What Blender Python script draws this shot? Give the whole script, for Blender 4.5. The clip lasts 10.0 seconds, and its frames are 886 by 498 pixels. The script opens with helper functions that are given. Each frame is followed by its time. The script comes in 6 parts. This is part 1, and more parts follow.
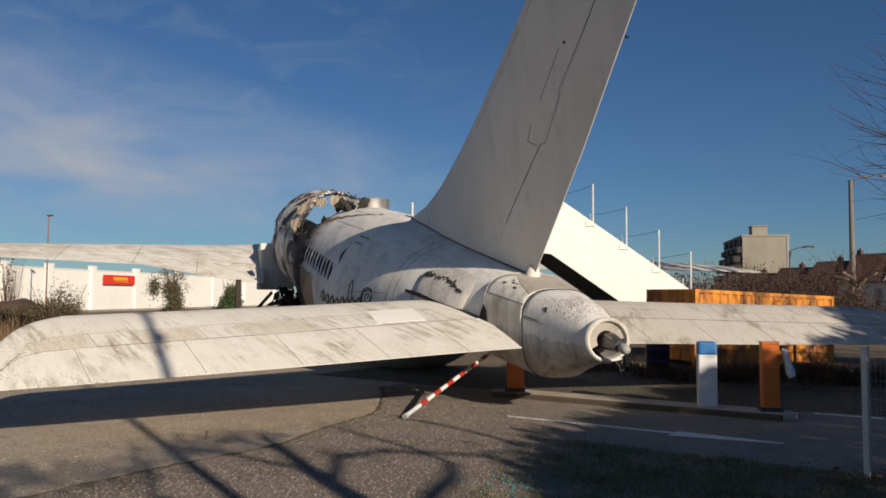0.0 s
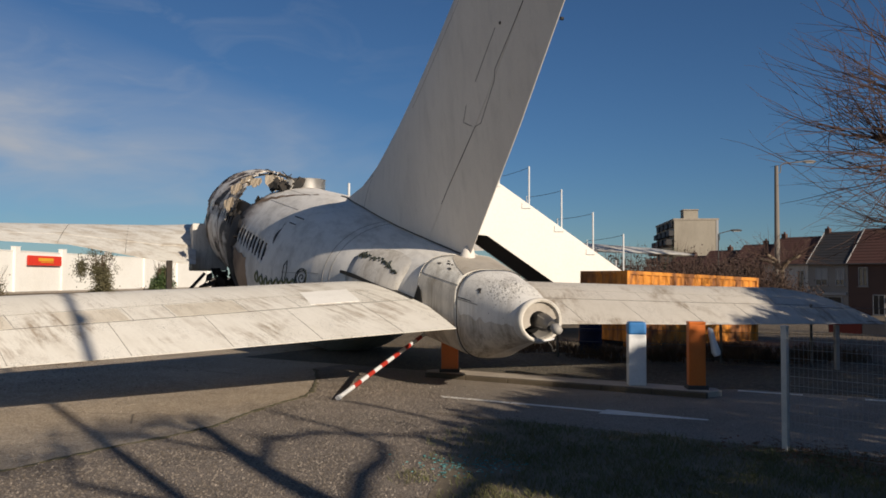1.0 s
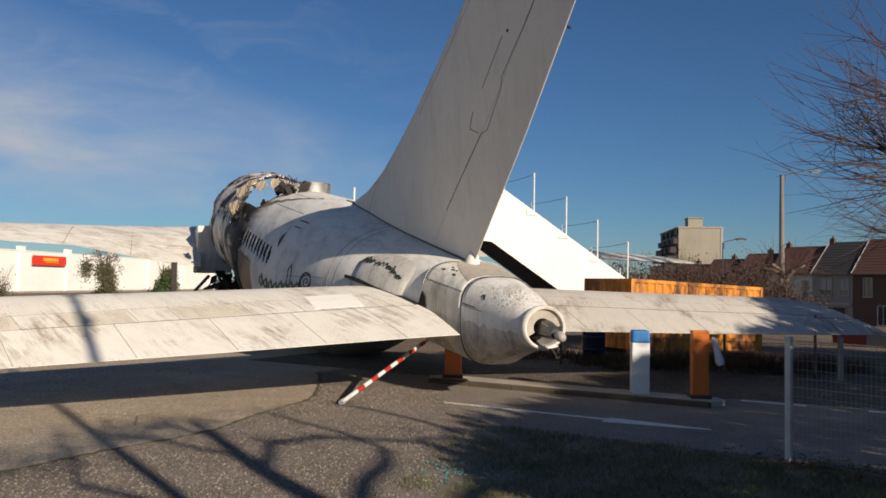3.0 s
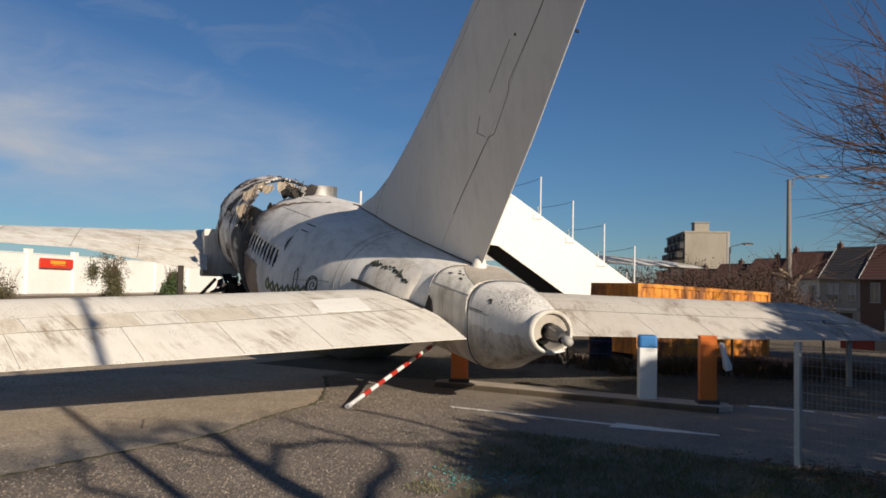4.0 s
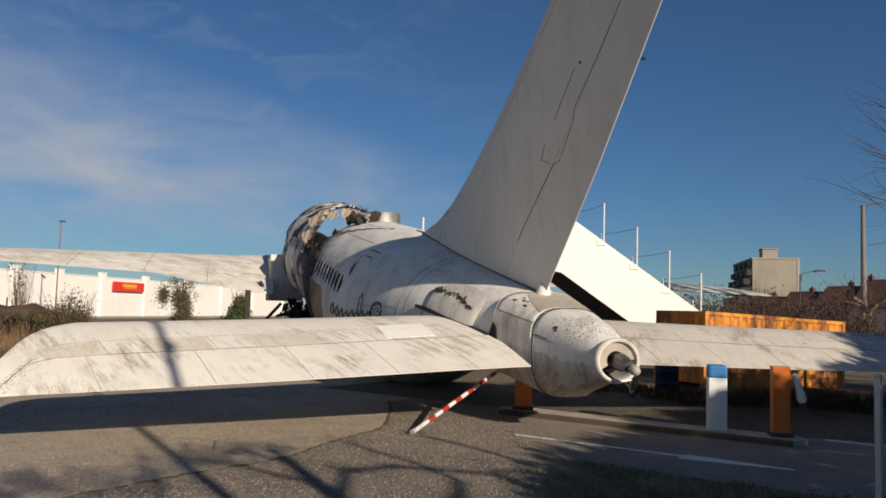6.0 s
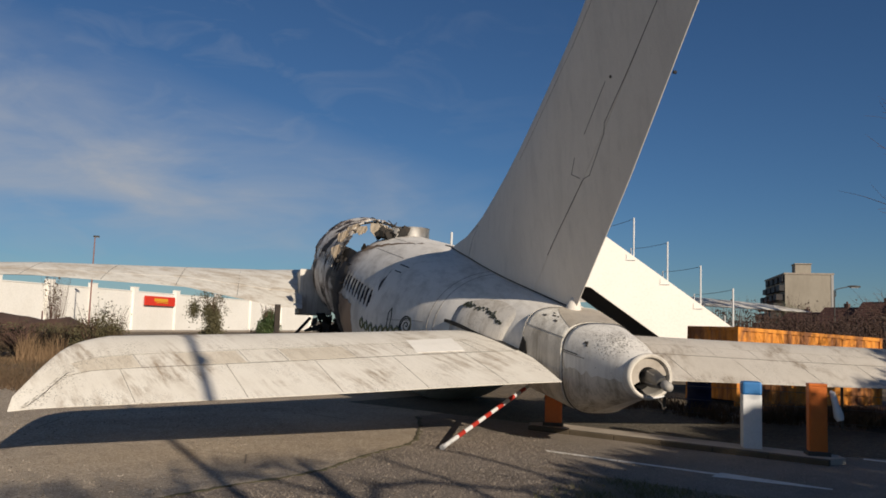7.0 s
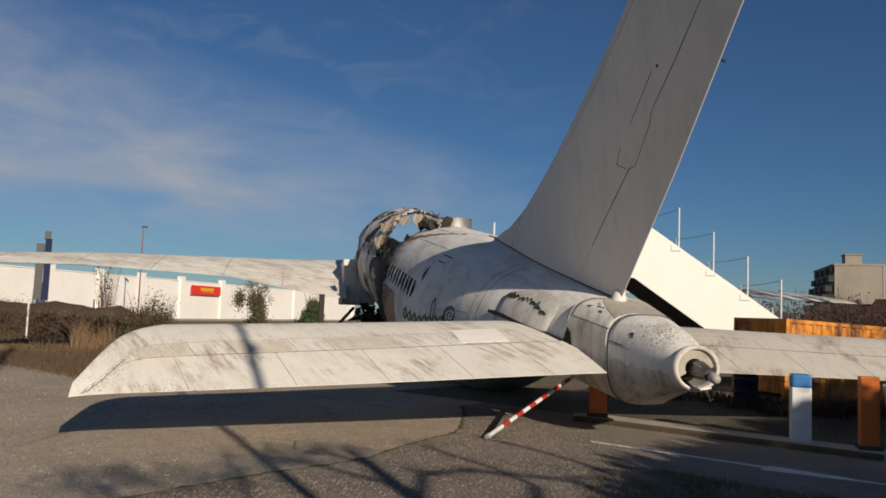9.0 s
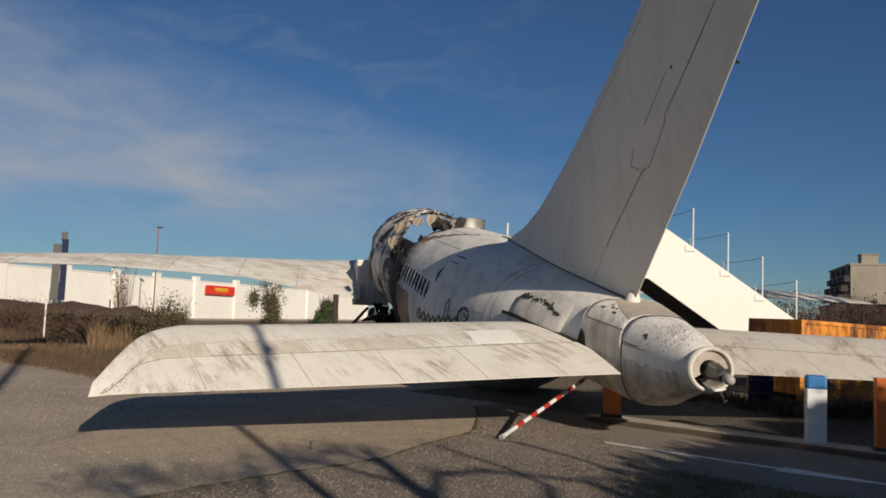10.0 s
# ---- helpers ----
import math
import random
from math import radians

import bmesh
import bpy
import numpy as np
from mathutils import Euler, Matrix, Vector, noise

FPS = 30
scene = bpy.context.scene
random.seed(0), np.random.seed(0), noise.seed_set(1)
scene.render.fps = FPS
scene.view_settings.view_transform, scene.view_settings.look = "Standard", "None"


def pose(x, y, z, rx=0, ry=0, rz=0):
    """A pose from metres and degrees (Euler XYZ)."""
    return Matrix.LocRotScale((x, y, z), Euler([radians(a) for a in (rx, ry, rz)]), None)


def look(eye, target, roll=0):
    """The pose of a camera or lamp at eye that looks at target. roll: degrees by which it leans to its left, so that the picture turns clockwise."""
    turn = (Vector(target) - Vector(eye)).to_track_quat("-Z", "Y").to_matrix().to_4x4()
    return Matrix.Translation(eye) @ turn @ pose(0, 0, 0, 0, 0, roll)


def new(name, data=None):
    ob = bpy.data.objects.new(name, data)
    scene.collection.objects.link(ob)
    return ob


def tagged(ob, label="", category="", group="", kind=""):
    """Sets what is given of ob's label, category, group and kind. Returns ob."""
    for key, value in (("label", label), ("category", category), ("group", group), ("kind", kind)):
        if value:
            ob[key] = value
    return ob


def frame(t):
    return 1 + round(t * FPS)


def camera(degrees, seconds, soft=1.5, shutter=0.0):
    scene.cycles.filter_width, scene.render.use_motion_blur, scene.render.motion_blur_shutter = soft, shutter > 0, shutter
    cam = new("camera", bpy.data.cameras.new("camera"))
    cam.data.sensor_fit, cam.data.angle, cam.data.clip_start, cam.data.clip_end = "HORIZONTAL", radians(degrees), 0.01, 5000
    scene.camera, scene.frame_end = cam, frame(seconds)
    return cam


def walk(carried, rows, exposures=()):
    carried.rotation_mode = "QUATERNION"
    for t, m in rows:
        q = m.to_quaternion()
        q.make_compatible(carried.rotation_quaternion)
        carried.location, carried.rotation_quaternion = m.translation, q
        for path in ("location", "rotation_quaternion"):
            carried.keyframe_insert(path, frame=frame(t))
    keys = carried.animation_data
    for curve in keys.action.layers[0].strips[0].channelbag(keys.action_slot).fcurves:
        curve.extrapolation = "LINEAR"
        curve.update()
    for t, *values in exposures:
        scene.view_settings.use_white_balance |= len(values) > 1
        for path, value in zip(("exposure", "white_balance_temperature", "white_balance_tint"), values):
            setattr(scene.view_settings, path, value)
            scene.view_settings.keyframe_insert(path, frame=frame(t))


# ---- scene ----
cam = camera(58.50, 10.0, soft=1.7)

# seconds, eye, yaw, pitch, roll
PATH = [
    (0.0, 0.000, 0.000, 1.900, 0.00, 3.40, -0.20),
    (0.5, 0.045, 0.040, 1.886, -2.25, 2.76, -0.15),
    (1.0, 0.069, 0.062, 1.883, -4.44, 2.11, -0.24),
    (1.5, 0.085, 0.067, 1.881, -5.86, 1.95, -0.21),
    (2.0, 0.088, 0.065, 1.885, -5.88, 1.94, -0.33),
    (2.5, 0.072, 0.068, 1.895, -4.83, 1.78, -0.59),
    (3.0, 0.050, 0.033, 1.900, -4.19, 2.46, -0.98),
    (4.5, 0.017, 0.061, 1.906, -3.20, 2.96, -1.21),
    (5.0, -0.010, 0.029, 1.913, -2.00, 3.54, -1.36),
    (5.5, -0.033, -0.008, 1.917, -0.69, 3.87, -1.49),
    (7.0, -0.091, -0.025, 1.911, 2.50, 5.49, -1.83),
    (7.5, -0.112, -0.033, 1.899, 3.30, 5.46, -1.83),
    (8.0, -0.133, -0.060, 1.908, 4.28, 4.88, -2.05),
    (8.5, -0.154, -0.106, 1.916, 5.05, 4.82, -2.24),
    (9.0, -0.152, -0.100, 1.911, 5.44, 4.68, -2.11),
    (9.5, -0.170, -0.145, 1.921, 5.93, 4.72, -2.11),
    (10.0, -0.169, -0.170, 1.930, 6.37, 4.63, -2.14),
]
walk(cam, [(t, pose(x, y, z, 90 + pitch, roll, yaw)) for t, x, y, z, yaw, pitch, roll in PATH],
     exposures=[(0.0, 0.31), (1.2, 0.33), (2.0, 0.41), (2.6, 0.49), (3.2, 0.51), (5.0, 0.44), (6.5, 0.29), (7.5, 0.18), (10.0, 0.15)])

# ---- light: a low winter sun from behind and a clear blue sky ----
SUN_EL, SUN_AZ = 20.0, 147.0        # degrees; azimuth clockwise from +y
world = bpy.data.worlds.new("sky")
scene.world = world
world.use_nodes = True
wn = world.node_tree
sky = wn.nodes.new("ShaderNodeTexSky")
sky.sky_type, sky.sun_disc = "NISHITA", False
sky.sun_elevation, sky.sun_rotation = radians(SUN_EL), radians(SUN_AZ)
sky.air_density, sky.dust_density, sky.ozone_density = 1.0, 0.0, 5.0
tint = wn.nodes.new("ShaderNodeMix")
tint.data_type, tint.blend_type = "RGBA", "MULTIPLY"
tint.inputs["Factor"].default_value = 1.0
tint.inputs["B"].default_value = (0.75, 0.925, 1.09, 1)      # cold winter sky
wn.links.new(sky.outputs["Color"], tint.inputs["A"])
wn.links.new(tint.outputs["Result"], wn.nodes["Background"].inputs["Color"])
wn.nodes["Background"].inputs["Strength"].default_value = 0.043
sun = new("sun", bpy.data.lights.new("sun", "SUN"))
sun.data.energy, sun.data.angle, sun.data.color = 4.65, radians(0.55), (1.0, 0.875, 0.72)
_e, _a = radians(SUN_EL), radians(SUN_AZ)
SUN_DIR = Vector((math.sin(_a) * math.cos(_e), math.cos(_a) * math.cos(_e), math.sin(_e)))
sun.matrix_world = look(SUN_DIR * 60, (0, 0, 0))

# ---- materials ----
def nodes_of(name):
    m = bpy.data.materials.new(name)
    m.use_nodes = True
    t = m.node_tree
    return m, t, t.nodes["Principled BSDF"]


def noise_node(t, scale, detail=5.0, rough=0.6, stretch=(1, 1, 1), distort=0.0, rot=(0, 0, 0)):
    tc = t.nodes.new("ShaderNodeTexCoord")
    mp = t.nodes.new("ShaderNodeMapping")
    mp.inputs["Scale"].default_value = stretch
    turn = t.nodes.new("ShaderNodeMapping")
    turn.inputs["Rotation"].default_value = rot
    n = t.nodes.new("ShaderNodeTexNoise")
    n.inputs["Scale"].default_value, n.inputs["Detail"].default_value = scale, detail
    n.inputs["Roughness"].default_value, n.inputs["Distortion"].default_value = rough, distort
    t.links.new(tc.outputs["Object"], turn.inputs["Vector"])
    t.links.new(turn.outputs["Vector"], mp.inputs["Vector"])
    t.links.new(mp.outputs["Vector"], n.inputs["Vector"])
    return n.outputs["Fac"]


def ramp(t, fac, lo, hi, a=(0, 0, 0, 1), b=(1, 1, 1, 1)):
    r = t.nodes.new("ShaderNodeValToRGB")
    r.color_ramp.elements[0].position, r.color_ramp.elements[1].position = lo, hi
    r.color_ramp.elements[0].color, r.color_ramp.elements[1].color = a, b
    t.links.new(fac, r.inputs["Fac"])
    return r.outputs["Color"]


def blend(t, fac, a, b, mode="MIX"):
    m = t.nodes.new("ShaderNodeMix")
    m.data_type, m.blend_type = "RGBA", mode
    for sock, v in ((m.inputs["Factor"], fac), (m.inputs["A"], a), (m.inputs["B"], b)):
        if isinstance(v, (tuple, list)):
            sock.default_value = (*v[:3], 1)
        elif isinstance(v, (int, float)):
            sock.default_value = v
        else:
            t.links.new(v, sock)
    return m.outputs["Result"]


def bump(t, bsdf, height, strength=0.3, dist=0.01):
    b = t.nodes.new("ShaderNodeBump")
    b.inputs["Strength"].default_value, b.inputs["Distance"].default_value = strength, dist
    t.links.new(height, b.inputs["Height"])
    t.links.new(b.outputs["Normal"], bsdf.inputs["Normal"])


def surface(name, base, dark=None, rough=0.6, metal=0.0, grain=18.0, patch=1.5, amount=0.5, relief=0.15, dist=0.006,
            stretch=(1, 1, 1), lo=0.42, hi=0.68):
    """A worn surface: base colour, a second colour in patches, fine grain and relief."""
    m, t, b = nodes_of(name)
    dark = dark or tuple(c * 0.6 for c in base)
    big = ramp(t, noise_node(t, patch, 6, 0.65, stretch, 0.3), lo, hi)
    fine = noise_node(t, grain, 4, 0.7, stretch)
    fac = blend(t, amount, (0, 0, 0), big, "MIX")
    col = blend(t, fac, base, dark)
    col = blend(t, 0.35, col, ramp(t, fine, 0.25, 0.75, (0.55, 0.55, 0.55, 1), (1, 1, 1, 1)), "MULTIPLY")
    t.links.new(col, b.inputs["Base Color"])
    b.inputs["Roughness"].default_value, b.inputs["Metallic"].default_value = rough, metal
    if relief:
        bump(t, b, fine, relief, dist)
    return m


def sub_scale(t, value, start, span):
    n = t.nodes.new("ShaderNodeMapRange")
    n.inputs["From Min"].default_value, n.inputs["From Max"].default_value = start, start + span
    t.links.new(value, n.inputs["Value"])
    return n.outputs["Result"]


def ground_mat(name, base, dark, pale, chip=60.0, crack=0.0, relief=0.5, dist=0.006, speckle=0.5):
    """Gritty ground: chips of stone, worn patches, stains and, where asked, cracks."""
    m, t, b = nodes_of(name)
    tc = t.nodes.new("ShaderNodeTexCoord")
    vo = t.nodes.new("ShaderNodeTexVoronoi")
    vo.inputs["Scale"].default_value = chip
    t.links.new(tc.outputs["Object"], vo.inputs["Vector"])
    sx = t.nodes.new("ShaderNodeSeparateColor")
    t.links.new(vo.outputs["Color"], sx.inputs["Color"])
    big = ramp(t, noise_node(t, 0.45, 7, 0.65, (1, 1, 1), 0.5), 0.40, 0.62)
    mid = ramp(t, noise_node(t, 3.2, 7, 0.7, (1, 1, 1), 0.3), 0.42, 0.66)
    col = blend(t, big, base, dark)
    col = blend(t, blend(t, 0.6, (0, 0, 0), mid), col, tuple(0.5 * (p + q) for p, q in zip(dark, base)))
    dust = ramp(t, noise_node(t, 1.1, 8, 0.72, (1, 1, 1), 0.8), 0.50, 0.66)
    col = blend(t, blend(t, 0.42, (0, 0, 0), dust), col, tuple(0.5 * (p + q) for p, q in zip(base, pale)))
    stain = ramp(t, noise_node(t, 0.8, 6, 0.7, (1, 1, 1), 1.2), 0.60, 0.68)
    col = blend(t, blend(t, 0.35, (0, 0, 0), stain), col, tuple(0.55 * c for c in dark))
    col = blend(t, ramp(t, sx.outputs["Red"], 1 - 0.45 * speckle, 1.0), col, pale)
    col = blend(t, speckle, col, ramp(t, sx.outputs["Green"], 0.0, 0.6, (0.35, 0.34, 0.33, 1), (1, 1, 1, 1)), "MULTIPLY")
    if crack:
        vc = t.nodes.new("ShaderNodeTexVoronoi")
        vc.feature = "DISTANCE_TO_EDGE"
        vc.inputs["Scale"].default_value = crack
        t.links.new(tc.outputs["Object"], vc.inputs["Vector"])
        k = ramp(t, vc.outputs["Distance"], 0.0008, 0.004, (1, 1, 1, 1), (0, 0, 0, 1))
        k = blend(t, 1.0, k, ramp(t, noise_node(t, 0.6, 3), 0.48, 0.56), "MULTIPLY")
        col = blend(t, k, col, tuple(c * 0.25 for c in base))
    t.links.new(col, b.inputs["Base Color"])
    b.inputs["Roughness"].default_value = 0.93
    bump(t, b, vo.outputs["Distance"], relief, dist)
    return m


def aircraft_paint(name, base, streak=(0.3, 0.27, 0.22), amount=0.55, speck=0.0, soot=0.0, run=(1, 1, 1), scorch=None, slant=0.0, edge=None, hard=0.70, patchy=False):
    """Old white paint: chalky patches, run-off streaks, lichen specks and, where asked, soot."""
    m, t, b = nodes_of(name)
    patch = ramp(t, noise_node(t, 0.7, 6, 0.62, (1, 1, 1), 0.4), 0.40, 0.72)
    runs = ramp(t, noise_node(t, 2.2, 8, 0.72, run, 0.25, (0, 0, slant)), 0.46, hard)
    drips = ramp(t, noise_node(t, 7.0, 5, 0.6, run, 0.1, (0, 0, slant)), 0.52, 0.72)
    if patchy:
        where = ramp(t, noise_node(t, 0.75, 4, 0.6, (1, 1, 1), 0.6), 0.48, 0.60, (0.14, 0.14, 0.14, 1))
        runs, drips = blend(t, 1.0, runs, where, "MULTIPLY"), blend(t, 1.0, drips, where, "MULTIPLY")
    fine = noise_node(t, 45, 3, 0.6)
    col = blend(t, blend(t, amount * 0.55, (0, 0, 0), patch), base, tuple(c * 0.80 * k for c, k in zip(base, (1, 0.97, 0.90))))
    col = blend(t, blend(t, amount, (0, 0, 0), runs), col, streak)
    col = blend(t, blend(t, amount * 0.5, (0, 0, 0), drips), col, tuple(0.6 * c for c in streak))
    if speck:
        sp = ramp(t, noise_node(t, 30 if speck > 0.6 else 64, 3, 0.65), 0.60 - 0.03 * speck, 0.645 - 0.03 * speck)
        where = ramp(t, noise_node(t, 1.7, 5, 0.6), 0.46 - 0.03 * speck, 0.66)
        k = blend(t, 1.0, sp, where, "MULTIPLY")
        col = blend(t, k, col, (0.07, 0.065, 0.055))
    if soot:
        burn = noise_node(t, 1.9, 8, 0.70, (1, 0.55, 0.5), 0.9)
        col = blend(t, blend(t, 0.7, (0, 0, 0), ramp(t, burn, 0.57 - 0.25 * soot, 0.63 - 0.25 * soot)), col, (0.22, 0.13, 0.075))
        so = ramp(t, burn, 0.62 - 0.25 * soot, 0.66 - 0.25 * soot)
        col = blend(t, so, col, (0.018, 0.016, 0.014))
    if scorch:
        # smoke stain that spreads from the break along the hull
        tc = t.nodes.new("ShaderNodeTexCoord")
        sx = t.nodes.new("ShaderNodeSeparateXYZ")
        t.links.new(tc.outputs["Object"], sx.inputs["Vector"])
        ma = t.nodes.new("ShaderNodeMath")
        ma.operation = "MULTIPLY_ADD"
        t.links.new(noise_node(t, 1.6, 7, 0.7, (1, 0.25, 1), 0.6), ma.inputs[0])
        ma.inputs[1].default_value = 3.0
        t.links.new(sx.outputs["Y"], ma.inputs[2])
        k1 = ramp(t, sub_scale(t, ma.outputs[0], scorch[0] + 1.5, scorch[1]), 0.0, 1.0)
        k2 = ramp(t, sub_scale(t, ma.outputs[0], scorch[0] + 2.1, scorch[1]), 0.0, 0.7)
        col = blend(t, blend(t, 0.75, (0, 0, 0), k1), col, (0.24, 0.15, 0.09))
        col = blend(t, k2, col, (0.02, 0.017, 0.015))
    if edge:
        # char along the torn after edge of the forward hull
        tc = t.nodes.new("ShaderNodeTexCoord")
        sx = t.nodes.new("ShaderNodeSeparateXYZ")
        t.links.new(tc.outputs["Object"], sx.inputs["Vector"])
        ma = t.nodes.new("ShaderNodeMath")
        ma.operation = "MULTIPLY_ADD"
        t.links.new(noise_node(t, 1.6, 7, 0.7, (1, 0.3, 1), 0.6), ma.inputs[0])
        ma.inputs[1].default_value = -3.2
        t.links.new(sx.outputs["Y"], ma.inputs[2])
        k3 = ramp(t, sub_scale(t, ma.outputs[0], edge[0] - 1.6 + edge[1], -edge[1]), 0.0, 0.8)
        col = blend(t, k3, col, (0.02, 0.017, 0.015))
        mb = t.nodes.new("ShaderNodeMath")
        mb.operation = "MULTIPLY_ADD"
        t.links.new(noise_node(t, 1.2, 6, 0.7, (1, 0.3, 1), 0.5), mb.inputs[0])
        mb.inputs[1].default_value = 3.0
        t.links.new(sx.outputs["Y"], mb.inputs[2])
        k4 = ramp(t, sub_scale(t, mb.outputs[0], edge[0] + 6.0, 1.3), 0.0, 0.8)
        col = blend(t, k4, col, (0.022, 0.018, 0.016))
    col = blend(t, 0.25, col, ramp(t, fine, 0.3, 0.7, (0.7, 0.7, 0.7, 1), (1, 1, 1, 1)), "MULTIPLY")
    t.links.new(col, b.inputs["Base Color"])
    b.inputs["Roughness"].default_value = 0.68
    b.inputs["Specular IOR Level"].default_value = 0.22
    bump(t, b, runs, 0.12, 0.004)
    return m


def plain(name, base, rough=0.5, metal=0.0):
    return surface(name, base, None, rough, metal, grain=40, patch=3, amount=0.25, relief=0.06)


M_WHITE = aircraft_paint("fuselage_paint", (0.79, 0.755, 0.695), (0.36, 0.33, 0.28), 0.5, run=(1, 0.35, 0.22), scorch=(20.3, 1.4), hard=0.64)
M_FIN = aircraft_paint("fin_paint", (0.69, 0.645, 0.585), (0.50, 0.47, 0.43), 0.32, run=(1, 1, 0.3))
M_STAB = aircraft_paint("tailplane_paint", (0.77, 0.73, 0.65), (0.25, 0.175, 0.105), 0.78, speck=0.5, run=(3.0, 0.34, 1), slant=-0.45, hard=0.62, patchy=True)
# Starboard copy of the tailplane paint, its weaker sunlight put into a darker base.
M_STABR = aircraft_paint("dim_tailplane_paint", (0.62, 0.575, 0.505), (0.24, 0.18, 0.12), 0.72, speck=0.4, run=(2.4, 0.42, 1), slant=0.45, hard=0.62, patchy=True)
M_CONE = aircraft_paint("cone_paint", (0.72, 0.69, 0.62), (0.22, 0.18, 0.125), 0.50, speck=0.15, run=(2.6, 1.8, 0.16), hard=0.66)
M_FAIR = aircraft_paint("fairing_paint", (0.63, 0.595, 0.54), (0.26, 0.215, 0.16), 0.6, speck=0.2, run=(2.0, 1.6, 0.3), hard=0.64)
M_BROWNTOP = aircraft_paint("darker_brown_paint", (0.47, 0.42, 0.35), (0.25, 0.20, 0.14), 0.6, speck=0.2)
M_RIM = aircraft_paint("rim_paint", (0.66, 0.62, 0.55), (0.25, 0.20, 0.14), 0.6, speck=0.3)
M_TIP = aircraft_paint("cone_tip_paint", (0.76, 0.73, 0.67), (0.20, 0.16, 0.115), 0.34, speck=0.5, run=(2.6, 1.8, 0.16), hard=0.66)
M_LOWER = aircraft_paint("lower_skin_paint", (0.62, 0.57, 0.49), (0.17, 0.135, 0.09), 0.62, speck=0.2, run=(2.6, 1.8, 0.16), hard=0.62)
M_BEIGE = aircraft_paint("yellowed_paint", (0.66, 0.60, 0.50), (0.30, 0.22, 0.14), 0.45, speck=0.3, run=(3.0, 0.42, 1), slant=-0.45)
M_PANEL = aircraft_paint("fresh_panel_paint", (0.86, 0.83, 0.765), (0.45, 0.38, 0.29), 0.15)
M_PLATE = aircraft_paint("sooty_plate", (0.40, 0.36, 0.31), (0.20, 0.16, 0.12), 0.5)
M_WING = aircraft_paint("wing_paint", (0.72, 0.69, 0.62), (0.38, 0.30, 0.21), 0.62, run=(0.5, 0.7, 1), hard=0.62)
M_SOOT = aircraft_paint("scorched_paint", (0.76, 0.73, 0.68), (0.24, 0.17, 0.11), 0.7, soot=0.42, run=(1, 1, 0.4), edge=(23.7, 1.4))
M_CHAR = surface("charred_metal", (0.022, 0.020, 0.018), (0.07, 0.048, 0.032), 0.9, 0.0, 12, 2.5, 0.6, 0.5, 0.02)
# Near-black for gaps and openings: their shade is put into the colour.
M_SLOT = surface("black_void", (0.012, 0.011, 0.010), (0.02, 0.018, 0.016), 0.95, 0, 20, 3, 0.4, 0.1)
M_SEAM = plain("sealant", (0.055, 0.05, 0.045), 0.8)
M_SEAMG = plain("grey_sealant", (0.27, 0.24, 0.205), 0.8)
M_SEAMD = plain("grimy_sealant", (0.13, 0.115, 0.095), 0.8)
M_ALU = surface("bare_aluminium", (0.80, 0.78, 0.75), (0.4, 0.36, 0.30), 0.42, 0.95, 30, 2.0, 0.5, 0.08)
M_STEEL = surface("dark_steel", (0.20, 0.195, 0.187), (0.07, 0.06, 0.05), 0.45, 0.8, 30, 3, 0.5, 0.1)
M_INSUL = surface("insulation", (0.41, 0.345, 0.265), (0.17, 0.125, 0.085), 0.95, 0, 14, 3, 0.6, 0.6, 0.03)
M_PEEL = surface("scorched_primer", (0.44, 0.30, 0.19), (0.13, 0.08, 0.05), 0.85, 0, 16, 1.6, 0.8, 0.3, 0.01, stretch=(1, 0.4, 0.5))
M_SCORCH = surface("scorched_skin", (0.23, 0.155, 0.10), (0.05, 0.036, 0.026), 0.9, 0, 16, 2.2, 0.9, 0.3, 0.01)
M_GALV = surface("galvanised_steel", (0.62, 0.59, 0.55), (0.38, 0.365, 0.345), 0.5, 0.25, 40, 5, 0.5, 0.05)
M_ORANGE = surface("orange_paint", (0.62, 0.15, 0.014), (0.48, 0.11, 0.012), 0.45, 0, 30, 3, 0.35, 0.05)
M_BLUE = plain("blue_paint", (0.03, 0.17, 0.42), 0.5)
M_POSTW = surface("white_post_paint", (0.72, 0.72, 0.71), (0.5, 0.49, 0.46), 0.45, 0, 30, 4, 0.35, 0.04)
M_DRED = plain("dark_red_paint", (0.22, 0.03, 0.02), 0.6)
M_RED = plain("red_paint", (0.42, 0.035, 0.022), 0.45)
M_CONT = surface("container_orange", (0.70, 0.26, 0.025), (0.16, 0.06, 0.025), 0.6, 0, 20, 1.9, 0.85, 0.15, stretch=(1, 1, 0.35), lo=0.44, hi=0.6)
M_SLAB = surface("white_render", (0.85, 0.82, 0.75), (0.76, 0.73, 0.66), 0.75, 0, 12, 0.8, 0.3, 0.08)
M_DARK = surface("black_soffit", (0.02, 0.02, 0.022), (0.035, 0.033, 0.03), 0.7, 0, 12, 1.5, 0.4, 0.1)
M_WALL = surface("white_wall_paint", (0.86, 0.83, 0.765), (0.74, 0.70, 0.62), 0.85, 0, 6, 0.25, 0.45, 0.1, 0.02)
M_RUST = surface("rusty_heap", (0.105, 0.055, 0.036), (0.045, 0.03, 0.022), 0.9, 0, 5, 0.6, 0.7, 0.6, 0.08)
M_KERBF = surface("mossy_kerb", (0.11, 0.084, 0.055), (0.06, 0.048, 0.03), 0.95, 0, 30, 1.3, 0.7, 0.4, 0.01)
M_KERB = surface("worn_kerb", (0.50, 0.43, 0.35), (0.30, 0.25, 0.20), 0.9, 0, 40, 1.6, 0.6, 0.3, 0.006)
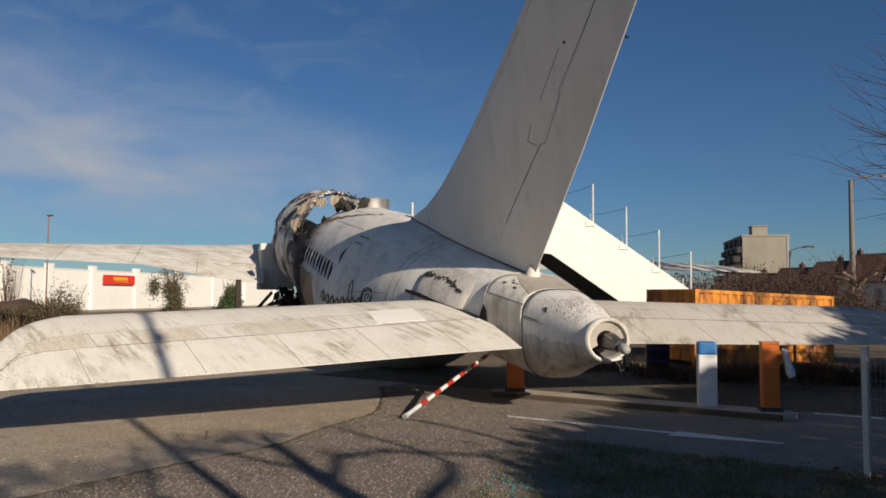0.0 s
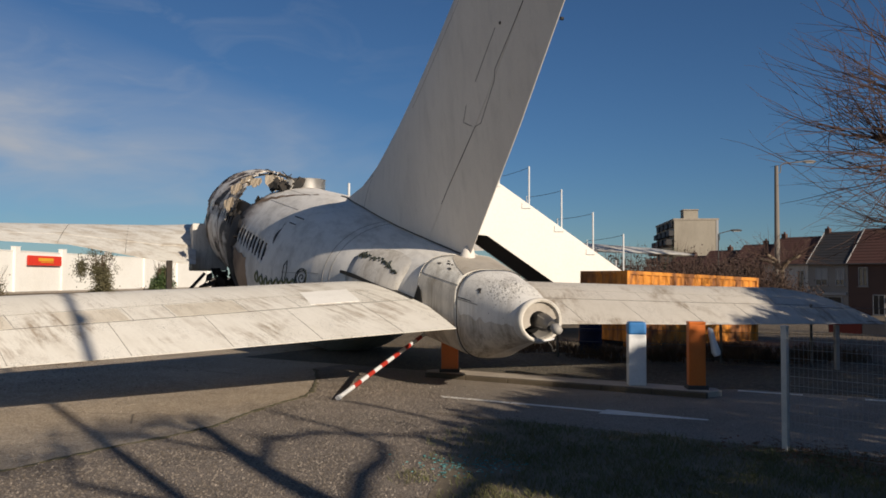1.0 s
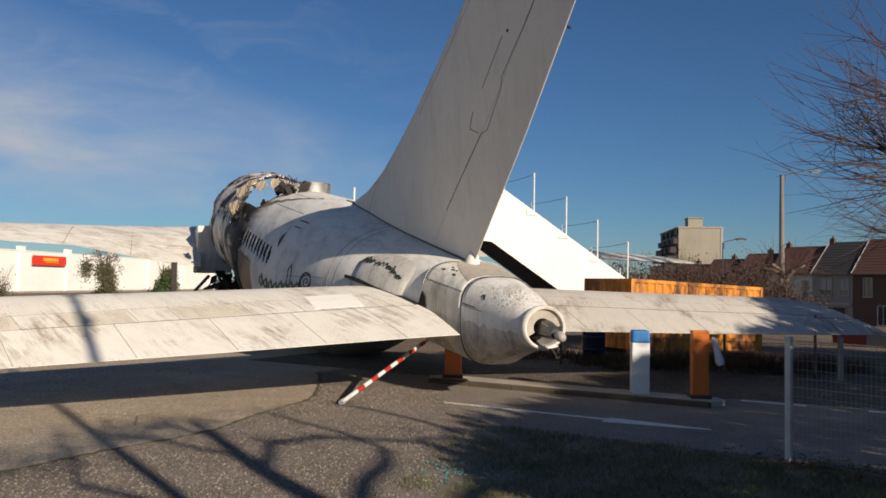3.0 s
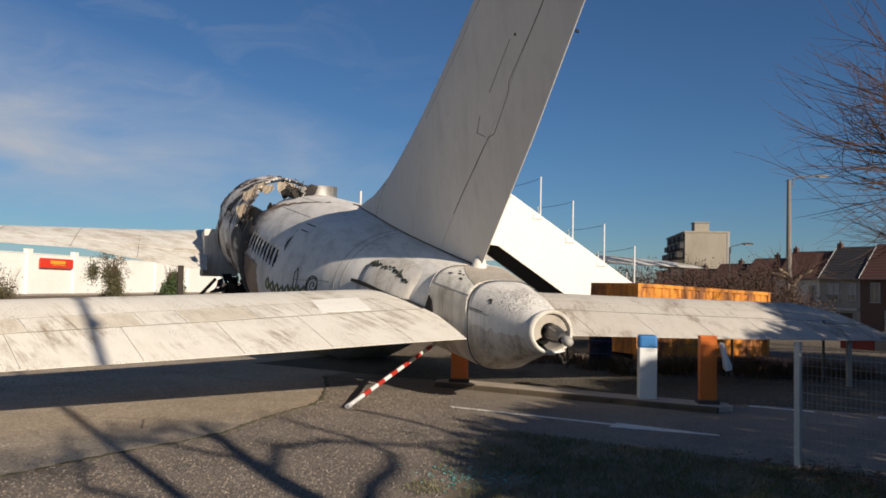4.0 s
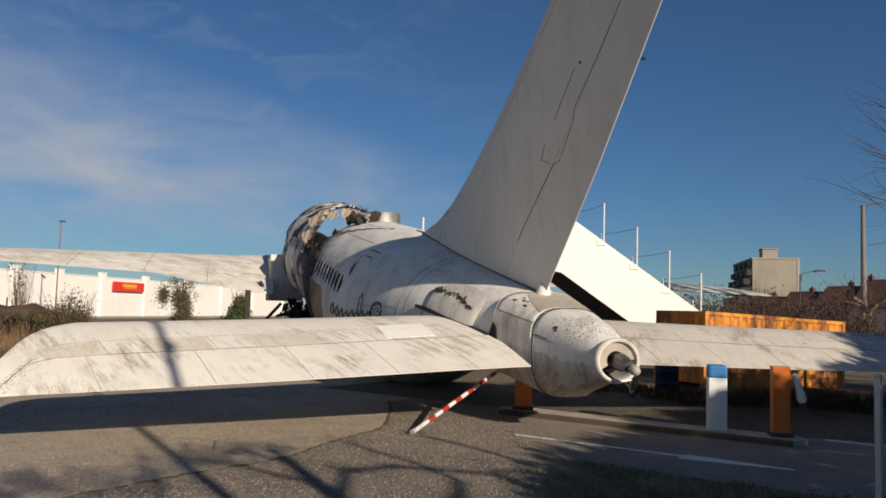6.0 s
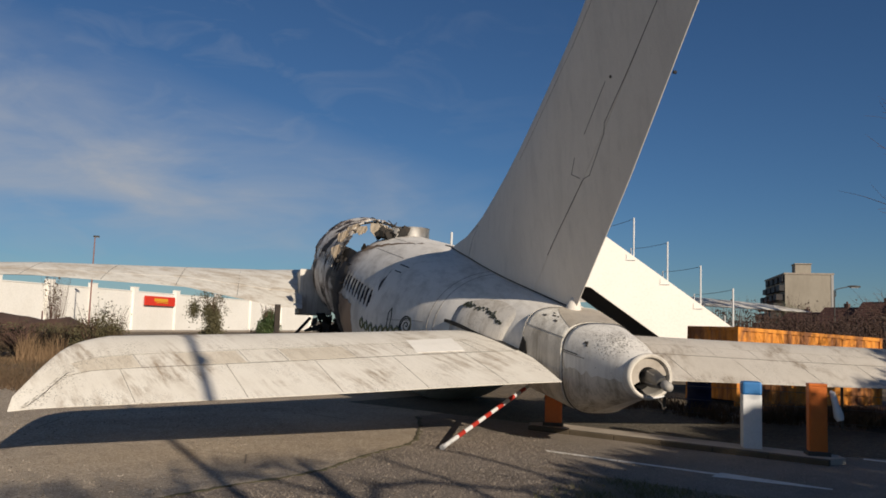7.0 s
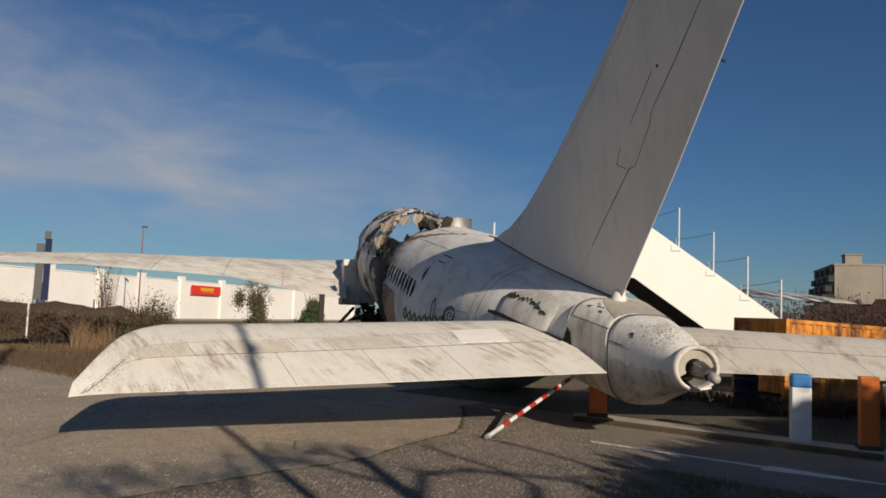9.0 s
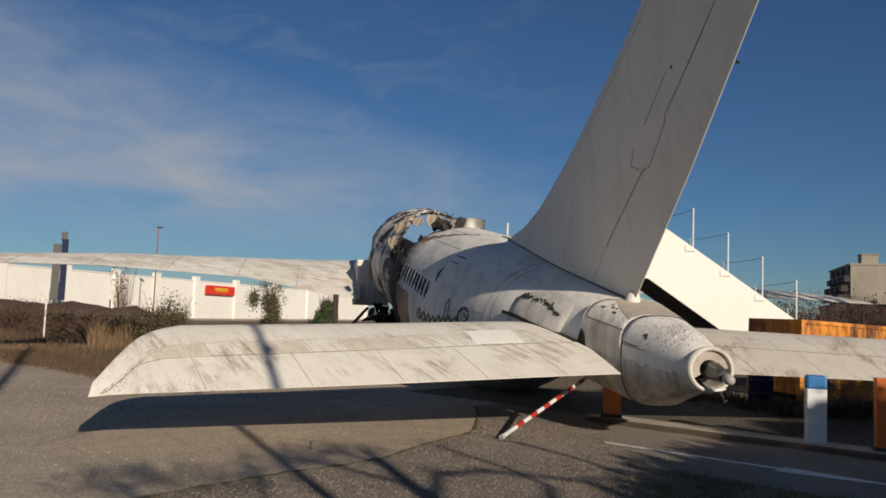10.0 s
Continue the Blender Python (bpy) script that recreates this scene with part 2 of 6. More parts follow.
M_BACKV = ground_mat("weedy_earth", (0.12, 0.10, 0.07), (0.075, 0.065, 0.042), (0.17, 0.14, 0.10), 18, 0.0, 0.8, 0.03, 0.6)
M_CONC = surface("kerb_concrete", (0.34, 0.29, 0.235), (0.20, 0.17, 0.135), 0.9, 0, 40, 2.0, 0.6, 0.3, 0.006)
M_ASPH = ground_mat("asphalt", (0.26, 0.215, 0.168), (0.18, 0.148, 0.115), (0.36, 0.31, 0.26), 70, 0.0, 0.4, 0.005, 0.5)
M_DRIVE = ground_mat("old_asphalt_drive", (0.46, 0.372, 0.27), (0.32, 0.253, 0.178), (0.60, 0.51, 0.40), 55, 0.22, 0.8, 0.011, 0.72)
M_MARK = surface("road_marking", (0.80, 0.77, 0.71), (0.48, 0.45, 0.41), 0.7, 0, 50, 6, 0.6, 0.1, lo=0.45, hi=0.7)
M_GRAVEL = ground_mat("gravel_bed", (0.245, 0.198, 0.155), (0.14, 0.112, 0.085), (0.40, 0.335, 0.27), 75, 0.0, 0.9, 0.016, 0.7)


def stone_mat():
    """Loose stones, each of its own tone."""
    m, t, b = nodes_of("gravel_stone")
    g = t.nodes.new("ShaderNodeNewGeometry")
    tone = ramp(t, g.outputs["Random Per Island"], 0.1, 1.0, (0.12, 0.095, 0.072, 1), (0.335, 0.285, 0.235, 1))
    t.links.new(blend(t, 0.3, tone, ramp(t, noise_node(t, 60, 4), 0.3, 0.7, (0.5, 0.5, 0.5, 1)), "MULTIPLY"), b.inputs["Base Color"])
    b.inputs["Roughness"].default_value = 0.9
    return m


M_STONE = stone_mat()
M_EARTH = ground_mat("waste_ground", (0.17, 0.13, 0.085), (0.10, 0.075, 0.045), (0.26, 0.20, 0.13), 14, 0.0, 0.8, 0.04, 0.6)
M_SOIL = surface("grass_soil", (0.20, 0.155, 0.10), (0.11, 0.09, 0.055), 0.97, 0, 30, 1.5, 0.6, 0.5, 0.02)
M_MOSS = surface("edge_moss", (0.105, 0.095, 0.045), (0.075, 0.055, 0.03), 0.95, 0, 40, 2.5, 0.7, 0.5, 0.01)
M_GRASS = surface("grass_blade", (0.105, 0.115, 0.036), (0.14, 0.105, 0.05), 0.7, 0, 10, 2, 0.6, 0)
M_STRAW = surface("dry_grass", (0.125, 0.078, 0.042), (0.055, 0.042, 0.024), 0.85, 0, 10, 2, 0.5, 0)
M_CLUMP = surface("tall_straw", (0.24, 0.155, 0.085), (0.14, 0.09, 0.05), 0.85, 0, 10, 2, 0.5, 0)
M_SCRUB = surface("scrub_leaf", (0.085, 0.060, 0.030), (0.105, 0.058, 0.030), 0.8, 0, 6, 1.0, 0.6, 0)
M_TWIG = surface("twig_bark", (0.10, 0.055, 0.038), (0.06, 0.034, 0.027), 0.85, 0, 30, 4, 0.5, 0.2)
M_BARK = surface("bark", (0.20, 0.15, 0.10), (0.09, 0.07, 0.05), 0.9, 0, 20, 4, 0.6, 0.5, 0.02)
M_LEAF = surface("evergreen_leaf", (0.05, 0.085, 0.025), (0.09, 0.10, 0.03), 0.6, 0, 8, 1.5, 0.6, 0)
M_IVY = surface("ivy_leaf", (0.11, 0.095, 0.045), (0.065, 0.065, 0.028), 0.7, 0, 8, 1.5, 0.6, 0)
M_BRICK = surface("house_brick", (0.10, 0.058, 0.044), (0.07, 0.042, 0.034), 0.9, 0, 8, 0.6, 0.5, 0.3, 0.02)
M_RENDER2 = surface("grey_house_render", (0.27, 0.245, 0.22), (0.19, 0.17, 0.15), 0.9, 0, 6, 0.5, 0.5, 0.2, 0.02)
M_BATTER = surface("battered_grey_metal", (0.42, 0.395, 0.36), (0.22, 0.20, 0.17), 0.7, 0.2, 16, 2.0, 0.6, 0.3, 0.01)
M_FLATS = surface("grimy_beige_render", (0.31, 0.275, 0.22), (0.21, 0.18, 0.14), 0.9, 0, 3, 0.35, 0.6, 0.2, 0.02, stretch=(1, 1, 0.35))
M_BRUSH = surface("withered_leaf", (0.055, 0.033, 0.024), (0.035, 0.022, 0.018), 0.9, 0, 8, 1.0, 0.6, 0)
M_RENDER = surface("house_render", (0.55, 0.51, 0.46), (0.40, 0.36, 0.32), 0.9, 0, 6, 0.5, 0.5, 0.2, 0.02)
M_ROOF = surface("roof_tile_red", (0.09, 0.036, 0.027), (0.065, 0.032, 0.024), 0.85, 0, 7, 0.7, 0.6, 0.4, 0.03)
M_ROOFD = surface("roof_slate", (0.035, 0.033, 0.034), (0.03, 0.03, 0.03), 0.7, 0, 7, 0.7, 0.5, 0.3, 0.03)
M_GLASS = plain("window_glass", (0.02, 0.025, 0.03), 0.08)
M_FRAME = plain("window_frame_white", (0.32, 0.31, 0.30), 0.5)
M_SIGNR = plain("sign_red", (0.74, 0.045, 0.02), 0.45)
M_SIGNY = plain("sign_yellow", (0.80, 0.42, 0.03), 0.45)
M_SIGNB = plain("sign_blue", (0.012, 0.018, 0.055), 0.9)
M_TOTEM = surface("totem_grey", (0.07, 0.066, 0.062), (0.05, 0.048, 0.047), 0.6, 0.0, 20, 2, 0.5, 0.05)
M_POLE = surface("rusty_pole", (0.24, 0.12, 0.10), (0.16, 0.07, 0.05), 0.7, 0.0, 20, 2, 0.5, 0.05)
M_POST = surface("weathered_pole", (0.20, 0.175, 0.15), (0.12, 0.10, 0.085), 0.85, 0, 12, 1.2, 0.6, 0.2, stretch=(1, 1, 0.2))
M_BAG = plain("white_plastic", (0.75, 0.75, 0.74), 0.4)
M_TEAL = plain("teal_glass_bits", (0.10, 0.28, 0.28), 0.25)
M_GRAFF = plain("graffiti_black", (0.025, 0.03, 0.02), 0.6)
M_GRAFG = plain("graffiti_olive", (0.17, 0.18, 0.065), 0.6)
M_DRY = surface("dead_leaf", (0.18, 0.09, 0.04), (0.10, 0.055, 0.03), 0.9, 0, 10, 3, 0.5, 0)


# ---- helpers for meshes ----
def thing(name, m=None, label="", category="", group="", kind=""):
    e = new(name)
    e.empty_display_size = 0.2
    e.matrix_world = m or Matrix()
    return tagged(e, label, category, group, kind)


def part(name, bm, material, parent=None, label="", smooth=False, solid=0.0, bevel=0.0):
    me = bpy.data.meshes.new(name)
    bm.normal_update()
    if smooth:
        for fc in bm.faces:
            fc.smooth = True
        for e in bm.edges:
            if len(e.link_faces) == 2 and e.calc_face_angle(0) > 0.75:
                e.smooth = False
    bm.to_mesh(me)
    bm.free()
    for mt in (material if isinstance(material, (list, tuple)) else [material]):
        me.materials.append(mt)
    ob = new(name, me)
    if parent is not None:
        ob.parent = parent
    if label:
        ob["label"] = label
    if solid:
        md = ob.modifiers.new("skin", "SOLIDIFY")
        md.thickness, md.offset = solid, -1
    if bevel:
        md = ob.modifiers.new("edge", "BEVEL")
        md.width, md.segments, md.limit_method = bevel, 2, "ANGLE"
    return ob


def box(bm, c, s, m=None):
    """A box of centre c and size s, then moved by m."""
    vs = []
    for dx, dy, dz in ((-1, -1, -1), (1, -1, -1), (1, 1, -1), (-1, 1, -1), (-1, -1, 1), (1, -1, 1), (1, 1, 1), (-1, 1, 1)):
        v = Vector((c[0] + dx * s[0] / 2, c[1] + dy * s[1] / 2, c[2] + dz * s[2] / 2))
        vs.append(bm.verts.new(m @ v if m else v))
    for f in ((3, 2, 1, 0), (4, 5, 6, 7), (0, 1, 5, 4), (1, 2, 6, 5), (2, 3, 7, 6), (3, 0, 4, 7)):
        bm.faces.new([vs[i] for i in f])
    return bm


def prism(bm, outline, h0, h1, m=None):
    """A vertical prism over a plan outline (counter-clockwise)."""
    lo = [bm.verts.new(m @ Vector((x, y, h0)) if m else (x, y, h0)) for x, y in outline]
    hi = [bm.verts.new(m @ Vector((x, y, h1)) if m else (x, y, h1)) for x, y in outline]
    k = len(outline)
    bm.faces.new(hi)
    bm.faces.new(lo[::-1])
    for i in range(k):
        bm.faces.new((lo[i], lo[(i + 1) % k], hi[(i + 1) % k], hi[i]))
    return bm


def loft(bm, rings, cap0=True, cap1=True, closed=True):
    vr = [[bm.verts.new(p) for p in r] for r in rings]
    k = len(vr[0])
    for a, b in zip(vr, vr[1:]):
        for i in range(k if closed else k - 1):
            bm.faces.new((a[i], a[(i + 1) % k], b[(i + 1) % k], b[i]))
    if cap0:
        bm.faces.new(vr[0][::-1])
    if cap1:
        bm.faces.new(vr[-1])
    return vr


def tube(bm, pts, radii, k=8, caps=True):
    """A round tube along points; radii one or many."""
    pts = [Vector(p) for p in pts]
    if isinstance(radii, (int, float)):
        radii = [radii] * len(pts)
    rings, up = [], Vector((0.13, 0.21, 0.97))
    for i, p in enumerate(pts):
        d = (pts[min(i + 1, len(pts) - 1)] - pts[max(i - 1, 0)]).normalized()
        u = d.cross(up)
        if u.length < 0.1:
            u = d.cross(Vector((1, 0.1, 0)))
        u.normalize()
        v = d.cross(u)
        up = u.cross(d)
        rings.append([p + (u * math.cos(2 * math.pi * j / k) + v * math.sin(2 * math.pi * j / k)) * radii[i] for j in range(k)])
    loft(bm, rings, caps, caps)
    return bm


def B():
    return bmesh.new()


def lerp(a, b, f):
    return a + (b - a) * f


def table(rows, x):
    """Smooth look-up in rows of (x, value...)."""
    if x <= rows[0][0]:
        return rows[0][1:]
    for a, b in zip(rows, rows[1:]):
        if x <= b[0]:
            f = (x - a[0]) / (b[0] - a[0])
            return tuple(lerp(p, q, f) for p, q in zip(a[1:], b[1:]))
    return rows[-1][1:]

# ---- ground ----
def ground_height(x, y):
    def ease(v, a, b):
        f = min(1, max(0, (v - a) / (b - a)))
        return f * f * (3 - 2 * f)
    dip = -1.7 * ease(x - 0.15 * y, 12, 24) * ease(y, 24, 40)
    bumps = 0.18 * noise.noise((x * 0.09, y * 0.09, 3)) * ease(math.hypot(x, y - 10), 24, 40)
    return dip + bumps - 0.03


def build_ground():
    bm = B()
    xs = [-4000, -1500, -600, -300, -180] + list(range(-120, 121, 4)) + [180, 300, 600, 1500, 4000]
    ys = [-4000, -1500, -500, -200, -100, -60] + list(range(-40, 141, 4)) + [180, 260, 500, 1500, 4000]
    vs = [[bm.verts.new((x, y, ground_height(x, y))) for x in xs] for y in ys]
    for j in range(len(ys) - 1):
        for i in range(len(xs) - 1):
            bm.faces.new((vs[j][i], vs[j][i + 1], vs[j + 1][i + 1], vs[j + 1][i]))
    tagged(part("ground", bm, M_EARTH, smooth=True), "brown waste ground with dry winter grass", "ground", kind="structure")


build_ground()

# the road's own frame: u along it, v across it away from the viewer
ROAD = Matrix.Translation((1.28, 14.91, 0)) @ Matrix.Rotation(radians(-34.3), 4, "Z")


def road_xy(u, v):
    p = ROAD @ Vector((u, v, 0))
    return p.x, p.y


def sheet(name, outline, top, material, label, category, thick=0.06):
    ob = part(name, prism(B(), outline, top - thick, top), material)
    return tagged(ob, label, category, kind="structure")


sheet("road", [road_xy(-12, -3.35), road_xy(40, -3.35), road_xy(40, 1.5), road_xy(5.2, 1.5), road_xy(4.2, 0.9), road_xy(-12, 0.9)], 0.004, M_ASPH,
      "dark grey asphalt access road", "road")
DRIVE_EDGE = [(-7.5, 1.5), (-5.3, 5.2), (-3.53, 8.01), (-2.95, 8.95), (-2.39, 9.62), (-2.02, 10.25), (-1.75, 11.2), (-1.53, 11.8), (-1.18, 12.57), (-1.06, 13.2), (-1.08, 13.9), (-1.14, 15.2), (-1.3, 16.6)]
DRIVE_FAR = [(-7.2, 18), (-8.2, 17.4), (-9.4, 17.8), (-10.6, 19.0), (-11.9, 20.0), (-13.4, 20.9), (-16, 22.6), (-19, 24.4), (-28, 27)]
sheet("driveway", [(-40, 1.5)] + DRIVE_EDGE + [(0.2, 19), (-1, 25), (-5.5, 24.5)] + DRIVE_FAR + [(-40, 30)], 0.010, M_DRIVE,
      "worn light brown asphalt driveway", "driveway", 0.07)
GRAVEL_R = [(-1.3, 16.6), (-0.1, 16.4), (0.14, 15.5), (0.5, 14.2), (0.87, 13.19), (1.25, 11.7), (1.58, 10.36), (1.24, 10.0), (0.9, 8.6), (0.49, 6.95), (0.1, 4.5), (-0.2, 0), (-1, -6), (-12, -6)]
sheet("gravel_bed", GRAVEL_R[::-1] + DRIVE_EDGE[::-1][1:], 0.018, M_GRAVEL, "beige gravel bed with branch shadows", "gravel", 0.08)
sheet("verge", [(0.1, 4.5), (-0.2, 0), (-1, -6), (14, -6), (14, 3.2), road_xy(9, -3.45), road_xy(3, -3.4), road_xy(1.6, -3.4), (1.58, 10.36), (1.24, 10.0), (0.9, 8.6), (0.49, 6.95)][::-1][::-1],
      0.022, M_SOIL, "shaded grass verge beside the road", "verge", 0.09)

sheet("back_verge", [road_xy(-6, 0.92), road_xy(4.2, 0.92), road_xy(5.2, 1.52), road_xy(20, 1.52), road_xy(20, 5.2), road_xy(-6, 5.2)], 0.012, M_BACKV, "dark weedy strip behind the road", "verge", 0.07)



def edge_dirt():
    """A ragged line of dirt and moss where the drive meets the gravel."""
    rng = random.Random(31)
    left, right = [], []
    for (x0, y0), (x1, y1) in zip(DRIVE_EDGE[1:], DRIVE_EDGE[2:]):
        n = 9
        for i in range(n):
            x, y = lerp(x0, x1, i / n), lerp(y0, y1, i / n)
            left.append((x - 0.005 - 0.06 * rng.random() ** 2, y))
            right.append((x + 0.008 + 0.09 * rng.random() ** 2, y))
    sheet("edge_dirt", left[::-1][::-1] + right[::-1], 0.026, M_MOSS, "dark mossy dirt between drive and gravel", "dirt", 0.03)


edge_dirt()


def build_stones():
    """Loose stones, thick near the viewer and sparse further off."""
    rng = random.Random(4)
    verts, faces = [], []
    made = 0
    while made < 24000:
        y = 4.5 + 10 * rng.random() ** 1.3
        x = rng.uniform(-5, 2.4)
        left = table([(b, a) for a, b in DRIVE_EDGE], y)[0]
        right = table(sorted([(b, a) for a, b in GRAVEL_R[:11]]), y)[0]
        if not left + 0.03 * rng.random() < x < right + 0.9 * rng.random() ** 3:
            continue
        r = rng.uniform(0.005, 0.0155)
        a, i = rng.uniform(0, 6.28), len(verts)
        for j, (rr, zz) in enumerate(((1, 0.15), (1, 0.15), (1, 0.15), (1, 0.15), (0.5, 0.85), (0.5, 0.85), (0.5, 0.85))):
            b = a + (j * 1.571 if j < 4 else j * 2.094) + rng.uniform(-0.3, 0.3)
            verts.append((x + r * rr * math.cos(b) * rng.uniform(0.8, 1.3), y + r * rr * math.sin(b), 0.016 + r * zz * rng.uniform(0.7, 1.2)))
        faces += [(i, i + 1, i + 4), (i + 1, i + 5, i + 4), (i + 1, i + 2, i + 5), (i + 2, i + 6, i + 5), (i + 2, i + 3, i + 6), (i + 3, i, i + 4), (i + 3, i + 4, i + 6), (i + 4, i + 5, i + 6)]
        made += 1
    me = bpy.data.meshes.new("gravel_stones")
    me.from_pydata(verts, [], faces)
    me.materials.append(M_STONE)
    tagged(new("gravel_stones", me), "loose beige gravel stones", "gravel", kind="stuff")


build_stones()


def drive_litter():
    """Grit and small stones strewn over the far end of the drive."""
    rng = random.Random(14)
    verts, faces = [], []
    made = 0
    while made < 9500:
        x, y = rng.uniform(-19, -3.5), rng.uniform(8, 21)
        if x > table(sorted((b, a) for a, b in DRIVE_EDGE), y)[0] or y > table(sorted((a, b) for a, b in DRIVE_FAR), x)[0] + 0.4 or noise.noise((x * 0.35 + y * 0.2, y * 0.5, 8)) < rng.uniform(-0.35, 0.45):
            continue
        r, a, i = rng.uniform(0.008, 0.024), rng.uniform(0, 6.28), len(verts)
        for k in range(4):
            verts.append((x + r * math.cos(a + 1.571 * k) * rng.uniform(0.7, 1.3), y + r * math.sin(a + 1.571 * k), 0.008))
        verts.append((x, y, 0.008 + r * rng.uniform(0.5, 0.9)))
        faces += [(i + k, i + (k + 1) % 4, i + 4) for k in range(4)]
        made += 1
    me = bpy.data.meshes.new("drive_grit")
    me.from_pydata(verts, [], faces)
    me.materials.append(M_STONE)
    tagged(new("drive_grit", me), "grit and small stones on the worn drive", "grit", kind="stuff")


drive_litter()

# kerbed island that carries the barrier cabinets
ISLAND = Matrix.Translation((0, 0, 1.9)) @ Matrix.Scale(1.046, 4) @ Matrix.Translation((0, 0, -1.9)) @ ROAD     # its foot lies below the road
isl = thing("traffic_island", ISLAND, "low concrete-kerbed traffic island in the road", "kerb", kind="structure")
bm = B()
prism(bm, [(-0.1, -0.46), (4.85, -0.46), (5.0, -0.2), (4.85, 0.08), (-0.1, 0.08), (-0.3, -0.2)], 0, 0.17)
part("island_top", bm, M_KERB, isl)
for i in range(6):
    bm = B()
    box(bm, (-0.1 + 0.825 * (i + 0.5), -0.53, 0.085), (0.82, 0.135, 0.165))
    part("kerb_stone", bm, M_KERBF, isl, bevel=0.012)
    bm = B()
    box(bm, (-0.1 + 0.825 * (i + 0.5), 0.15, 0.085), (0.82, 0.135, 0.165))
    part("kerb_stone", bm, M_KERBF, isl, bevel=0.012)

# painted marks
bm = B()
prism(bm, [(0.65, -2.05), (3.72, -2.05), (3.72, -1.95), (0.65, -1.95)], 0.004, 0.009)
tagged(part("lane_line", bm, M_MARK), "worn white painted lane line", "road marking", kind="structure").matrix_world = ROAD
bm = B()
prism(bm, [(3.72, -2.22), (5.15, -1.98), (5.15, -1.93), (3.72, -1.84)], 0.004, 0.009)
tagged(part("lane_arrow", bm, M_MARK), "worn white tapered road arrow", "road marking", kind="structure").matrix_world = ROAD
bm = B()
prism(bm, [(5.0, 1.15), (6.0, 1.15), (6.0, 1.26), (5.0, 1.26)], 0.004, 0.009)
prism(bm, [(6.9, 1.15), (14, 1.15), (14, 1.26), (6.9, 1.26)], 0.004, 0.009)
tagged(part("lane_line", bm, M_MARK), "white painted line on the far lane", "road marking", kind="structure").matrix_world = ROAD

# ---- the airliner: x to starboard, y forward, z up ----
PLANE = Matrix.Translation((0, 0, 1.9)) @ Matrix.Scale(1.17, 4) @ Matrix.Translation((5.215, 1.898, -1.9)) @ Matrix.Rotation(radians(20), 4, "Z")
plane = thing("airliner", PLANE, "burnt-out dirty white jet airliner with a torn roof", "aircraft")
# y, centre height, half width, height above and below the centre
HULL = [(8.95, 1.34, 0.29, 0.26, 0.26), (9.5, 1.38, 0.42, 0.44, 0.44), (10.3, 1.44, 0.60, 0.57, 0.72), (11.3, 1.50, 0.80, 0.76, 0.58), (11.9, 1.56, 0.93, 0.855, 0.52),
        (12.5, 1.62, 1.08, 0.95, 0.54), (13.6, 1.74, 1.38, 1.10, 0.74), (14.6, 1.78, 1.60, 1.30, 0.86), (15.6, 1.74, 1.75, 1.60, 1.08), (17.0, 1.73, 1.85, 1.94, 1.50),
        (18.2, 1.90, 1.88, 1.98, 1.64), (20.0, 2.24, 1.88, 1.93, 1.92), (22.6, 2.70, 1.88, 1.91, 1.90)]
FRONT = [(21.6, 2.66, 1.88, 1.88, 1.88), (24.0, 3.11, 1.93, 1.92, 1.90), (29.5, 3.97, 1.95, 1.96, 1.93)]


BOXY = [(8.95, 2.0), (10.28, 2.9), (10.31, 3.1), (11.29, 3.5), (11.31, 2.35), (12.6, 2.0)]


def hull_point(y, th, rows=HULL, grow=0.0):
    """A point of the hull; th runs from the top over the port side."""
    c, w, up, dn = table(rows, y)
    s, k = math.sin(th), math.cos(th)
    if rows is HULL and y < 12.6:
        e = 2 / table(BOXY, y)[0]
        s, k = math.copysign(abs(s) ** e, s), math.copysign(abs(k) ** e, k)
    shift = 0.28 if rows is FRONT else -0.045 * max(0.0, 10.3 - y)     # the forward part has slewed aside, the cone is bent
    return Vector((shift - (w + grow) * s, y, c + ((up if k > 0 else dn) + grow) * k))


def hull_shell(rows, y0, y1, dy, n, keep, grow=0.0):
    bm = B()
    m = round((y1 - y0) / dy)
    grid = {}

    def vert(i, j):
        if (i, j % n) not in grid:
            grid[i, j % n] = bm.verts.new(hull_point(y0 + (y1 - y0) * i / m, 2 * math.pi * (j % n) / n, rows, grow))
        return grid[i, j % n]
    for i in range(m):
        for j in range(n):
            if keep(y0 + (y1 - y0) * (i + 0.5) / m, 2 * math.pi * (j + 0.5) / n):
                bm.faces.new((vert(i, j), vert(i + 1, j), vert(i + 1, j + 1), vert(i, j + 1)))
    return bm


PITCH = 0.365


def is_window(y, th, first, count, rows):
    """Rounded window openings on both sides, in one row."""
    a = th if th < math.pi else 2 * math.pi - th
    c, w, up, dn = table(rows, y)
    h = up * math.cos(a) - 0.63
    k = (y - first) / PITCH
    if not -0.5 < k < count - 0.5:
        return False
    d = (k - round(k)) * PITCH
    return (abs(d) / 0.112) ** 3 + (abs(h) / 0.20) ** 3 < 1


def rear_keep(y, th):
    a = th if th < math.pi else 2 * math.pi - th
    side = 1 if th < math.pi else -1
    edge = 22.0 - 1.1 * math.exp(-(a / 0.75) ** 2) + 0.45 * noise.noise((a * 3.1, side * 2, 1)) + 0.2 * noise.noise((a * 11, side * 3, 5))
    return y < edge and not is_window(y, th, 17.95, 10, HULL)


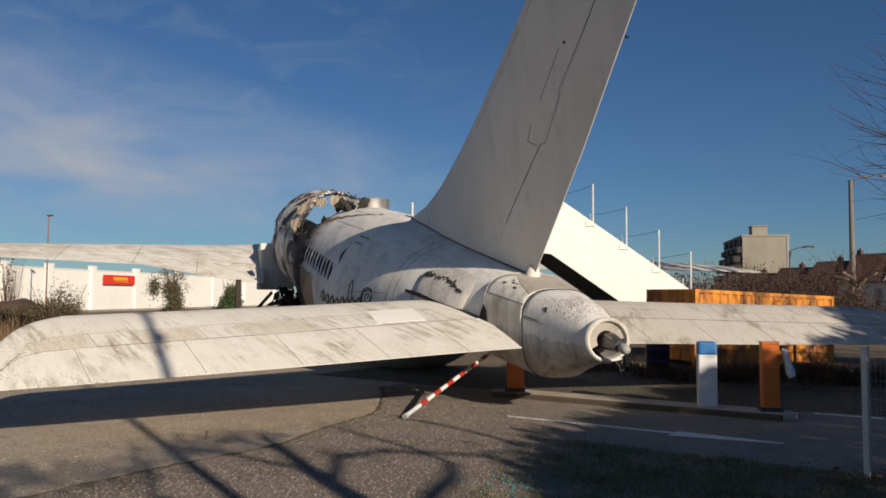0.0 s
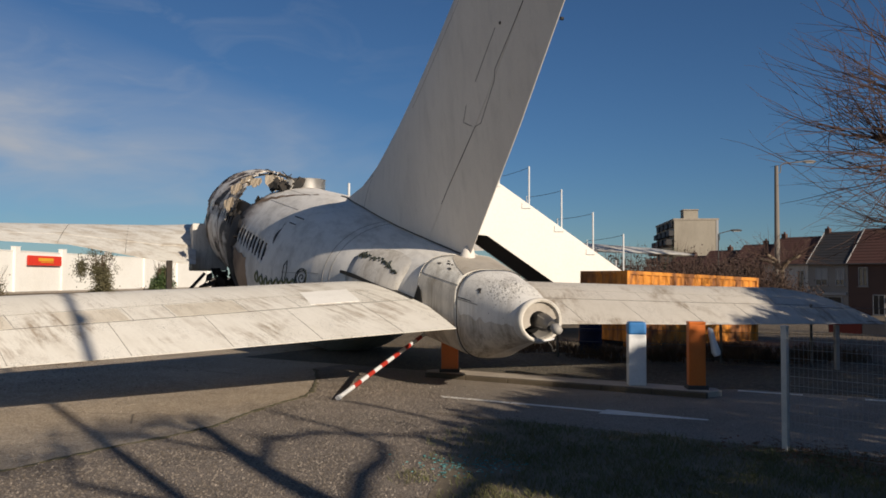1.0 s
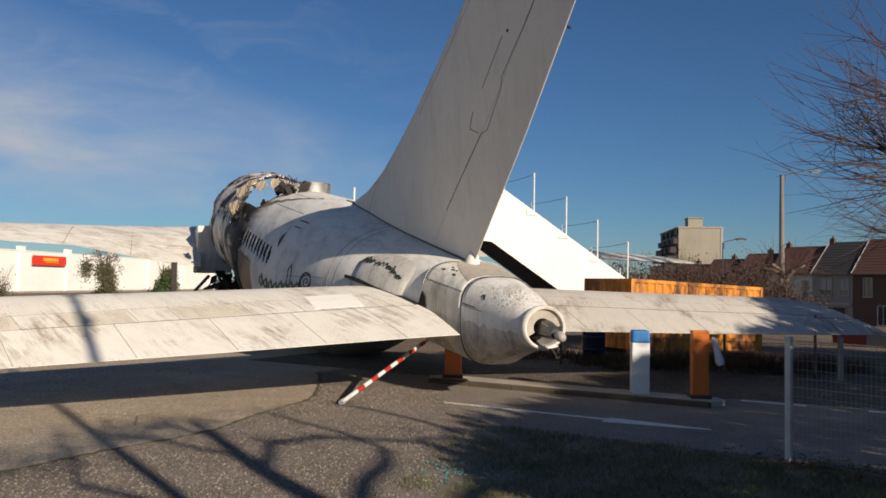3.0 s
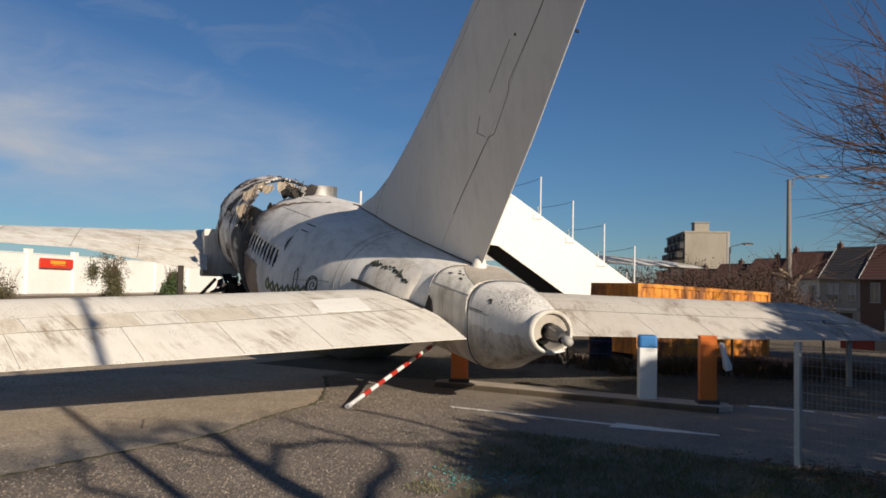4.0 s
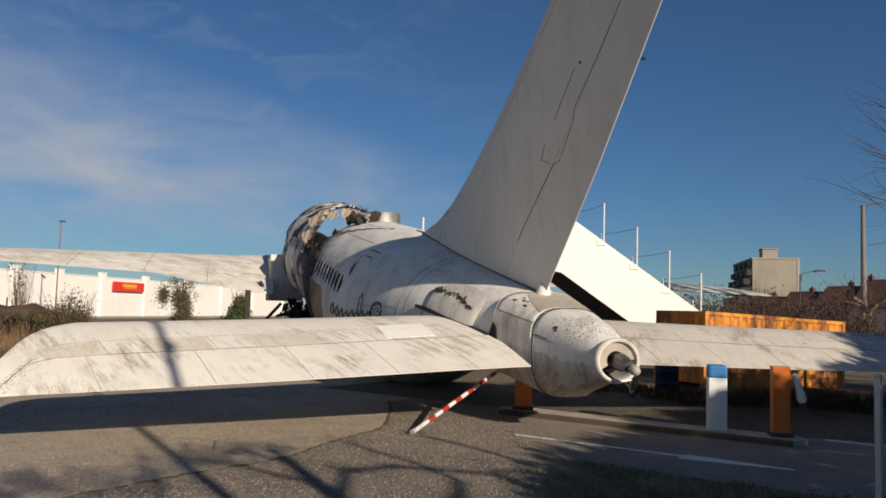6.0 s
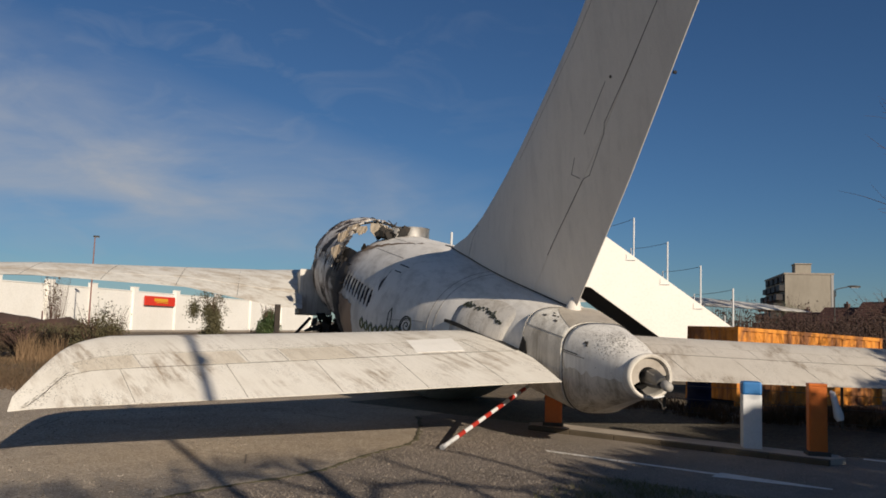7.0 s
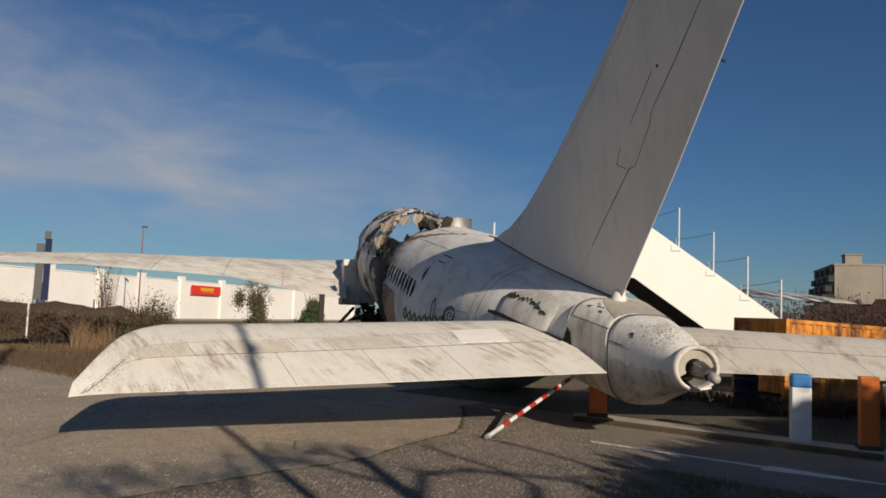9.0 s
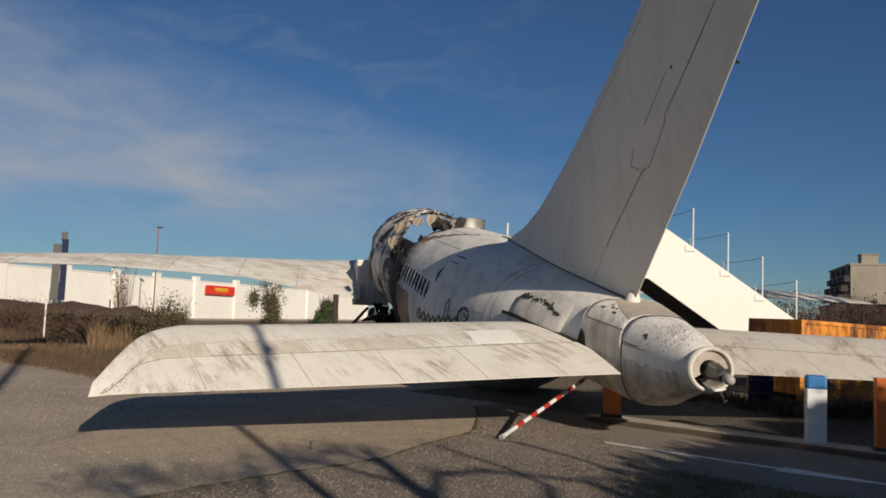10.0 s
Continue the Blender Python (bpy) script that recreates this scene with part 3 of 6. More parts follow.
def front_keep(y, th):
    a = th if th < math.pi else 2 * math.pi - th
    side = 1 if th < math.pi else -1
    lo = 22.15 + 4.2 * math.exp(-((a - 0.10) / 0.95) ** 2) + 0.4 * noise.noise((a * 3.3, side * 4, 7)) + 0.22 * noise.noise((a * 12, side, 9))
    hi = 28.6 + 0.5 * noise.noise((a * 2.5, side, 2)) + 0.2 * noise.noise((a * 9, side, 4))
    if side < 0 and a < 0.9:
        lo += 1.6
    holes = noise.noise((y * 0.9, a * 2.2, side * 3 + 0.5)) > 0.62 and a < 1.1
    return lo < y < hi and not holes and not is_window(y, th, 22.4, 16, FRONT)


part("rear_hull", hull_shell(HULL, 11.3, 22.6, 0.0815, 120, rear_keep), M_WHITE, plane, "dirty white skin, scorched along the torn edge", True, 0.014)
part("front_hull", hull_shell(FRONT, 21.7, 29.4, 0.0815, 120, front_keep), M_SOOT, plane, "burnt and blistered skin of the forward hull", True, 0.03)
part("tail_section", hull_shell(HULL, 10.3, 11.28, 0.1, 64, lambda y, th: True), M_CONE, plane, "stained off-white tail section", True, 0.03)
bm = hull_shell(HULL, 8.95, 10.28, 0.07, 64, lambda y, th: True)
part("tail_cone", bm, M_TIP, plane, "speckled grey-white tail cone", True, 0.03)


def ring(y, w=0.05, proud=0.012, rows=HULL, a0=0, a1=2 * math.pi, n=72):
    bm = B()
    loft(bm, [[hull_point(yy, a0 + (a1 - a0) * j / n, rows, g) for j in range(n + 1)] for yy, g in
              ((y - w / 2, 0.001), (y - w / 2, proud), (y + w / 2, proud), (y + w / 2, 0.001))], False, False, False)
    return bm


part("joint_band", ring(10.29, 0.014, 0.004), M_SEAM, plane, "", True)
part("joint_band", ring(11.29, 0.035, 0.006), M_RIM, plane, "", True)
part("skin_seam", ring(13.9, 0.011, 0.005), M_SEAMG, plane)
part("skin_seam", ring(14.15, 0.011, 0.005), M_SEAMG, plane)
bm = B()
loft(bm, [[hull_point(17.42 + 0.10 * (1 - u * u) + v * 0.10 * (1 - u * u), 1.03 + 0.11 * u, HULL, 0.005) for v in (-1, 0, 1)] for u in [-1 + i / 6 for i in range(13)]], False, False, False)
part("scuff_mark", bm, M_SEAM, plane, "dark crescent-shaped scuff")
part("skin_seam", ring(17.48, 0.018, 0.005, HULL, 0.84, 0.97), M_SEAMG, plane)


def hull_strip(y0, y1, th, w=0.011, rows=HULL, proud=0.005):
    """A thin lengthwise seam on the hull."""
    bm = B()
    pts = []
    for i in range(9):
        y = lerp(y0, y1, i / 8)
        d = w / 2 / table(rows, y)[1]
        pts.append([hull_point(y, th - d, rows, 0.001), hull_point(y, th - d, rows, proud), hull_point(y, th + d, rows, proud), hull_point(y, th + d, rows, 0.001)])
    loft(bm, pts, False, False, False)
    return bm


for y0, y1, th in ((17.6, 20.5, 0.62), (18.5, 21.0, 0.30), (14.3, 16.2, 1.42)):
    part("skin_seam", hull_strip(y0, y1, th), M_SEAMG, plane)
for y0, y1, th in ((16.75, 17.25, 0.82), (16.6, 17.3, 0.72)):
    part("scupper", hull_strip(y0, y1, th, 0.022, HULL, 0.012), M_SEAM, plane)

part("skin_seam", hull_strip(10.32, 11.26, 1.10, 0.010), M_SEAMG, plane)
part("skin_seam", hull_strip(9.80, 10.27, 1.42, 0.009), M_SEAMG, plane)
# darker brown skin on top of the tail section, and chipped spots beside it
bm = B()
loft(bm, [[hull_point(lerp(11.24, 10.33, i / 10), lerp(-1.2, 0.08 + 0.62 * i / 10, j / 16), HULL, 0.006) for j in range(17)] for i in range(11)], False, False, False)
part("brown_top_panel", bm, M_BROWNTOP, plane, "darker brown top of the tail section", True)
rng = random.Random(77)
for y, th, r in ((11.02, 0.62, 0.035), (10.86, 0.50, 0.028), (10.72, 0.66, 0.040), (10.95, 0.40, 0.018), (10.78, 0.48, 0.020), (9.86, 0.98, 0.030), (9.82, 1.05, 0.018)):
    bm = B()
    w = table(HULL, y)[1]
    k = [rng.uniform(0.5, 1.3) for _ in range(9)]
    loft(bm, [[hull_point(y + r * q * math.cos(0.698 * j) * 1.5, th + r * q * math.sin(0.698 * j) / w, HULL, g) for j, q in enumerate(k)] for g in (0.002, 0.007)])
    part("paint_chip", bm, M_SEAM, plane)
# darker, streaked lower skin of the tail section and the cone, the cone's upper edge scalloped
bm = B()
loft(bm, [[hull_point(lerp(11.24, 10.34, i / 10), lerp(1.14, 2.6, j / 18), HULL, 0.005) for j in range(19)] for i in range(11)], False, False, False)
part("side_panel", bm, M_LOWER, plane, "darker streaked lower side of the tail section", True)
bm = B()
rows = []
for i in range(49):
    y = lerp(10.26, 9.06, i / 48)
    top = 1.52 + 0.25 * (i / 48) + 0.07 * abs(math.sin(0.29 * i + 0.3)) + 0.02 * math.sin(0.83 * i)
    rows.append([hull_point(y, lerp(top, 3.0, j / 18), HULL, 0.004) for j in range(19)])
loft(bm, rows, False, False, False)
part("darker_underside", bm, M_LOWER, plane, "darker streaked lower skin of the cone", True)
part("skin_seam", hull_strip(9.95, 10.27, 1.38, 0.012), M_SEAM, plane)
# lichen specks on the cone's weather side
rng = random.Random(53)
bm = B()
for _ in range(620):
    y, th, r = rng.gauss(9.50, 0.20), rng.gauss(0.42, 0.42), rng.uniform(0.002, 0.008)
    if not 9.06 < y < 10.2:
        continue
    w = table(HULL, y)[1]
    k = [rng.uniform(0.5, 1.3) for _ in range(5)]
    bm.faces.new([bm.verts.new(hull_point(y + r * 1.3 * q * math.cos(1.257 * n), th + r * q * math.sin(1.257 * n) / w, HULL, 0.003)) for n, q in enumerate(k)])
tagged(part("lichen", bm, M_SEAMD, plane, "dark lichen specks on the tail cone"), kind="stuff")
# bare inner panel where the skin has peeled off below the windows
bm = B()
loft(bm, [[hull_point(lerp(19.6, 21.4, i / 8) + 0.05 * math.sin(2.3 * j), lerp(1.46 + 0.02 * math.sin(2 * i), 2.25, j / 12) + 0.05 * math.sin(3.1 * i + j), HULL, g) for j in range(13)] for i, g in [(i, 0.03 if 0 < i < 8 else 0.0) for i in range(9)]], False, False, False)
part("peeled_panel", bm, M_PEEL, plane, "brown scorched panel bared under the skin", True)
bm = B()
loft(bm, [[hull_point(lerp(18.3, 21.4, i / 20) + 0.05 * math.sin(2.1 * i + j), lerp(0.22, 0.74, (i / 20) ** 1.1) + (j / 4 - 0.5) * (0.015 + 0.10 * i / 20 + 0.03 * math.sin(1.7 * i)), HULL, 0.006) for j in range(5)] for i in range(21)], False, False, False)
part("scorch_mark", bm, M_SCORCH, plane, "brown scorch along the crest of the hull", True)
bm = B()
loft(bm, [[hull_point(lerp(21.25 + 0.22 * math.sin(1.3 * j) + 0.16 * math.sin(3.1 * j), 22.3, i / 6), lerp(1.02, 2.25, j / 30), HULL, g) for j in range(31)] for i, g in [(i, 0.04 if 0 < i < 6 else 0.0) for i in range(7)]], False, False, False)
part("charred_edge", bm, M_CHAR, plane, "ragged charred edge of the torn skin", True)

# rim, bore and nozzle of the auxiliary engine in the cone's end
RIM = Vector((-0.06, 0, 1.34))


def turned_ring(prof, n=44):
    """Rings round the bent end of the cone; prof: station and radius."""
    return [[RIM + Vector((-r * 1.12 * math.sin(2 * math.pi * j / n), y, r * math.cos(2 * math.pi * j / n))) for j in range(n)] for y, r in prof]


bm = B()
loft(bm, turned_ring([(9.02, 0.272), (8.95, 0.292), (8.90, 0.297), (8.865, 0.286), (8.852, 0.270), (8.862, 0.246), (8.90, 0.236), (8.95, 0.234)]), False, False)
part("exhaust_ring", bm, M_RIM, plane, "pale dented exhaust rim", True)
bm = B()
loft(bm, turned_ring([(8.95, 0.233), (9.06, 0.228), (9.20, 0.205)]), False, False)
part("exhaust_liner", bm, M_BATTER, plane, "grey inner wall of the exhaust", True)
bm = B()
loft(bm, [[RIM + Vector((-r * 1.12 * math.sin(a), y, r * math.cos(a))) for a in [lerp(-1.5, 2.1, j / 28) for j in range(29)]] for y, r in ((8.915, 0.234), (8.925, 0.122), (8.955, 0.122), (8.95, 0.234))], False, False, False)
part("exhaust_plate", bm, M_PLATE, plane, "grey plate round the nozzle", True)
bm = B()
loft(bm, turned_ring([(9.20, 0.204), (9.26, 0.19), (9.5, 0.17)]), False, True)
part("exhaust_bore", bm, M_SLOT, plane, "black bore", True)
bm = B()
tube(bm, [(0.0, 9.45, 1.36), (-0.01, 8.98, 1.335), (-0.015, 8.86, 1.315), (-0.02, 8.74, 1.292), (-0.025, 8.66, 1.275)], [0.118, 0.118, 0.115, 0.095, 0.070], 28)
part("exhaust_nozzle", bm, M_STEEL, plane, "dark metal exhaust nozzle", True)
for k in range(5):
    a = 0.5 + 1.257 * k
    bm = B()
    tube(bm, [(-0.012 + 0.114 * math.sin(a), 8.90, 1.325 + 0.114 * math.cos(a)), (-0.018 + 0.096 * math.sin(a), 8.75, 1.294 + 0.096 * math.cos(a))], 0.009, 6)
    part("nozzle_rib", bm, M_BATTER, plane)
bm = B()
tube(bm, [(-0.024, 8.63, 1.27), (-0.026, 8.60, 1.262), (-0.03, 8.54, 1.245), (-0.034, 8.49, 1.232), (-0.036, 8.465, 1.225)], [0.044, 0.060, 0.066, 0.055, 0.025], 22)
part("nozzle_cap", bm, M_BATTER, plane, "dull round metal cap", True)
bm = B()
loft(bm, [[Vector((-0.14 + 0.22 * f, 8.87 - 0.08 * f + 0.7 * q, 1.10 - 0.03 * f + 0.05 * f * f - w)) for q, w in ((-0.07 * (1 - 0.6 * f), 0.0), (0.05, 0.012), (0.05, 0.030), (-0.07 * (1 - 0.6 * f), 0.018))] for f in (0.0, 0.25, 0.5, 0.75, 1.0)])
part("bent_flap", bm, M_POSTW, plane, "bright bent strip of metal under the rim", True)
bm = B()
tube(bm, [RIM + Vector((0.08, 8.86, -0.26)), RIM + Vector((0.12, 8.80, -0.33)), RIM + Vector((0.16, 8.84, -0.40)), RIM + Vector((0.20, 8.82, -0.37))], 0.010, 6)
part("loose_cable", bm, M_SEAM, plane)


def foil(x, t):
    return 5 * t * (0.2969 * math.sqrt(max(x, 0)) - 0.126 * x - 0.3516 * x * x + 0.2843 * x ** 3 - 0.1036 * x ** 4)


def wing_part(sections, f0, f1, n=14):
    """A slice of a wing from chord fraction f0 to f1. Sections: leading edge, trailing edge, thickness, up."""
    bm = B()
    rings = []
    for le, te, th, up in sections:
        le, te, up = Vector(le), Vector(te), Vector(up)
        ch = (te - le).length
        top, bot = [], []
        for i in range(n + 1):
            f = lerp(f0, f1, i / n) if f0 > 0 else f1 * (i / n) ** 1.7
            p = le + (te - le) * f
            h = foil(f, th / ch) * ch + 0.004
            top.append(p + up * h)
            bot.append(p - up * h)
        rings.append(top + bot[::-1])
    loft(bm, rings)
    bmesh.ops.recalc_face_normals(bm, faces=bm.faces)
    return bm


ROLL = 0.019


def tail_sections(side, root=0.75):
    """Sections of one half of the tailplane, rounded at the tip."""
    rows = [(root, 13.45, 1.72, 9.98, 1.20, 0.42), (1.6, 13.1, 1.74, 9.87, 1.185, 0.38), (4.0, 12.1, 1.70, 9.55, 1.12, 0.29), (6.3, 11.2, 1.665, 9.25, 1.07, 0.20),
            (6.7, 11.0, 1.65, 9.19, 1.065, 0.16), (7.0, 10.62, 1.57, 9.13, 1.06, 0.10), (7.17, 10.1, 1.41, 9.08, 1.055, 0.06), (7.35, 9.2, 1.09, 9.0, 1.045, 0.02)]
    out = []
    for s, yl, zl, yt, zt, th in rows:
        k = ROLL * s * side
        dy = (0.2 + 0.08 * s) if side > 0 else 0.0     # the starboard half sits a little further forward
        if side > 0:
            s = {6.3: 6.7, 6.7: 7.12, 7.0: 7.42, 7.17: 7.6, 7.35: 7.74}.get(s, s)     # its tip is less worn away
            zl += {6.7: 0.0, 7.12: 0.01, 7.42: 0.03, 7.6: 0.06, 7.74: 0.06}.get(s, 0.0)
        yl, yt = yl + dy, yt + dy
        if side > 0:
            zl, zt = zl - 0.002 * s, zt - 0.013 * s
        up = Vector((0, -(zl - zt), yl - yt)).normalized()
        out.append(((side * s, yl, zl + 0.4 * k), (side * s, yt, zt + k), th, up))
    return out


def between(secs, s):
    """A section at span s, between the given ones."""
    for a, b in zip(secs, secs[1:]):
        if abs(a[0][0]) <= s <= abs(b[0][0]):
            f = (s - abs(a[0][0])) / (abs(b[0][0]) - abs(a[0][0]))
            return tuple(Vector(p).lerp(Vector(q), f) if not isinstance(p, float) else lerp(p, q, f) for p, q in zip(a, b))
    return secs[-1]


def on_foil(sec, f, lift):
    le, te, th, up = sec
    le, te = Vector(le), Vector(te)
    ch = (te - le).length
    return le + (te - le) * f + Vector(up) * (foil(f, th / ch) * ch + 0.004 + lift)


def foil_seam(secs, s0, f0, s1, f1, w=0.018, n=10):
    """A thin sealed seam over the upper skin from (span, chord fraction) to another."""
    bm = B()
    rows = []
    for i in range(n + 1):
        k = i / n
        s, f = lerp(s0, s1, k), lerp(f0, f1, k)
        along = abs(s1 - s0) > 3 * abs(f1 - f0)
        if along:
            q = [(s, f - w / 4), (s, f + w / 4)]
        else:
            q = [(s - w / 2, f), (s + w / 2, f)]
        rows.append([on_foil(between(secs, ss), ff, lf) for (ss, ff), lf in ((q[0], -0.004), (q[0], 0.003), (q[1], 0.003), (q[1], -0.004))])
    loft(bm, rows, False, False, False)
    return bm


def rounded(secs, n=5):
    """The same sections with a smooth curve run through them."""
    rows = [(*le, *te, th, *up) for le, te, th, up in secs]
    rows = [rows[0]] + rows + [rows[-1]]
    out = []
    for a, b, c, d in zip(rows, rows[1:], rows[2:], rows[3:]):
        for i in range(n):
            f = i / n
            r = [0.5 * (2 * q + (w - p) * f + (2 * p - 5 * q + 4 * w - v) * f * f + (3 * q - p - 3 * w + v) * f ** 3) for p, q, w, v in zip(a, b, c, d)]
            out.append((tuple(r[:3]), tuple(r[3:6]), max(0.015, r[6]), Vector(r[7:]).normalized()))
    return out + [secs[-1]]


for side in (-1, 1):
    secs = tail_sections(side)
    flip = rounded(secs)
    # The starboard half's dimmer light is put into its paint.
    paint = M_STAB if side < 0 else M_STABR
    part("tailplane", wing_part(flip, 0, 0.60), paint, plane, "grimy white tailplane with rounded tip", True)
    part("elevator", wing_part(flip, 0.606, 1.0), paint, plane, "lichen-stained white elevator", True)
    part("hinge_seam", foil_seam(secs, 0.9, 0.603, 6.95, 0.603, 0.007, 24), M_SEAMD, plane)
    part("skin_seam", foil_seam(secs, 0.9, 0.40, 6.9, 0.42, 0.004, 24), M_SEAMG, plane)
    for s in (1.8, 2.95, 4.07, 5.2, 6.4):
        part("skin_seam", foil_seam(secs, s, 0.61, s - 0.23, 0.995, 0.006, 5), M_SEAMG, plane)
    for s in (1.55, 2.75, 3.5, 4.45, 4.95, 6.2):
        part("skin_seam", foil_seam(secs, s + 0.10, 0.41, s - 0.04, 0.60, 0.006, 5), M_SEAMG, plane)
    rows = []
    for i in range(15):
        fr = 0.04 + 0.56 * i / 14
        sp = 1.0
        for _ in range(3):
            sec = between(secs, sp)
            y = Vector(sec[0]).lerp(Vector(sec[1]), fr).y
            sp = table(HULL, y)[1] * 0.99 + 0.10
        rows.append([on_foil(between(secs, q), fr, lf) for q, lf in ((sp - 0.12, 0.0), (sp - 0.12, 0.02), (sp - 0.02, 0.006), (sp - 0.02, 0.0))])
    bm = B()
    loft(bm, rows, False, False, False)
    # Black strip on the skin, painted as the shade in the root gap.
    part("root_gap", bm, M_SLOT, plane, "dark gap at the tailplane root")

# seam of the tip cap
secs = tail_sections(-1)
part("skin_seam", foil_seam(secs, 6.93, 0.56, 7.20, 0.95, 0.009, 10), M_SEAM, plane)
# lichen that has settled along the worn tip
rng = random.Random(52)
bm = B()
for _ in range(280):
    f = rng.uniform(0.42, 0.97)
    sp = 6.93 + 0.69 * (f - 0.56) - abs(rng.gauss(0, 0.14)) + 0.06
    r = rng.uniform(0.002, 0.008)
    k = [rng.uniform(0.5, 1.3) for _ in range(6)]
    fs = r / (Vector(between(secs, sp)[0]) - Vector(between(secs, sp)[1])).length
    bm.faces.new([bm.verts.new(on_foil(between(secs, sp + r * 1.4 * q * math.cos(1.047 * n)), min(0.99, f + fs * q * math.sin(1.047 * n)), 0.004)) for n, q in enumerate(k)])
tagged(part("lichen", bm, M_SEAMG, plane, "dark lichen specks along the worn tip"), kind="stuff")
# yellowed skin panels ahead of the hinge
for s0, s1 in ((4.99, 5.70), (6.22, 6.84), (3.53, 4.42)):
    bm = B()
    loft(bm, [[on_foil(between(secs, lerp(s0, s1, j / 6) + 0.10 - 0.14 * (f - 0.42) / 0.17), f, lf) for j in range(7)] for f, lf in ((0.425, -0.002), (0.425, 0.002), (0.51, 0.002), (0.595, 0.002), (0.595, -0.002))], False, False, False)
    part("skin_panel", bm, M_BEIGE, plane, "yellowed skin panel")
# bright access panel on the port tailplane
bm = B()
loft(bm, [[on_foil(between(secs, s), f, lf) for s in (1.75, 2.15, 2.55)] for f, lf in ((0.36, 0.0), (0.36, 0.005), (0.46, 0.005), (0.575, 0.005), (0.575, 0.0))], False, False, False)
part("access_panel", bm, M_PANEL, plane, "paler square access panel")

# fairings where the tailplane meets the hull
for side in (-1, 1):
    bm = B()
    rings = []
    for y, out, zc, hz in ((13.35, 0.005, 1.98, 0.26), (13.15, 0.05, 1.97, 0.36), (12.85, 0.075, 1.95, 0.42), (12.4, 0.07, 1.90, 0.42), (11.9, 0.07, 1.84, 0.38), (11.42, 0.05, 1.80, 0.34)):
        c, w, up, dn = table(HULL, y)
        r = []
        for j in range(29):
            a = math.pi * j / 28
            h = zc + hz * math.cos(a) * 1.0
            k = max(-1, min(1, (h - c) / up))
            x = w * math.sqrt(max(0.02, 1 - k * k)) + out * math.sin(a) - 0.02
            slope = 0.55 * (1 - math.cos(a)) / 2 if y < 11.5 else 0.0     # the after end is cut aslant
            r.append((side * x, y + slope, h))
        rings.append(r)
    loft(bm, rings, False, False, False)
    bmesh.ops.recalc_face_normals(bm, faces=bm.faces)
    part("root_fairing", bm, M_FAIR, plane, "bulged white root fairing with scribbles", True, 0.02)
    # Black face in the fairing's open end, painted as dark as its shade.
    bm = B()
    bm.faces.new([bm.verts.new((q[0] - side * 0.03, q[1] + 0.03, q[2])) for q in rings[-1]])
    part("fairing_gap", bm, M_SLOT, plane, "dark gap behind the fairing")

# fin and rudder
FIN_LE = [(2.2, 18.6), (3.283, 18.033), (3.671, 17.019), (3.825, 15.909), (4.103, 15.026), (4.388, 14.381), (4.718, 13.684), (5.084, 12.986), (5.648, 12.014), (6.466, 10.655), (7.267, 9.369), (8.136, 7.958), (8.648, 7.117)]
FIN_TE = [(2, 11.29), (2.23, 11.07), (3.921, 9.36), (5.427, 7.96), (8.648, 4.93)]
FIN_HINGE = [(2, 12.88), (3.205, 11.57), (4.141, 10.417), (6.123, 8.281), (8.648, 5.601)]


def fin_sections(z0, z1, n):
    out = []
    for i in range(n + 1):
        z = lerp(z0, z1, i / n)
        le, te = table(FIN_LE, z)[0], table(FIN_TE, z)[0]
        th = 0.46 * (1 - 0.55 * (z - 2.2) / 7)
        out.append(((0.0, le, z), (0.0, te, z), th, (-1, 0, 0)))
    return out


def fin_lean(z):
    """The wreck has rolled a little to port and the fin with it."""
    return -0.0635 * (z - 2.2)


def fin_slice(f_of_z, front):
    bm = B()
    rings = []
    for le, te, th, up in fin_sections(2.02, 7.7, 38):
        ch = le[1] - te[1]
        fh = (le[1] - f_of_z(le[2])) / ch
        r, n = [], 14
        fs = [fh * (i / n) ** 1.7 for i in range(n + 1)] if front else [lerp(fh + 0.012 / ch, 1, i / n) for i in range(n + 1)]
        # the thickest place stays where a normal chord would have it, ahead of it the root fillet is thin
        for sgn in (1, -1):
            for f in (fs if sgn > 0 else fs[::-1]):
                y = le[1] - f * ch
                back = (y - te[1]) / 4.7
                x = min(1.0, max(0.0, 1 - back))
                h = foil(x, th / 4.7) * 4.7 + 0.006 if back < 1 - 0.3 else foil(0.3, th / 4.7) * 4.7 * max(0.0, min(1, (le[1] - y) / max(0.2, le[1] - te[1] - 4.7 * 0.7))) ** 0.5 + 0.006
                r.append((fin_lean(le[2]) - sgn * h, y, le[2]))
        rings.append(r)
    loft(bm, rings)
    bmesh.ops.recalc_face_normals(bm, faces=bm.faces)
    return bm


hinge = lambda z: table(FIN_HINGE, z)[0]
part("fin", fin_slice(hinge, True), M_FIN, plane, "tall swept white fin with a curved root", True)
part("rudder", fin_slice(hinge, False), M_FIN, plane, "white rudder with a dark hinge gap", True)
bm = B()
tube(bm, [(0, 11.17, 2.14), (0, 11.15, 2.22), (0, 11.12, 2.34), (0, 11.10, 2.42)], [0.135, 0.125, 0.09, 0.03], 18)
part("rudder_fairing", bm, M_FIN, plane, "", True)

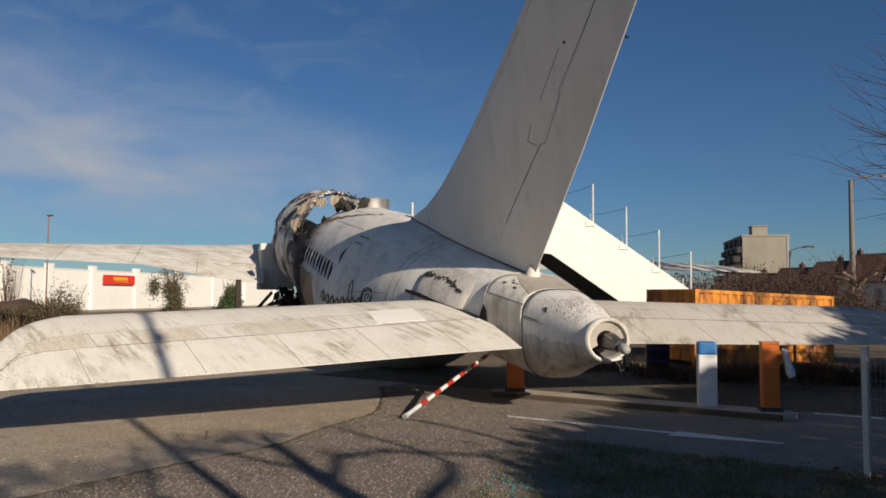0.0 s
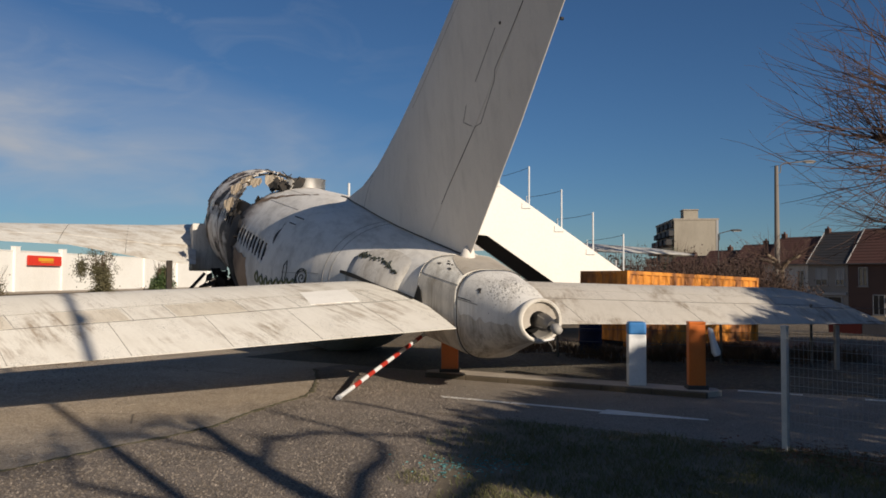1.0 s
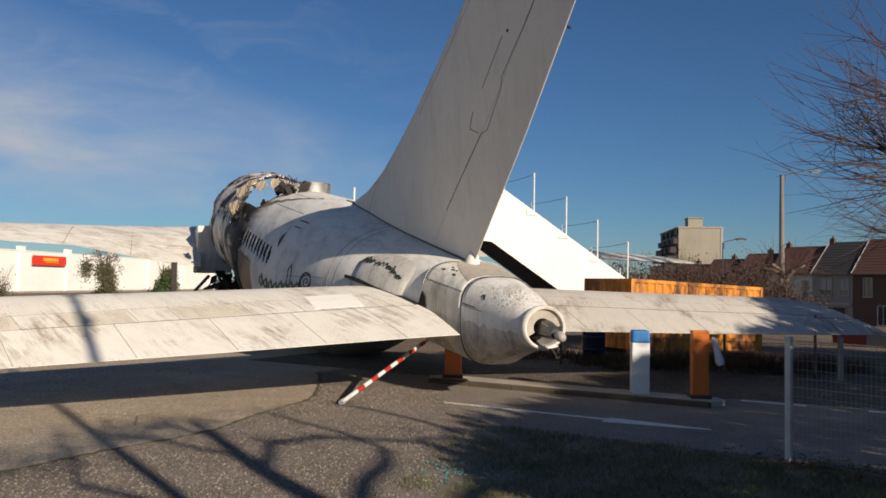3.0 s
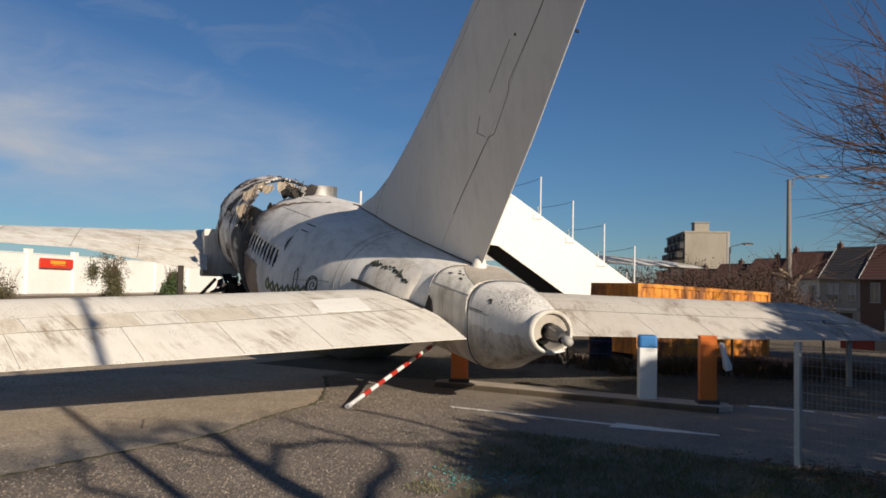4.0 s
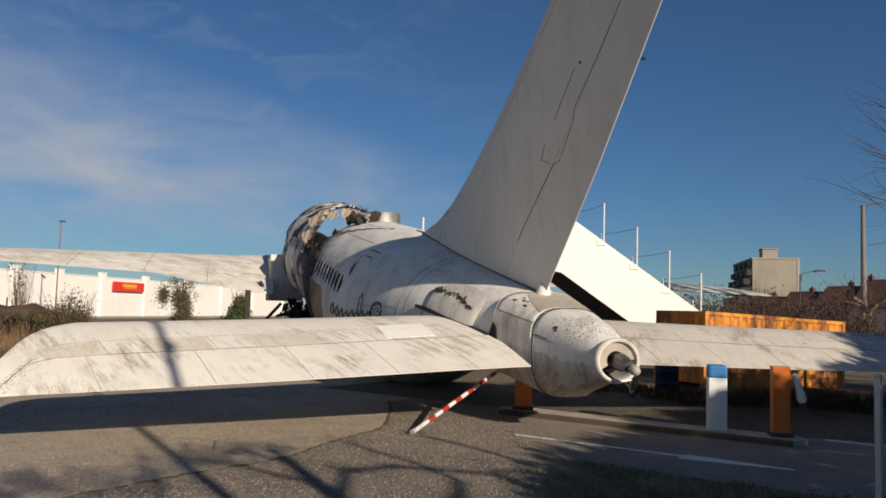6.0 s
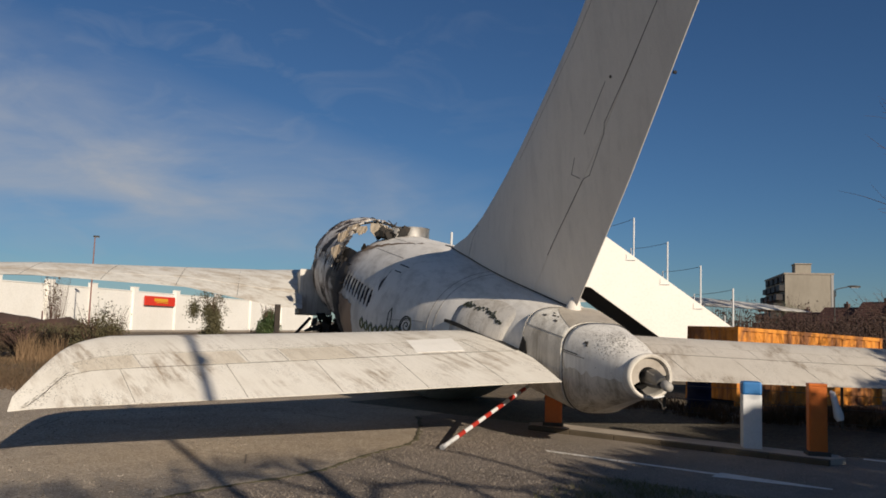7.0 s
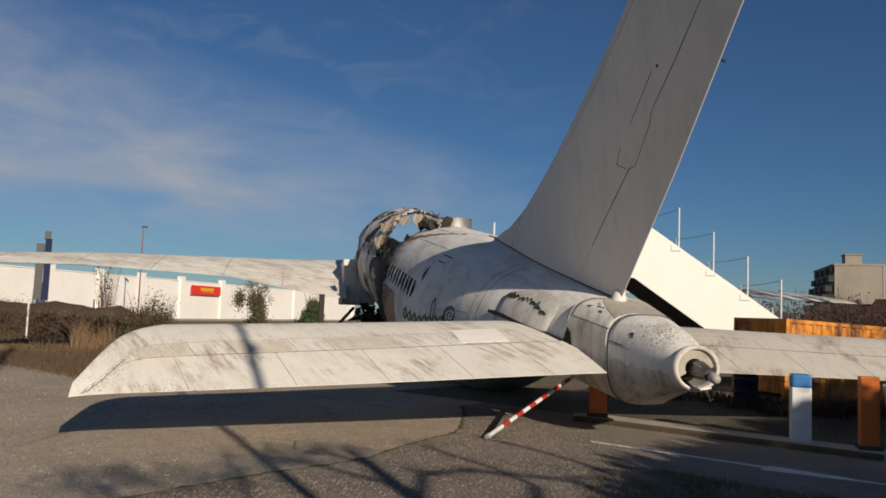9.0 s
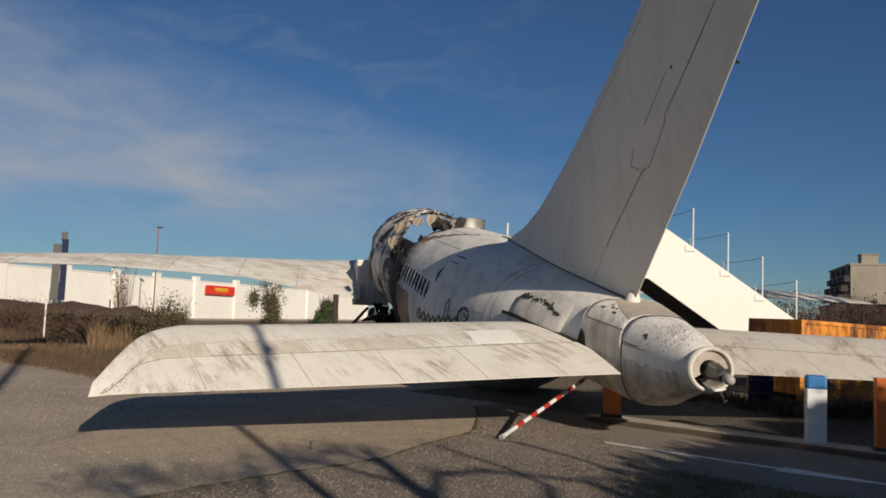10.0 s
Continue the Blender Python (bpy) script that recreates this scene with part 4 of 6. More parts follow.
# wings, seen low from behind
def main_wing(side):
    rows = [(2.12, 33.0, 3.85, 27.0, 2.30, 0.70), (3.0, 32.3, 3.72, 26.7, 2.35, 0.68), (5.9, 30.2, 3.55, 26.2, 2.85, 0.50), (10.0, 27.3, 3.36, 24.6, 2.95, 0.33), (14.2, 24.4, 3.0, 22.7, 2.78, 0.20), (14.9, 23.6, 2.9, 22.5, 2.76, 0.06)]
    out = []
    for s, yl, zl, yt, zt, th in rows:
        le = s - 0.65 if s < 2.5 else s         # the root is cut aslant where it was torn off
        out.append(((side * le, yl, zl), (side * s, yt, zt), th, Vector((0, -(zl - zt), yl - yt)).normalized()))
    return out


for side in (-1, 1):
    secs = main_wing(side)
    part("wing", wing_part(secs, 0, 0.70), M_WING, plane, "dirty white main wing", True)
    part("flap", wing_part(secs[:4], 0.71, 1.0), M_WING, plane, "stained trailing-edge flap", True)
    part("aileron", wing_part(secs[3:], 0.71, 1.0), M_WING, plane, "", True)
    for s, f0, f1 in ((4.0, 0.1, 0.98), (5.9, 0.1, 0.98), (8.0, 0.1, 0.98), (10.0, 0.1, 0.98), (12.0, 0.1, 0.98)):
        part("skin_seam", foil_seam(secs, s, f0, s + 0.3, f1, 0.012, 8), M_SEAM, plane)
# root panel standing up beside the hull, strut and post under the port wing
bm = B()
prism(bm, [(-2.10, 28.3), (-0.9, 28.3), (-0.9, 31.2), (-1.86, 31.2)], 2.12, 3.74)
part("root_panel", bm, M_FAIR, plane, "grimy white wing root panel", bevel=0.05)
rng = random.Random(3)
for i in range(34):
    c = Vector((rng.uniform(-1.75, -0.7), rng.uniform(27.0, 28.2), rng.uniform(1.5, 2.15)))
    d = Vector((rng.gauss(0, 1), rng.gauss(0, 0.6), rng.gauss(-0.5, 0.6))).normalized() * rng.uniform(0.2, 0.5)
    w = d.cross(Vector((rng.gauss(0, 1), rng.gauss(0, 1), rng.gauss(0, 1)))).normalized() * rng.uniform(0.05, 0.28)
    up = d.cross(w).normalized() * 0.015
    bm = B()
    loft(bm, [[q - w * k - up, q + w * k * 0.7 - up, q + w * k * 0.7 + up, q - w * k + up] for q, k in ((c, rng.uniform(0.5, 1)), (c + d * 0.4 + up * rng.uniform(-6, 6), rng.uniform(0.6, 1.1)), (c + d + up * rng.uniform(-9, 9), rng.uniform(0.2, 0.9)))])
    part("wreck_piece", bm, M_CHAR, plane, "charred wreckage under the hull")
part("prop_post", box(B(), (-3.05, 25.9, 1.2), (0.17, 0.17, 2.4)), M_CHAR, plane, "dark post propping the wing", bevel=0.01)
bm = B()
tube(bm, [(-2.95, 25.9, 0.9), (-1.9, 26.6, 2.0)], 0.055, 8)
part("prop_brace", bm, M_CHAR, plane)
bm = B()
tube(bm, [(11.2, 23.5, 0.0), (11.2, 23.5, 2.95)], 0.05, 8)
part("prop_post", bm, M_GALV, plane, "thin steel post under the wing")
# metal drum exposed by the fire, torn lining and insulation along the break
bm = B()
n = 36
rings = [[(0.05 + r * math.cos(2 * math.pi * j / n), 21.3 + r * math.sin(2 * math.pi * j / n), z) for j in range(n)] for r, z in ((0.52, 4.0), (0.52, 4.53), (0.535, 4.56), (0.50, 4.56), (0.49, 4.1))]
loft(bm, rings, True, True)
part("metal_drum", bm, M_ALU, plane, "shiny bare metal drum in the roof gap", True)
rng = random.Random(9)
for i in range(26):
    bm = box(B(), (0, 0, 0), (rng.uniform(0.1, 0.30), rng.uniform(0.02, 0.2), rng.uniform(0.1, 0.30)),
        Matrix.Translation((rng.uniform(-0.85, -0.20), rng.uniform(20.8, 21.3), 4.28 + rng.uniform(-0.06, 0.16))) @ Euler((rng.uniform(-0.5, 0.5), rng.uniform(-0.6, 0.6), rng.uniform(0, 3))).to_matrix().to_4x4())
    part("burnt_debris", bm, M_BATTER if i % 8 == 4 else M_CHAR, plane, "charred debris beside the metal drum")
for i in range(9):
    a = Vector((rng.uniform(-0.7, 0.0), rng.uniform(21.2, 21.8), 4.25))
    bm = B()
    tube(bm, [a, a + Vector((rng.uniform(-0.1, 0.1), 0, rng.uniform(0.1, 0.3))), a + Vector((rng.uniform(-0.3, 0.3), rng.uniform(-0.1, 0.1), rng.uniform(0.3, 0.55)))], 0.012, 5)
    part("bent_rod", bm, M_CHAR, plane)
rng = random.Random(8)


def shred(y, th, rows, ln, w, droop):
    """A torn strip of skin or lining that hangs or curls from an edge."""
    bm = B()
    p = hull_point(y, th, rows)
    d = Vector((rng.uniform(-0.4, 0.4), rng.uniform(-1, 0.3), rng.uniform(-0.3, 0.5))).normalized()
    side = d.cross(Vector((0, 0, 1))).normalized() * w
    rings = []
    for i in range(5):
        q = p + d * ln * i / 4 + Vector((0, 0, -droop * (i / 4) ** 2))
        ww = side * (1 - 0.2 * i + rng.uniform(-0.15, 0.15))
        t = Vector((0, 0, 0.012))
        rings.append([q - ww - t, q + ww - t, q + ww + t, q - ww + t])
    loft(bm, rings)
    return bm


for i in range(15):
    th = rng.choice((-1, 1)) * rng.uniform(0, 1.3) if i % 3 else rng.uniform(0, 1.5)
    part("torn_strip", shred(rng.uniform(21.0, 21.9), th, HULL, rng.uniform(0.12, 0.35), rng.uniform(0.03, 0.09), rng.uniform(0, 0.15)), rng.choice((M_CHAR, M_SOOT, M_CHAR)), plane)
for i in range(14):
    th = rng.uniform(-0.1, 1.3)
    part("torn_strip", shred(22.4 + 4.0 * math.exp(-((th - 0.10) / 0.95) ** 2) + rng.uniform(0, 0.4), th, FRONT, rng.uniform(0.1, 0.28), rng.uniform(0.05, 0.14), rng.uniform(0.05, 0.25)), rng.choice((M_SOOT, M_SOOT, M_CHAR)), plane)
def hanging_sheet(x0, x1, y, top, drop, seed):
    """A limp sheet with a ragged lower edge that hangs from the arch."""
    r = random.Random(seed)
    n, m = 14, 8
    lengths = [drop * (0.6 + 0.4 * math.sin(math.pi * i / n)) * r.uniform(0.72, 1.1) for i in range(n + 1)]
    bm = B()
    g = [[[bm.verts.new((lerp(x0, x1, i / n), y + 0.07 * math.sin(9 * i / n + 3 * j / m) + 0.02 * k, top(lerp(x0, x1, i / n)) - lengths[i] * j / m)) for j in range(m + 1)] for i in range(n + 1)] for k in (0, 1)]
    for i in range(n):
        for j in range(m):
            bm.faces.new((g[0][i][j], g[0][i + 1][j], g[0][i + 1][j + 1], g[0][i][j + 1]))
            bm.faces.new((g[1][i][j + 1], g[1][i + 1][j + 1], g[1][i + 1][j], g[1][i][j]))
        bm.faces.new((g[0][i][m], g[0][i + 1][m], g[1][i + 1][m], g[1][i][m]))
    return bm


part("insulation_blanket", hanging_sheet(-0.05, 0.55, 26.2, lambda x: 5.28 - 0.18 * x * x, 0.5, 5), M_INSUL, plane, "beige insulation hanging from the arch")
for x0, x1, y, z, drop, k in ((-0.98, -0.62, 25.45, 4.98, 0.36, 7), (-1.36, -1.04, 24.95, 4.70, 0.40, 8), (-1.72, -1.46, 23.95, 4.16, 0.42, 9), (0.5, 0.85, 26.0, 5.16, 0.30, 10)):
    part("insulation_blanket", hanging_sheet(x0, x1, y, lambda x, z=z, x0=x0: z + 0.5 * (x - x0) * (1 if x0 < 0 else -0.5), drop, k), M_INSUL, plane, "ragged insulation along the torn edge")
part("insulation_blanket", hanging_sheet(-0.75, -0.30, 25.6, lambda x: 5.12 - 0.2 * x * x, 0.3, 6), M_INSUL, plane, "beige insulation hanging from the arch")
# hull frames in the burnt part
for y in (23.4, 25.0, 26.6):
    bm = B()
    pts = [hull_point(y, a, FRONT, -0.09) for a in [lerp(1.1 if y < 24 else (0.7 if y < 26 else -1.2), 2.4, i / 24) for i in range(25)]]
    tube(bm, pts, 0.035, 6)
    part("hull_frame", bm, M_CHAR, plane)
part("cabin_floor", box(B(), (0.28, 25.2, 2.6), (2.5, 6.6, 0.12), None), M_CHAR, plane, "collapsed charred cabin floor")

# lining behind the windows: near-black aft to stand for the dark cabin, charred forward
part("cabin_lining", hull_shell([(r[0], r[1], r[2] - 0.16, r[3] - 0.16, r[4] - 0.16) for r in HULL], 16.6, 21.8, 0.2, 48, lambda y, th: 0.5 < (th if th < math.pi else 2 * math.pi - th) < 2.4), M_SLOT, plane, "near-black cabin lining", True)
part("cabin_lining", hull_shell(FRONT, 22.2, 28.4, 0.2, 48, lambda y, th: 0.95 < (th if th < math.pi else 2 * math.pi - th) < 2.4, -0.17), M_CHAR, plane, "", True)


# seams of the fin on both faces
def fin_face(y, z, sgn, lift):
    le, te = table(FIN_LE, z)[0], table(FIN_TE, z)[0]
    th = 0.46 * (1 - 0.55 * (z - 2.2) / 7)
    back = (y - te) / 4.7
    h = foil(max(0.0, min(1.0, 1 - back)), th / 4.7) * 4.7 + 0.006 if back < 0.7 else foil(0.3, th / 4.7) * 4.7 * max(0.0, min(1, (le - y) / max(0.2, le - te - 3.29))) ** 0.5 + 0.006
    return Vector((fin_lean(z) + sgn * (h + lift), y, z))


def fin_seam(pts, w=0.018, sgn=-1):
    bm = B()
    rows = []
    for (y0, z0), (y1, z1) in zip(pts, pts[1:]):
        for i in range(6):
            y, z = lerp(y0, y1, i / 5), lerp(z0, z1, i / 5)
            d = Vector((-(z1 - z0), y1 - y0)).normalized() * w / 2
            rows.append([fin_face(y - d.x, z - d.y, sgn, -0.004), fin_face(y - d.x, z - d.y, sgn, 0.003), fin_face(y + d.x, z + d.y, sgn, 0.003), fin_face(y + d.x, z + d.y, sgn, -0.004)])
    loft(bm, rows, False, False, False)
    return bm


for sgn in (-1, 1):
    part("hinge_seam", fin_seam([(11.71, 3.088), (11.45, 3.313), (10.431, 4.131), (10.266, 4.15), (9.792, 4.671), (9.762, 4.812), (9.099, 5.372), (8.239, 6.15), (7.406, 6.931)], 0.010, sgn), M_SEAM, plane, "dark hinge gap")
    part("skin_seam", fin_seam([(10.521, 4.15), (10.753, 4.246), (10.625, 4.483)], 0.010, sgn), M_SEAM, plane)
    part("skin_seam", fin_seam([(10.306, 4.765), (9.651, 5.372)], 0.009, sgn), M_SEAM, plane)
    part("skin_seam", fin_seam([(12.753, 4.859), (10.498, 6.15), (9.549, 6.869)], 0.007, sgn), M_SEAMG, plane)
    part("skin_seam", fin_seam([(15.615, 3.825), (15.1, 3.959), (15.563, 3.283)], 0.010, sgn), M_SEAM, plane)
    for y, z in ((8.18, 5.08), (9.51, 5.4)):
        bm = B()
        p = fin_face(y, z, sgn, 0)
        tube(bm, [p - Vector((0.02 * sgn, 0, 0)), p + Vector((0.012 * sgn, 0, 0))], 0.022, 10)
        part("rivet_cap", bm, M_SEAM, plane)
# dark crack where the fin meets the hull
for sgn in (-1, 1):
    bm = B()
    tube(bm, [fin_face(y, hull_point(y, 0.12).z + 0.02, sgn, 0.004) for y in [11.3 + 6.2 * i / 30 for i in range(31)]], 0.013, 5)
    part("root_seam", bm, M_SEAM, plane, "dark crack at the fin root")

# graffiti: loops on the hull side
def scribble(pts, w, mat, rows=HULL, lift=0.004):
    bm = B()
    tube(bm, [hull_point(y, th, rows, lift) for y, th in pts], w, 5)
    part("graffiti", bm, mat, plane, "spray-painted scribble")


for i, (y, h) in enumerate(((18.2, 0.06), (17.75, 0.05), (17.3, 0.06), (16.9, 0.055), (16.5, 0.07), (16.15, 0.06), (15.8, 0.07), (15.45, 0.06))):
    scribble([(y + 0.15 * math.cos(a / 8 * math.pi), 1.58 + h * math.sin(a / 8 * math.pi)) for a in range(17)], 0.026, M_GRAFG)
    scribble([(y + 0.02 + 0.17 * math.cos(a / 8 * math.pi), 1.57 + (h + 0.015) * math.sin(a / 8 * math.pi)) for a in range(3, 13)], 0.010, M_GRAFF)
scribble([(15.0 + 0.020 * k * math.cos(k * 0.9), 1.49 + 0.0085 * k * math.sin(k * 0.9)) for k in range(1, 17)], 0.013, M_GRAFF)
scribble([(15.05 + 0.27 * math.cos(a / 8 * math.pi), 1.49 + 0.125 * math.sin(a / 8 * math.pi)) for a in range(17)], 0.016, M_GRAFF)
scribble([(16.1, 1.50), (16.12, 1.34), (15.98, 1.28), (15.88, 1.38), (15.93, 1.54)], 0.014, M_GRAFF)
scribble([(14.95, 1.60), (14.8, 1.45), (14.85, 1.38)], 0.009, M_GRAFF)
# dark scrawl on the port fairing
for k in range(10):
    y = 13.12 - 0.125 * k
    th = 0.97 + (0.04 * (k - 5) if k > 5 else 0.02 * (k % 2))
    a, b = rng.uniform(0.4, 0.8) * (1 if k < 6 else 0.6), rng.uniform(-0.03, 0.03)
    scribble([(y + 0.06, th + 0.045 * a + b), (y + 0.03, th - 0.03 * a + b), (y - 0.03 * a, th - 0.05 * a), (y - 0.05, th + 0.02 + 0.02 * (k % 3)), (y - 0.07 * a, th + 0.07 * a), (y - 0.09, th + 0.01)], 0.013 if k % 3 else 0.021, M_GRAFF, lift=0.044)
for k in range(16):
    y = rng.uniform(11.95, 13.1)
    th = 0.95 + max(0.0, 12.5 - y) * 0.35 + rng.gauss(0, 0.02)
    scribble([(y, th), (y - 0.03, th + rng.uniform(-0.05, 0.06)), (y - rng.uniform(0.02, 0.09), th + rng.uniform(0.0, 0.09))], rng.uniform(0.006, 0.015), M_GRAFF, lift=0.044)
# dark wedge behind the fairing: a black plate in the colour of the gap's shade
bm = B()
loft(bm, [[hull_point(y, th, HULL, g) for y, th in ((11.12, 1.60), (11.17, 1.47), (11.25, 1.40), (11.34, 1.50), (11.46, 1.60))] for g in (0.0, 0.02)])
part("fairing_gap", bm, M_SLOT, plane, "black wedge behind the fairing")
# black slot above the tailplane root: a raised strip coloured as the shade inside it
bm = B()
rows = []
for i in range(13):
    f = i / 12
    y, th = lerp(13.45, 11.46, f), 1.33 + 0.21 * f ** 1.6
    wd = 0.032 * (0.5 + 0.5 * math.sin(math.pi * min(1, f * 1.6 + 0.15)))
    rows.append([hull_point(y, th - wd, HULL, g) for g in (0.0, 0.076)] + [hull_point(y, th + wd, HULL, g) for g in (0.076, 0.0)])
loft(bm, rows)
part("root_slot", bm, M_SLOT, plane, "black slot above the tailplane root")


# ---- things on the road ----
def cabinet(m, label, ht, wd, dp):
    t = thing("barrier_cabinet", m, label, "barrier cabinet", "parking barrier cabinets")
    part("base_plate", box(B(), (0, 0, 0.03), (wd + 0.06, dp + 0.10, 0.06)), M_SEAM, t, "dark base plate")
    part("housing", box(B(), (0, 0, ht / 2), (wd, dp, ht - 0.08)), M_ORANGE, t, "orange sheet-metal housing", bevel=0.012)
    part("lid", box(B(), (0, 0, ht - 0.02), (wd + 0.004, dp + 0.004, 0.04)), M_ORANGE, t, bevel=0.008)
    part("door", box(B(), (0, -dp / 2 - 0.003, ht * 0.52), (wd - 0.05, 0.008, ht * 0.72)), M_ORANGE, t, bevel=0.003)
    return t


def at_road(u, v, z, turn=0):
    return ISLAND @ Matrix.Translation((u, v, z)) @ Matrix.Rotation(radians(turn), 4, "Z")


cabinet(at_road(4.605, -0.15, 0.17, 25), "orange metal parking barrier cabinet with a white rag hanging from it", 1.05, 0.255, 0.19)
cabinet(at_road(0.20, -0.2, 0.17, 25), "orange metal barrier cabinet in the shade under the tail", 0.56, 0.30, 0.24)
t = thing("ticket_post", at_road(3.67, -0.2, 0.17, 25), "white ticket post with a blue cap on the island", "post")
part("column", box(B(), (0, 0, 0.41), (0.28, 0.26, 0.82)), M_POSTW, t, bevel=0.012)
part("cap", box(B(), (0, 0, 0.915), (0.29, 0.27, 0.21)), M_BLUE, t, "blue cap", bevel=0.035)
bm = B()
c = at_road(4.605, -0.15, 0.17, 25)
tube(bm, [c @ Vector(p) for p in ((0.18, -0.02, 0.94), (0.21, -0.03, 0.92), (0.25, -0.05, 0.75), (0.29, -0.06, 0.58), (0.31, -0.07, 0.52))], [0.02, 0.045, 0.05, 0.075, 0.05], 10)
tagged(part("plastic_rag", bm, M_BAG, smooth=True), "white plastic rag hanging from the orange cabinet", "rag")

# the snapped barrier arm, leaning from the ground to the cabinet
t = thing("boom_barrier", Matrix(), "red and white striped barrier arm, fallen at one end", "barrier arm")
A0, A1 = Vector((-0.58, 12.27, 0.05)), Vector((0.90, 14.81, 0.86))
bm = B()
tube(bm, [A0, A1], 0.034, 14)
part("arm", bm, M_POSTW, t, "white round arm", True)
for i in range(6):
    bm = B()
    f = 0.15 + i * 0.142
    tube(bm, [A0.lerp(A1, f), A0.lerp(A1, f + 0.066)], 0.037, 14)
    part("stripe", bm, M_RED, t, "red stripe", True)
bm = B()
tube(bm, [A0 - (A1 - A0).normalized() * 0.01, A0 + (A1 - A0).normalized() * 0.05], 0.043, 14)
part("end_cap", bm, M_POSTW, t, "", True)

# ---- wire fence by the verge ----
FENCE = Matrix.Translation((4.475, 8.44, 0)) @ Matrix.Rotation(radians(-52.5), 4, "Z")
f = thing("wire_fence", FENCE, "galvanised welded wire mesh fence with square posts", "fence")
for u, ph, pw in ((0, 1.37, 0.064), (1.05, 1.50, 0.042), (2.1, 1.40, 0.05), (3.15, 1.40, 0.05)):
    part("fence_post", box(B(), (u, 0, ph / 2), (pw, pw, ph)), M_GALV if u < 1 else M_BATTER, f, "", bevel=0.006)
    part("post_cap", box(B(), (u, 0, ph - 0.005), (pw + 0.008, pw + 0.008, 0.03)), M_GALV if u < 1 else M_BATTER, f, "", bevel=0.008)
for k in range(3):
    for i in range(14):
        z = 0.05 + i * 0.098
        bm = B()
        tube(bm, [(0.03 + 1.05 * k, -0.01, z), (1.02 + 1.05 * k, -0.01, z)], 0.002 if i % 4 else 0.003, 4)
        part("wire", bm, M_BATTER, f)
    for i in range(20):
        x = 0.055 + 0.0495 * i + 1.05 * k
        bm = B()
        tube(bm, [(x, 0, 0.04), (x, 0, 1.34)], 0.0018, 4)
        part("wire", bm, M_BATTER, f)

# ---- container, drum and the sloping white gallery behind ----
def ribbed(bm, a, b, z0, z1, deep=0.035, pitch=0.28):
    """A ribbed steel sheet from a to b in plan."""
    a, b = Vector(a), Vector(b)
    d = (b - a)
    nrm = Vector((d.y, -d.x)).normalized()
    n = max(2, int(d.length / pitch))
    pts = []
    for i in range(n):
        for f, o in ((0.0, 0), (0.36, 0), (0.5, 1), (0.86, 1)):
            pts.append(a + d * (i + f) / n - nrm * deep * o)
    pts.append(b)
    lo = [bm.verts.new((p.x, p.y, z0)) for p in pts]
    hi = [bm.verts.new((p.x, p.y, z1)) for p in pts]
    for i in range(len(pts) - 1):
        bm.faces.new((lo[i], lo[i + 1], hi[i + 1], hi[i]))
    return bm


def container(m, ln, wd, ht, label):
    t = thing("container", m, label, "container")
    for y in (0.02, wd - 0.02):
        part("side_wall", ribbed(B(), (0.08, y), (ln - 0.08, y), 0.14, ht - 0.08), M_CONT, t, "ribbed orange steel side")
        part("rail", box(B(), (ln / 2, 0.04 if y < 1 else wd - 0.04, ht - 0.05), (ln, 0.08, 0.10)), M_CONT, t)
        part("rail", box(B(), (ln / 2, 0.04 if y < 1 else wd - 0.04, 0.08), (ln, 0.08, 0.16)), M_CONT, t)
        for x in (0.045, ln - 0.045):
            part("corner_post", box(B(), (x, 0.04 if y < 1 else wd - 0.04, ht / 2), (0.10, 0.10, ht)), M_CONT, t)
    for x in (0.02, ln - 0.02):
        part("end_wall", ribbed(B(), (x, wd - 0.08), (x, 0.08), 0.14, ht - 0.08), M_CONT, t, "rust-streaked end wall")
        part("rail", box(B(), (x + (0.02 if x < 1 else -0.02), wd / 2, ht - 0.05), (0.08, wd - 0.18, 0.10)), M_CONT, t)
    part("roof", box(B(), (ln / 2, wd / 2, ht - 0.07), (ln - 0.16, wd - 0.16, 0.03)), M_CONT, t)
    return t


container(Matrix.Translation((6.95, 22.0, -0.03)) @ Matrix.Rotation(radians(24), 4, "Z") @ Matrix.Rotation(radians(2.0), 4, "Y"), 5.4, 2.1, 2.15, "weathered orange corrugated steel container with rust")

g = thing("stair_gallery", Matrix(), "sloping white-clad covered staircase with a black underside", "staircase")
GY, GW = 26.5, 4.4
face = [(2.4, 6.10), (4.10, 5.05), (8.3, 2.12), (8.3, 0.9), (6.9, 0.9), (5.85, 1.78), (3.62, 3.32), (3.25, 3.36), (2.4, 3.89)]


def slab_between(outline, y0, y1):
    bm = B()
    a = [bm.verts.new((x, y0, z)) for x, z in outline]
    b = [bm.verts.new((x, y1, z)) for x, z in outline]
    bm.faces.new(a)
    bm.faces.new(b[::-1])
    for i in range(len(outline)):
        j = (i + 1) % len(outline)
        bm.faces.new((a[j], a[i], b[i], b[j]))
    bmesh.ops.recalc_face_normals(bm, faces=bm.faces)
    return bm


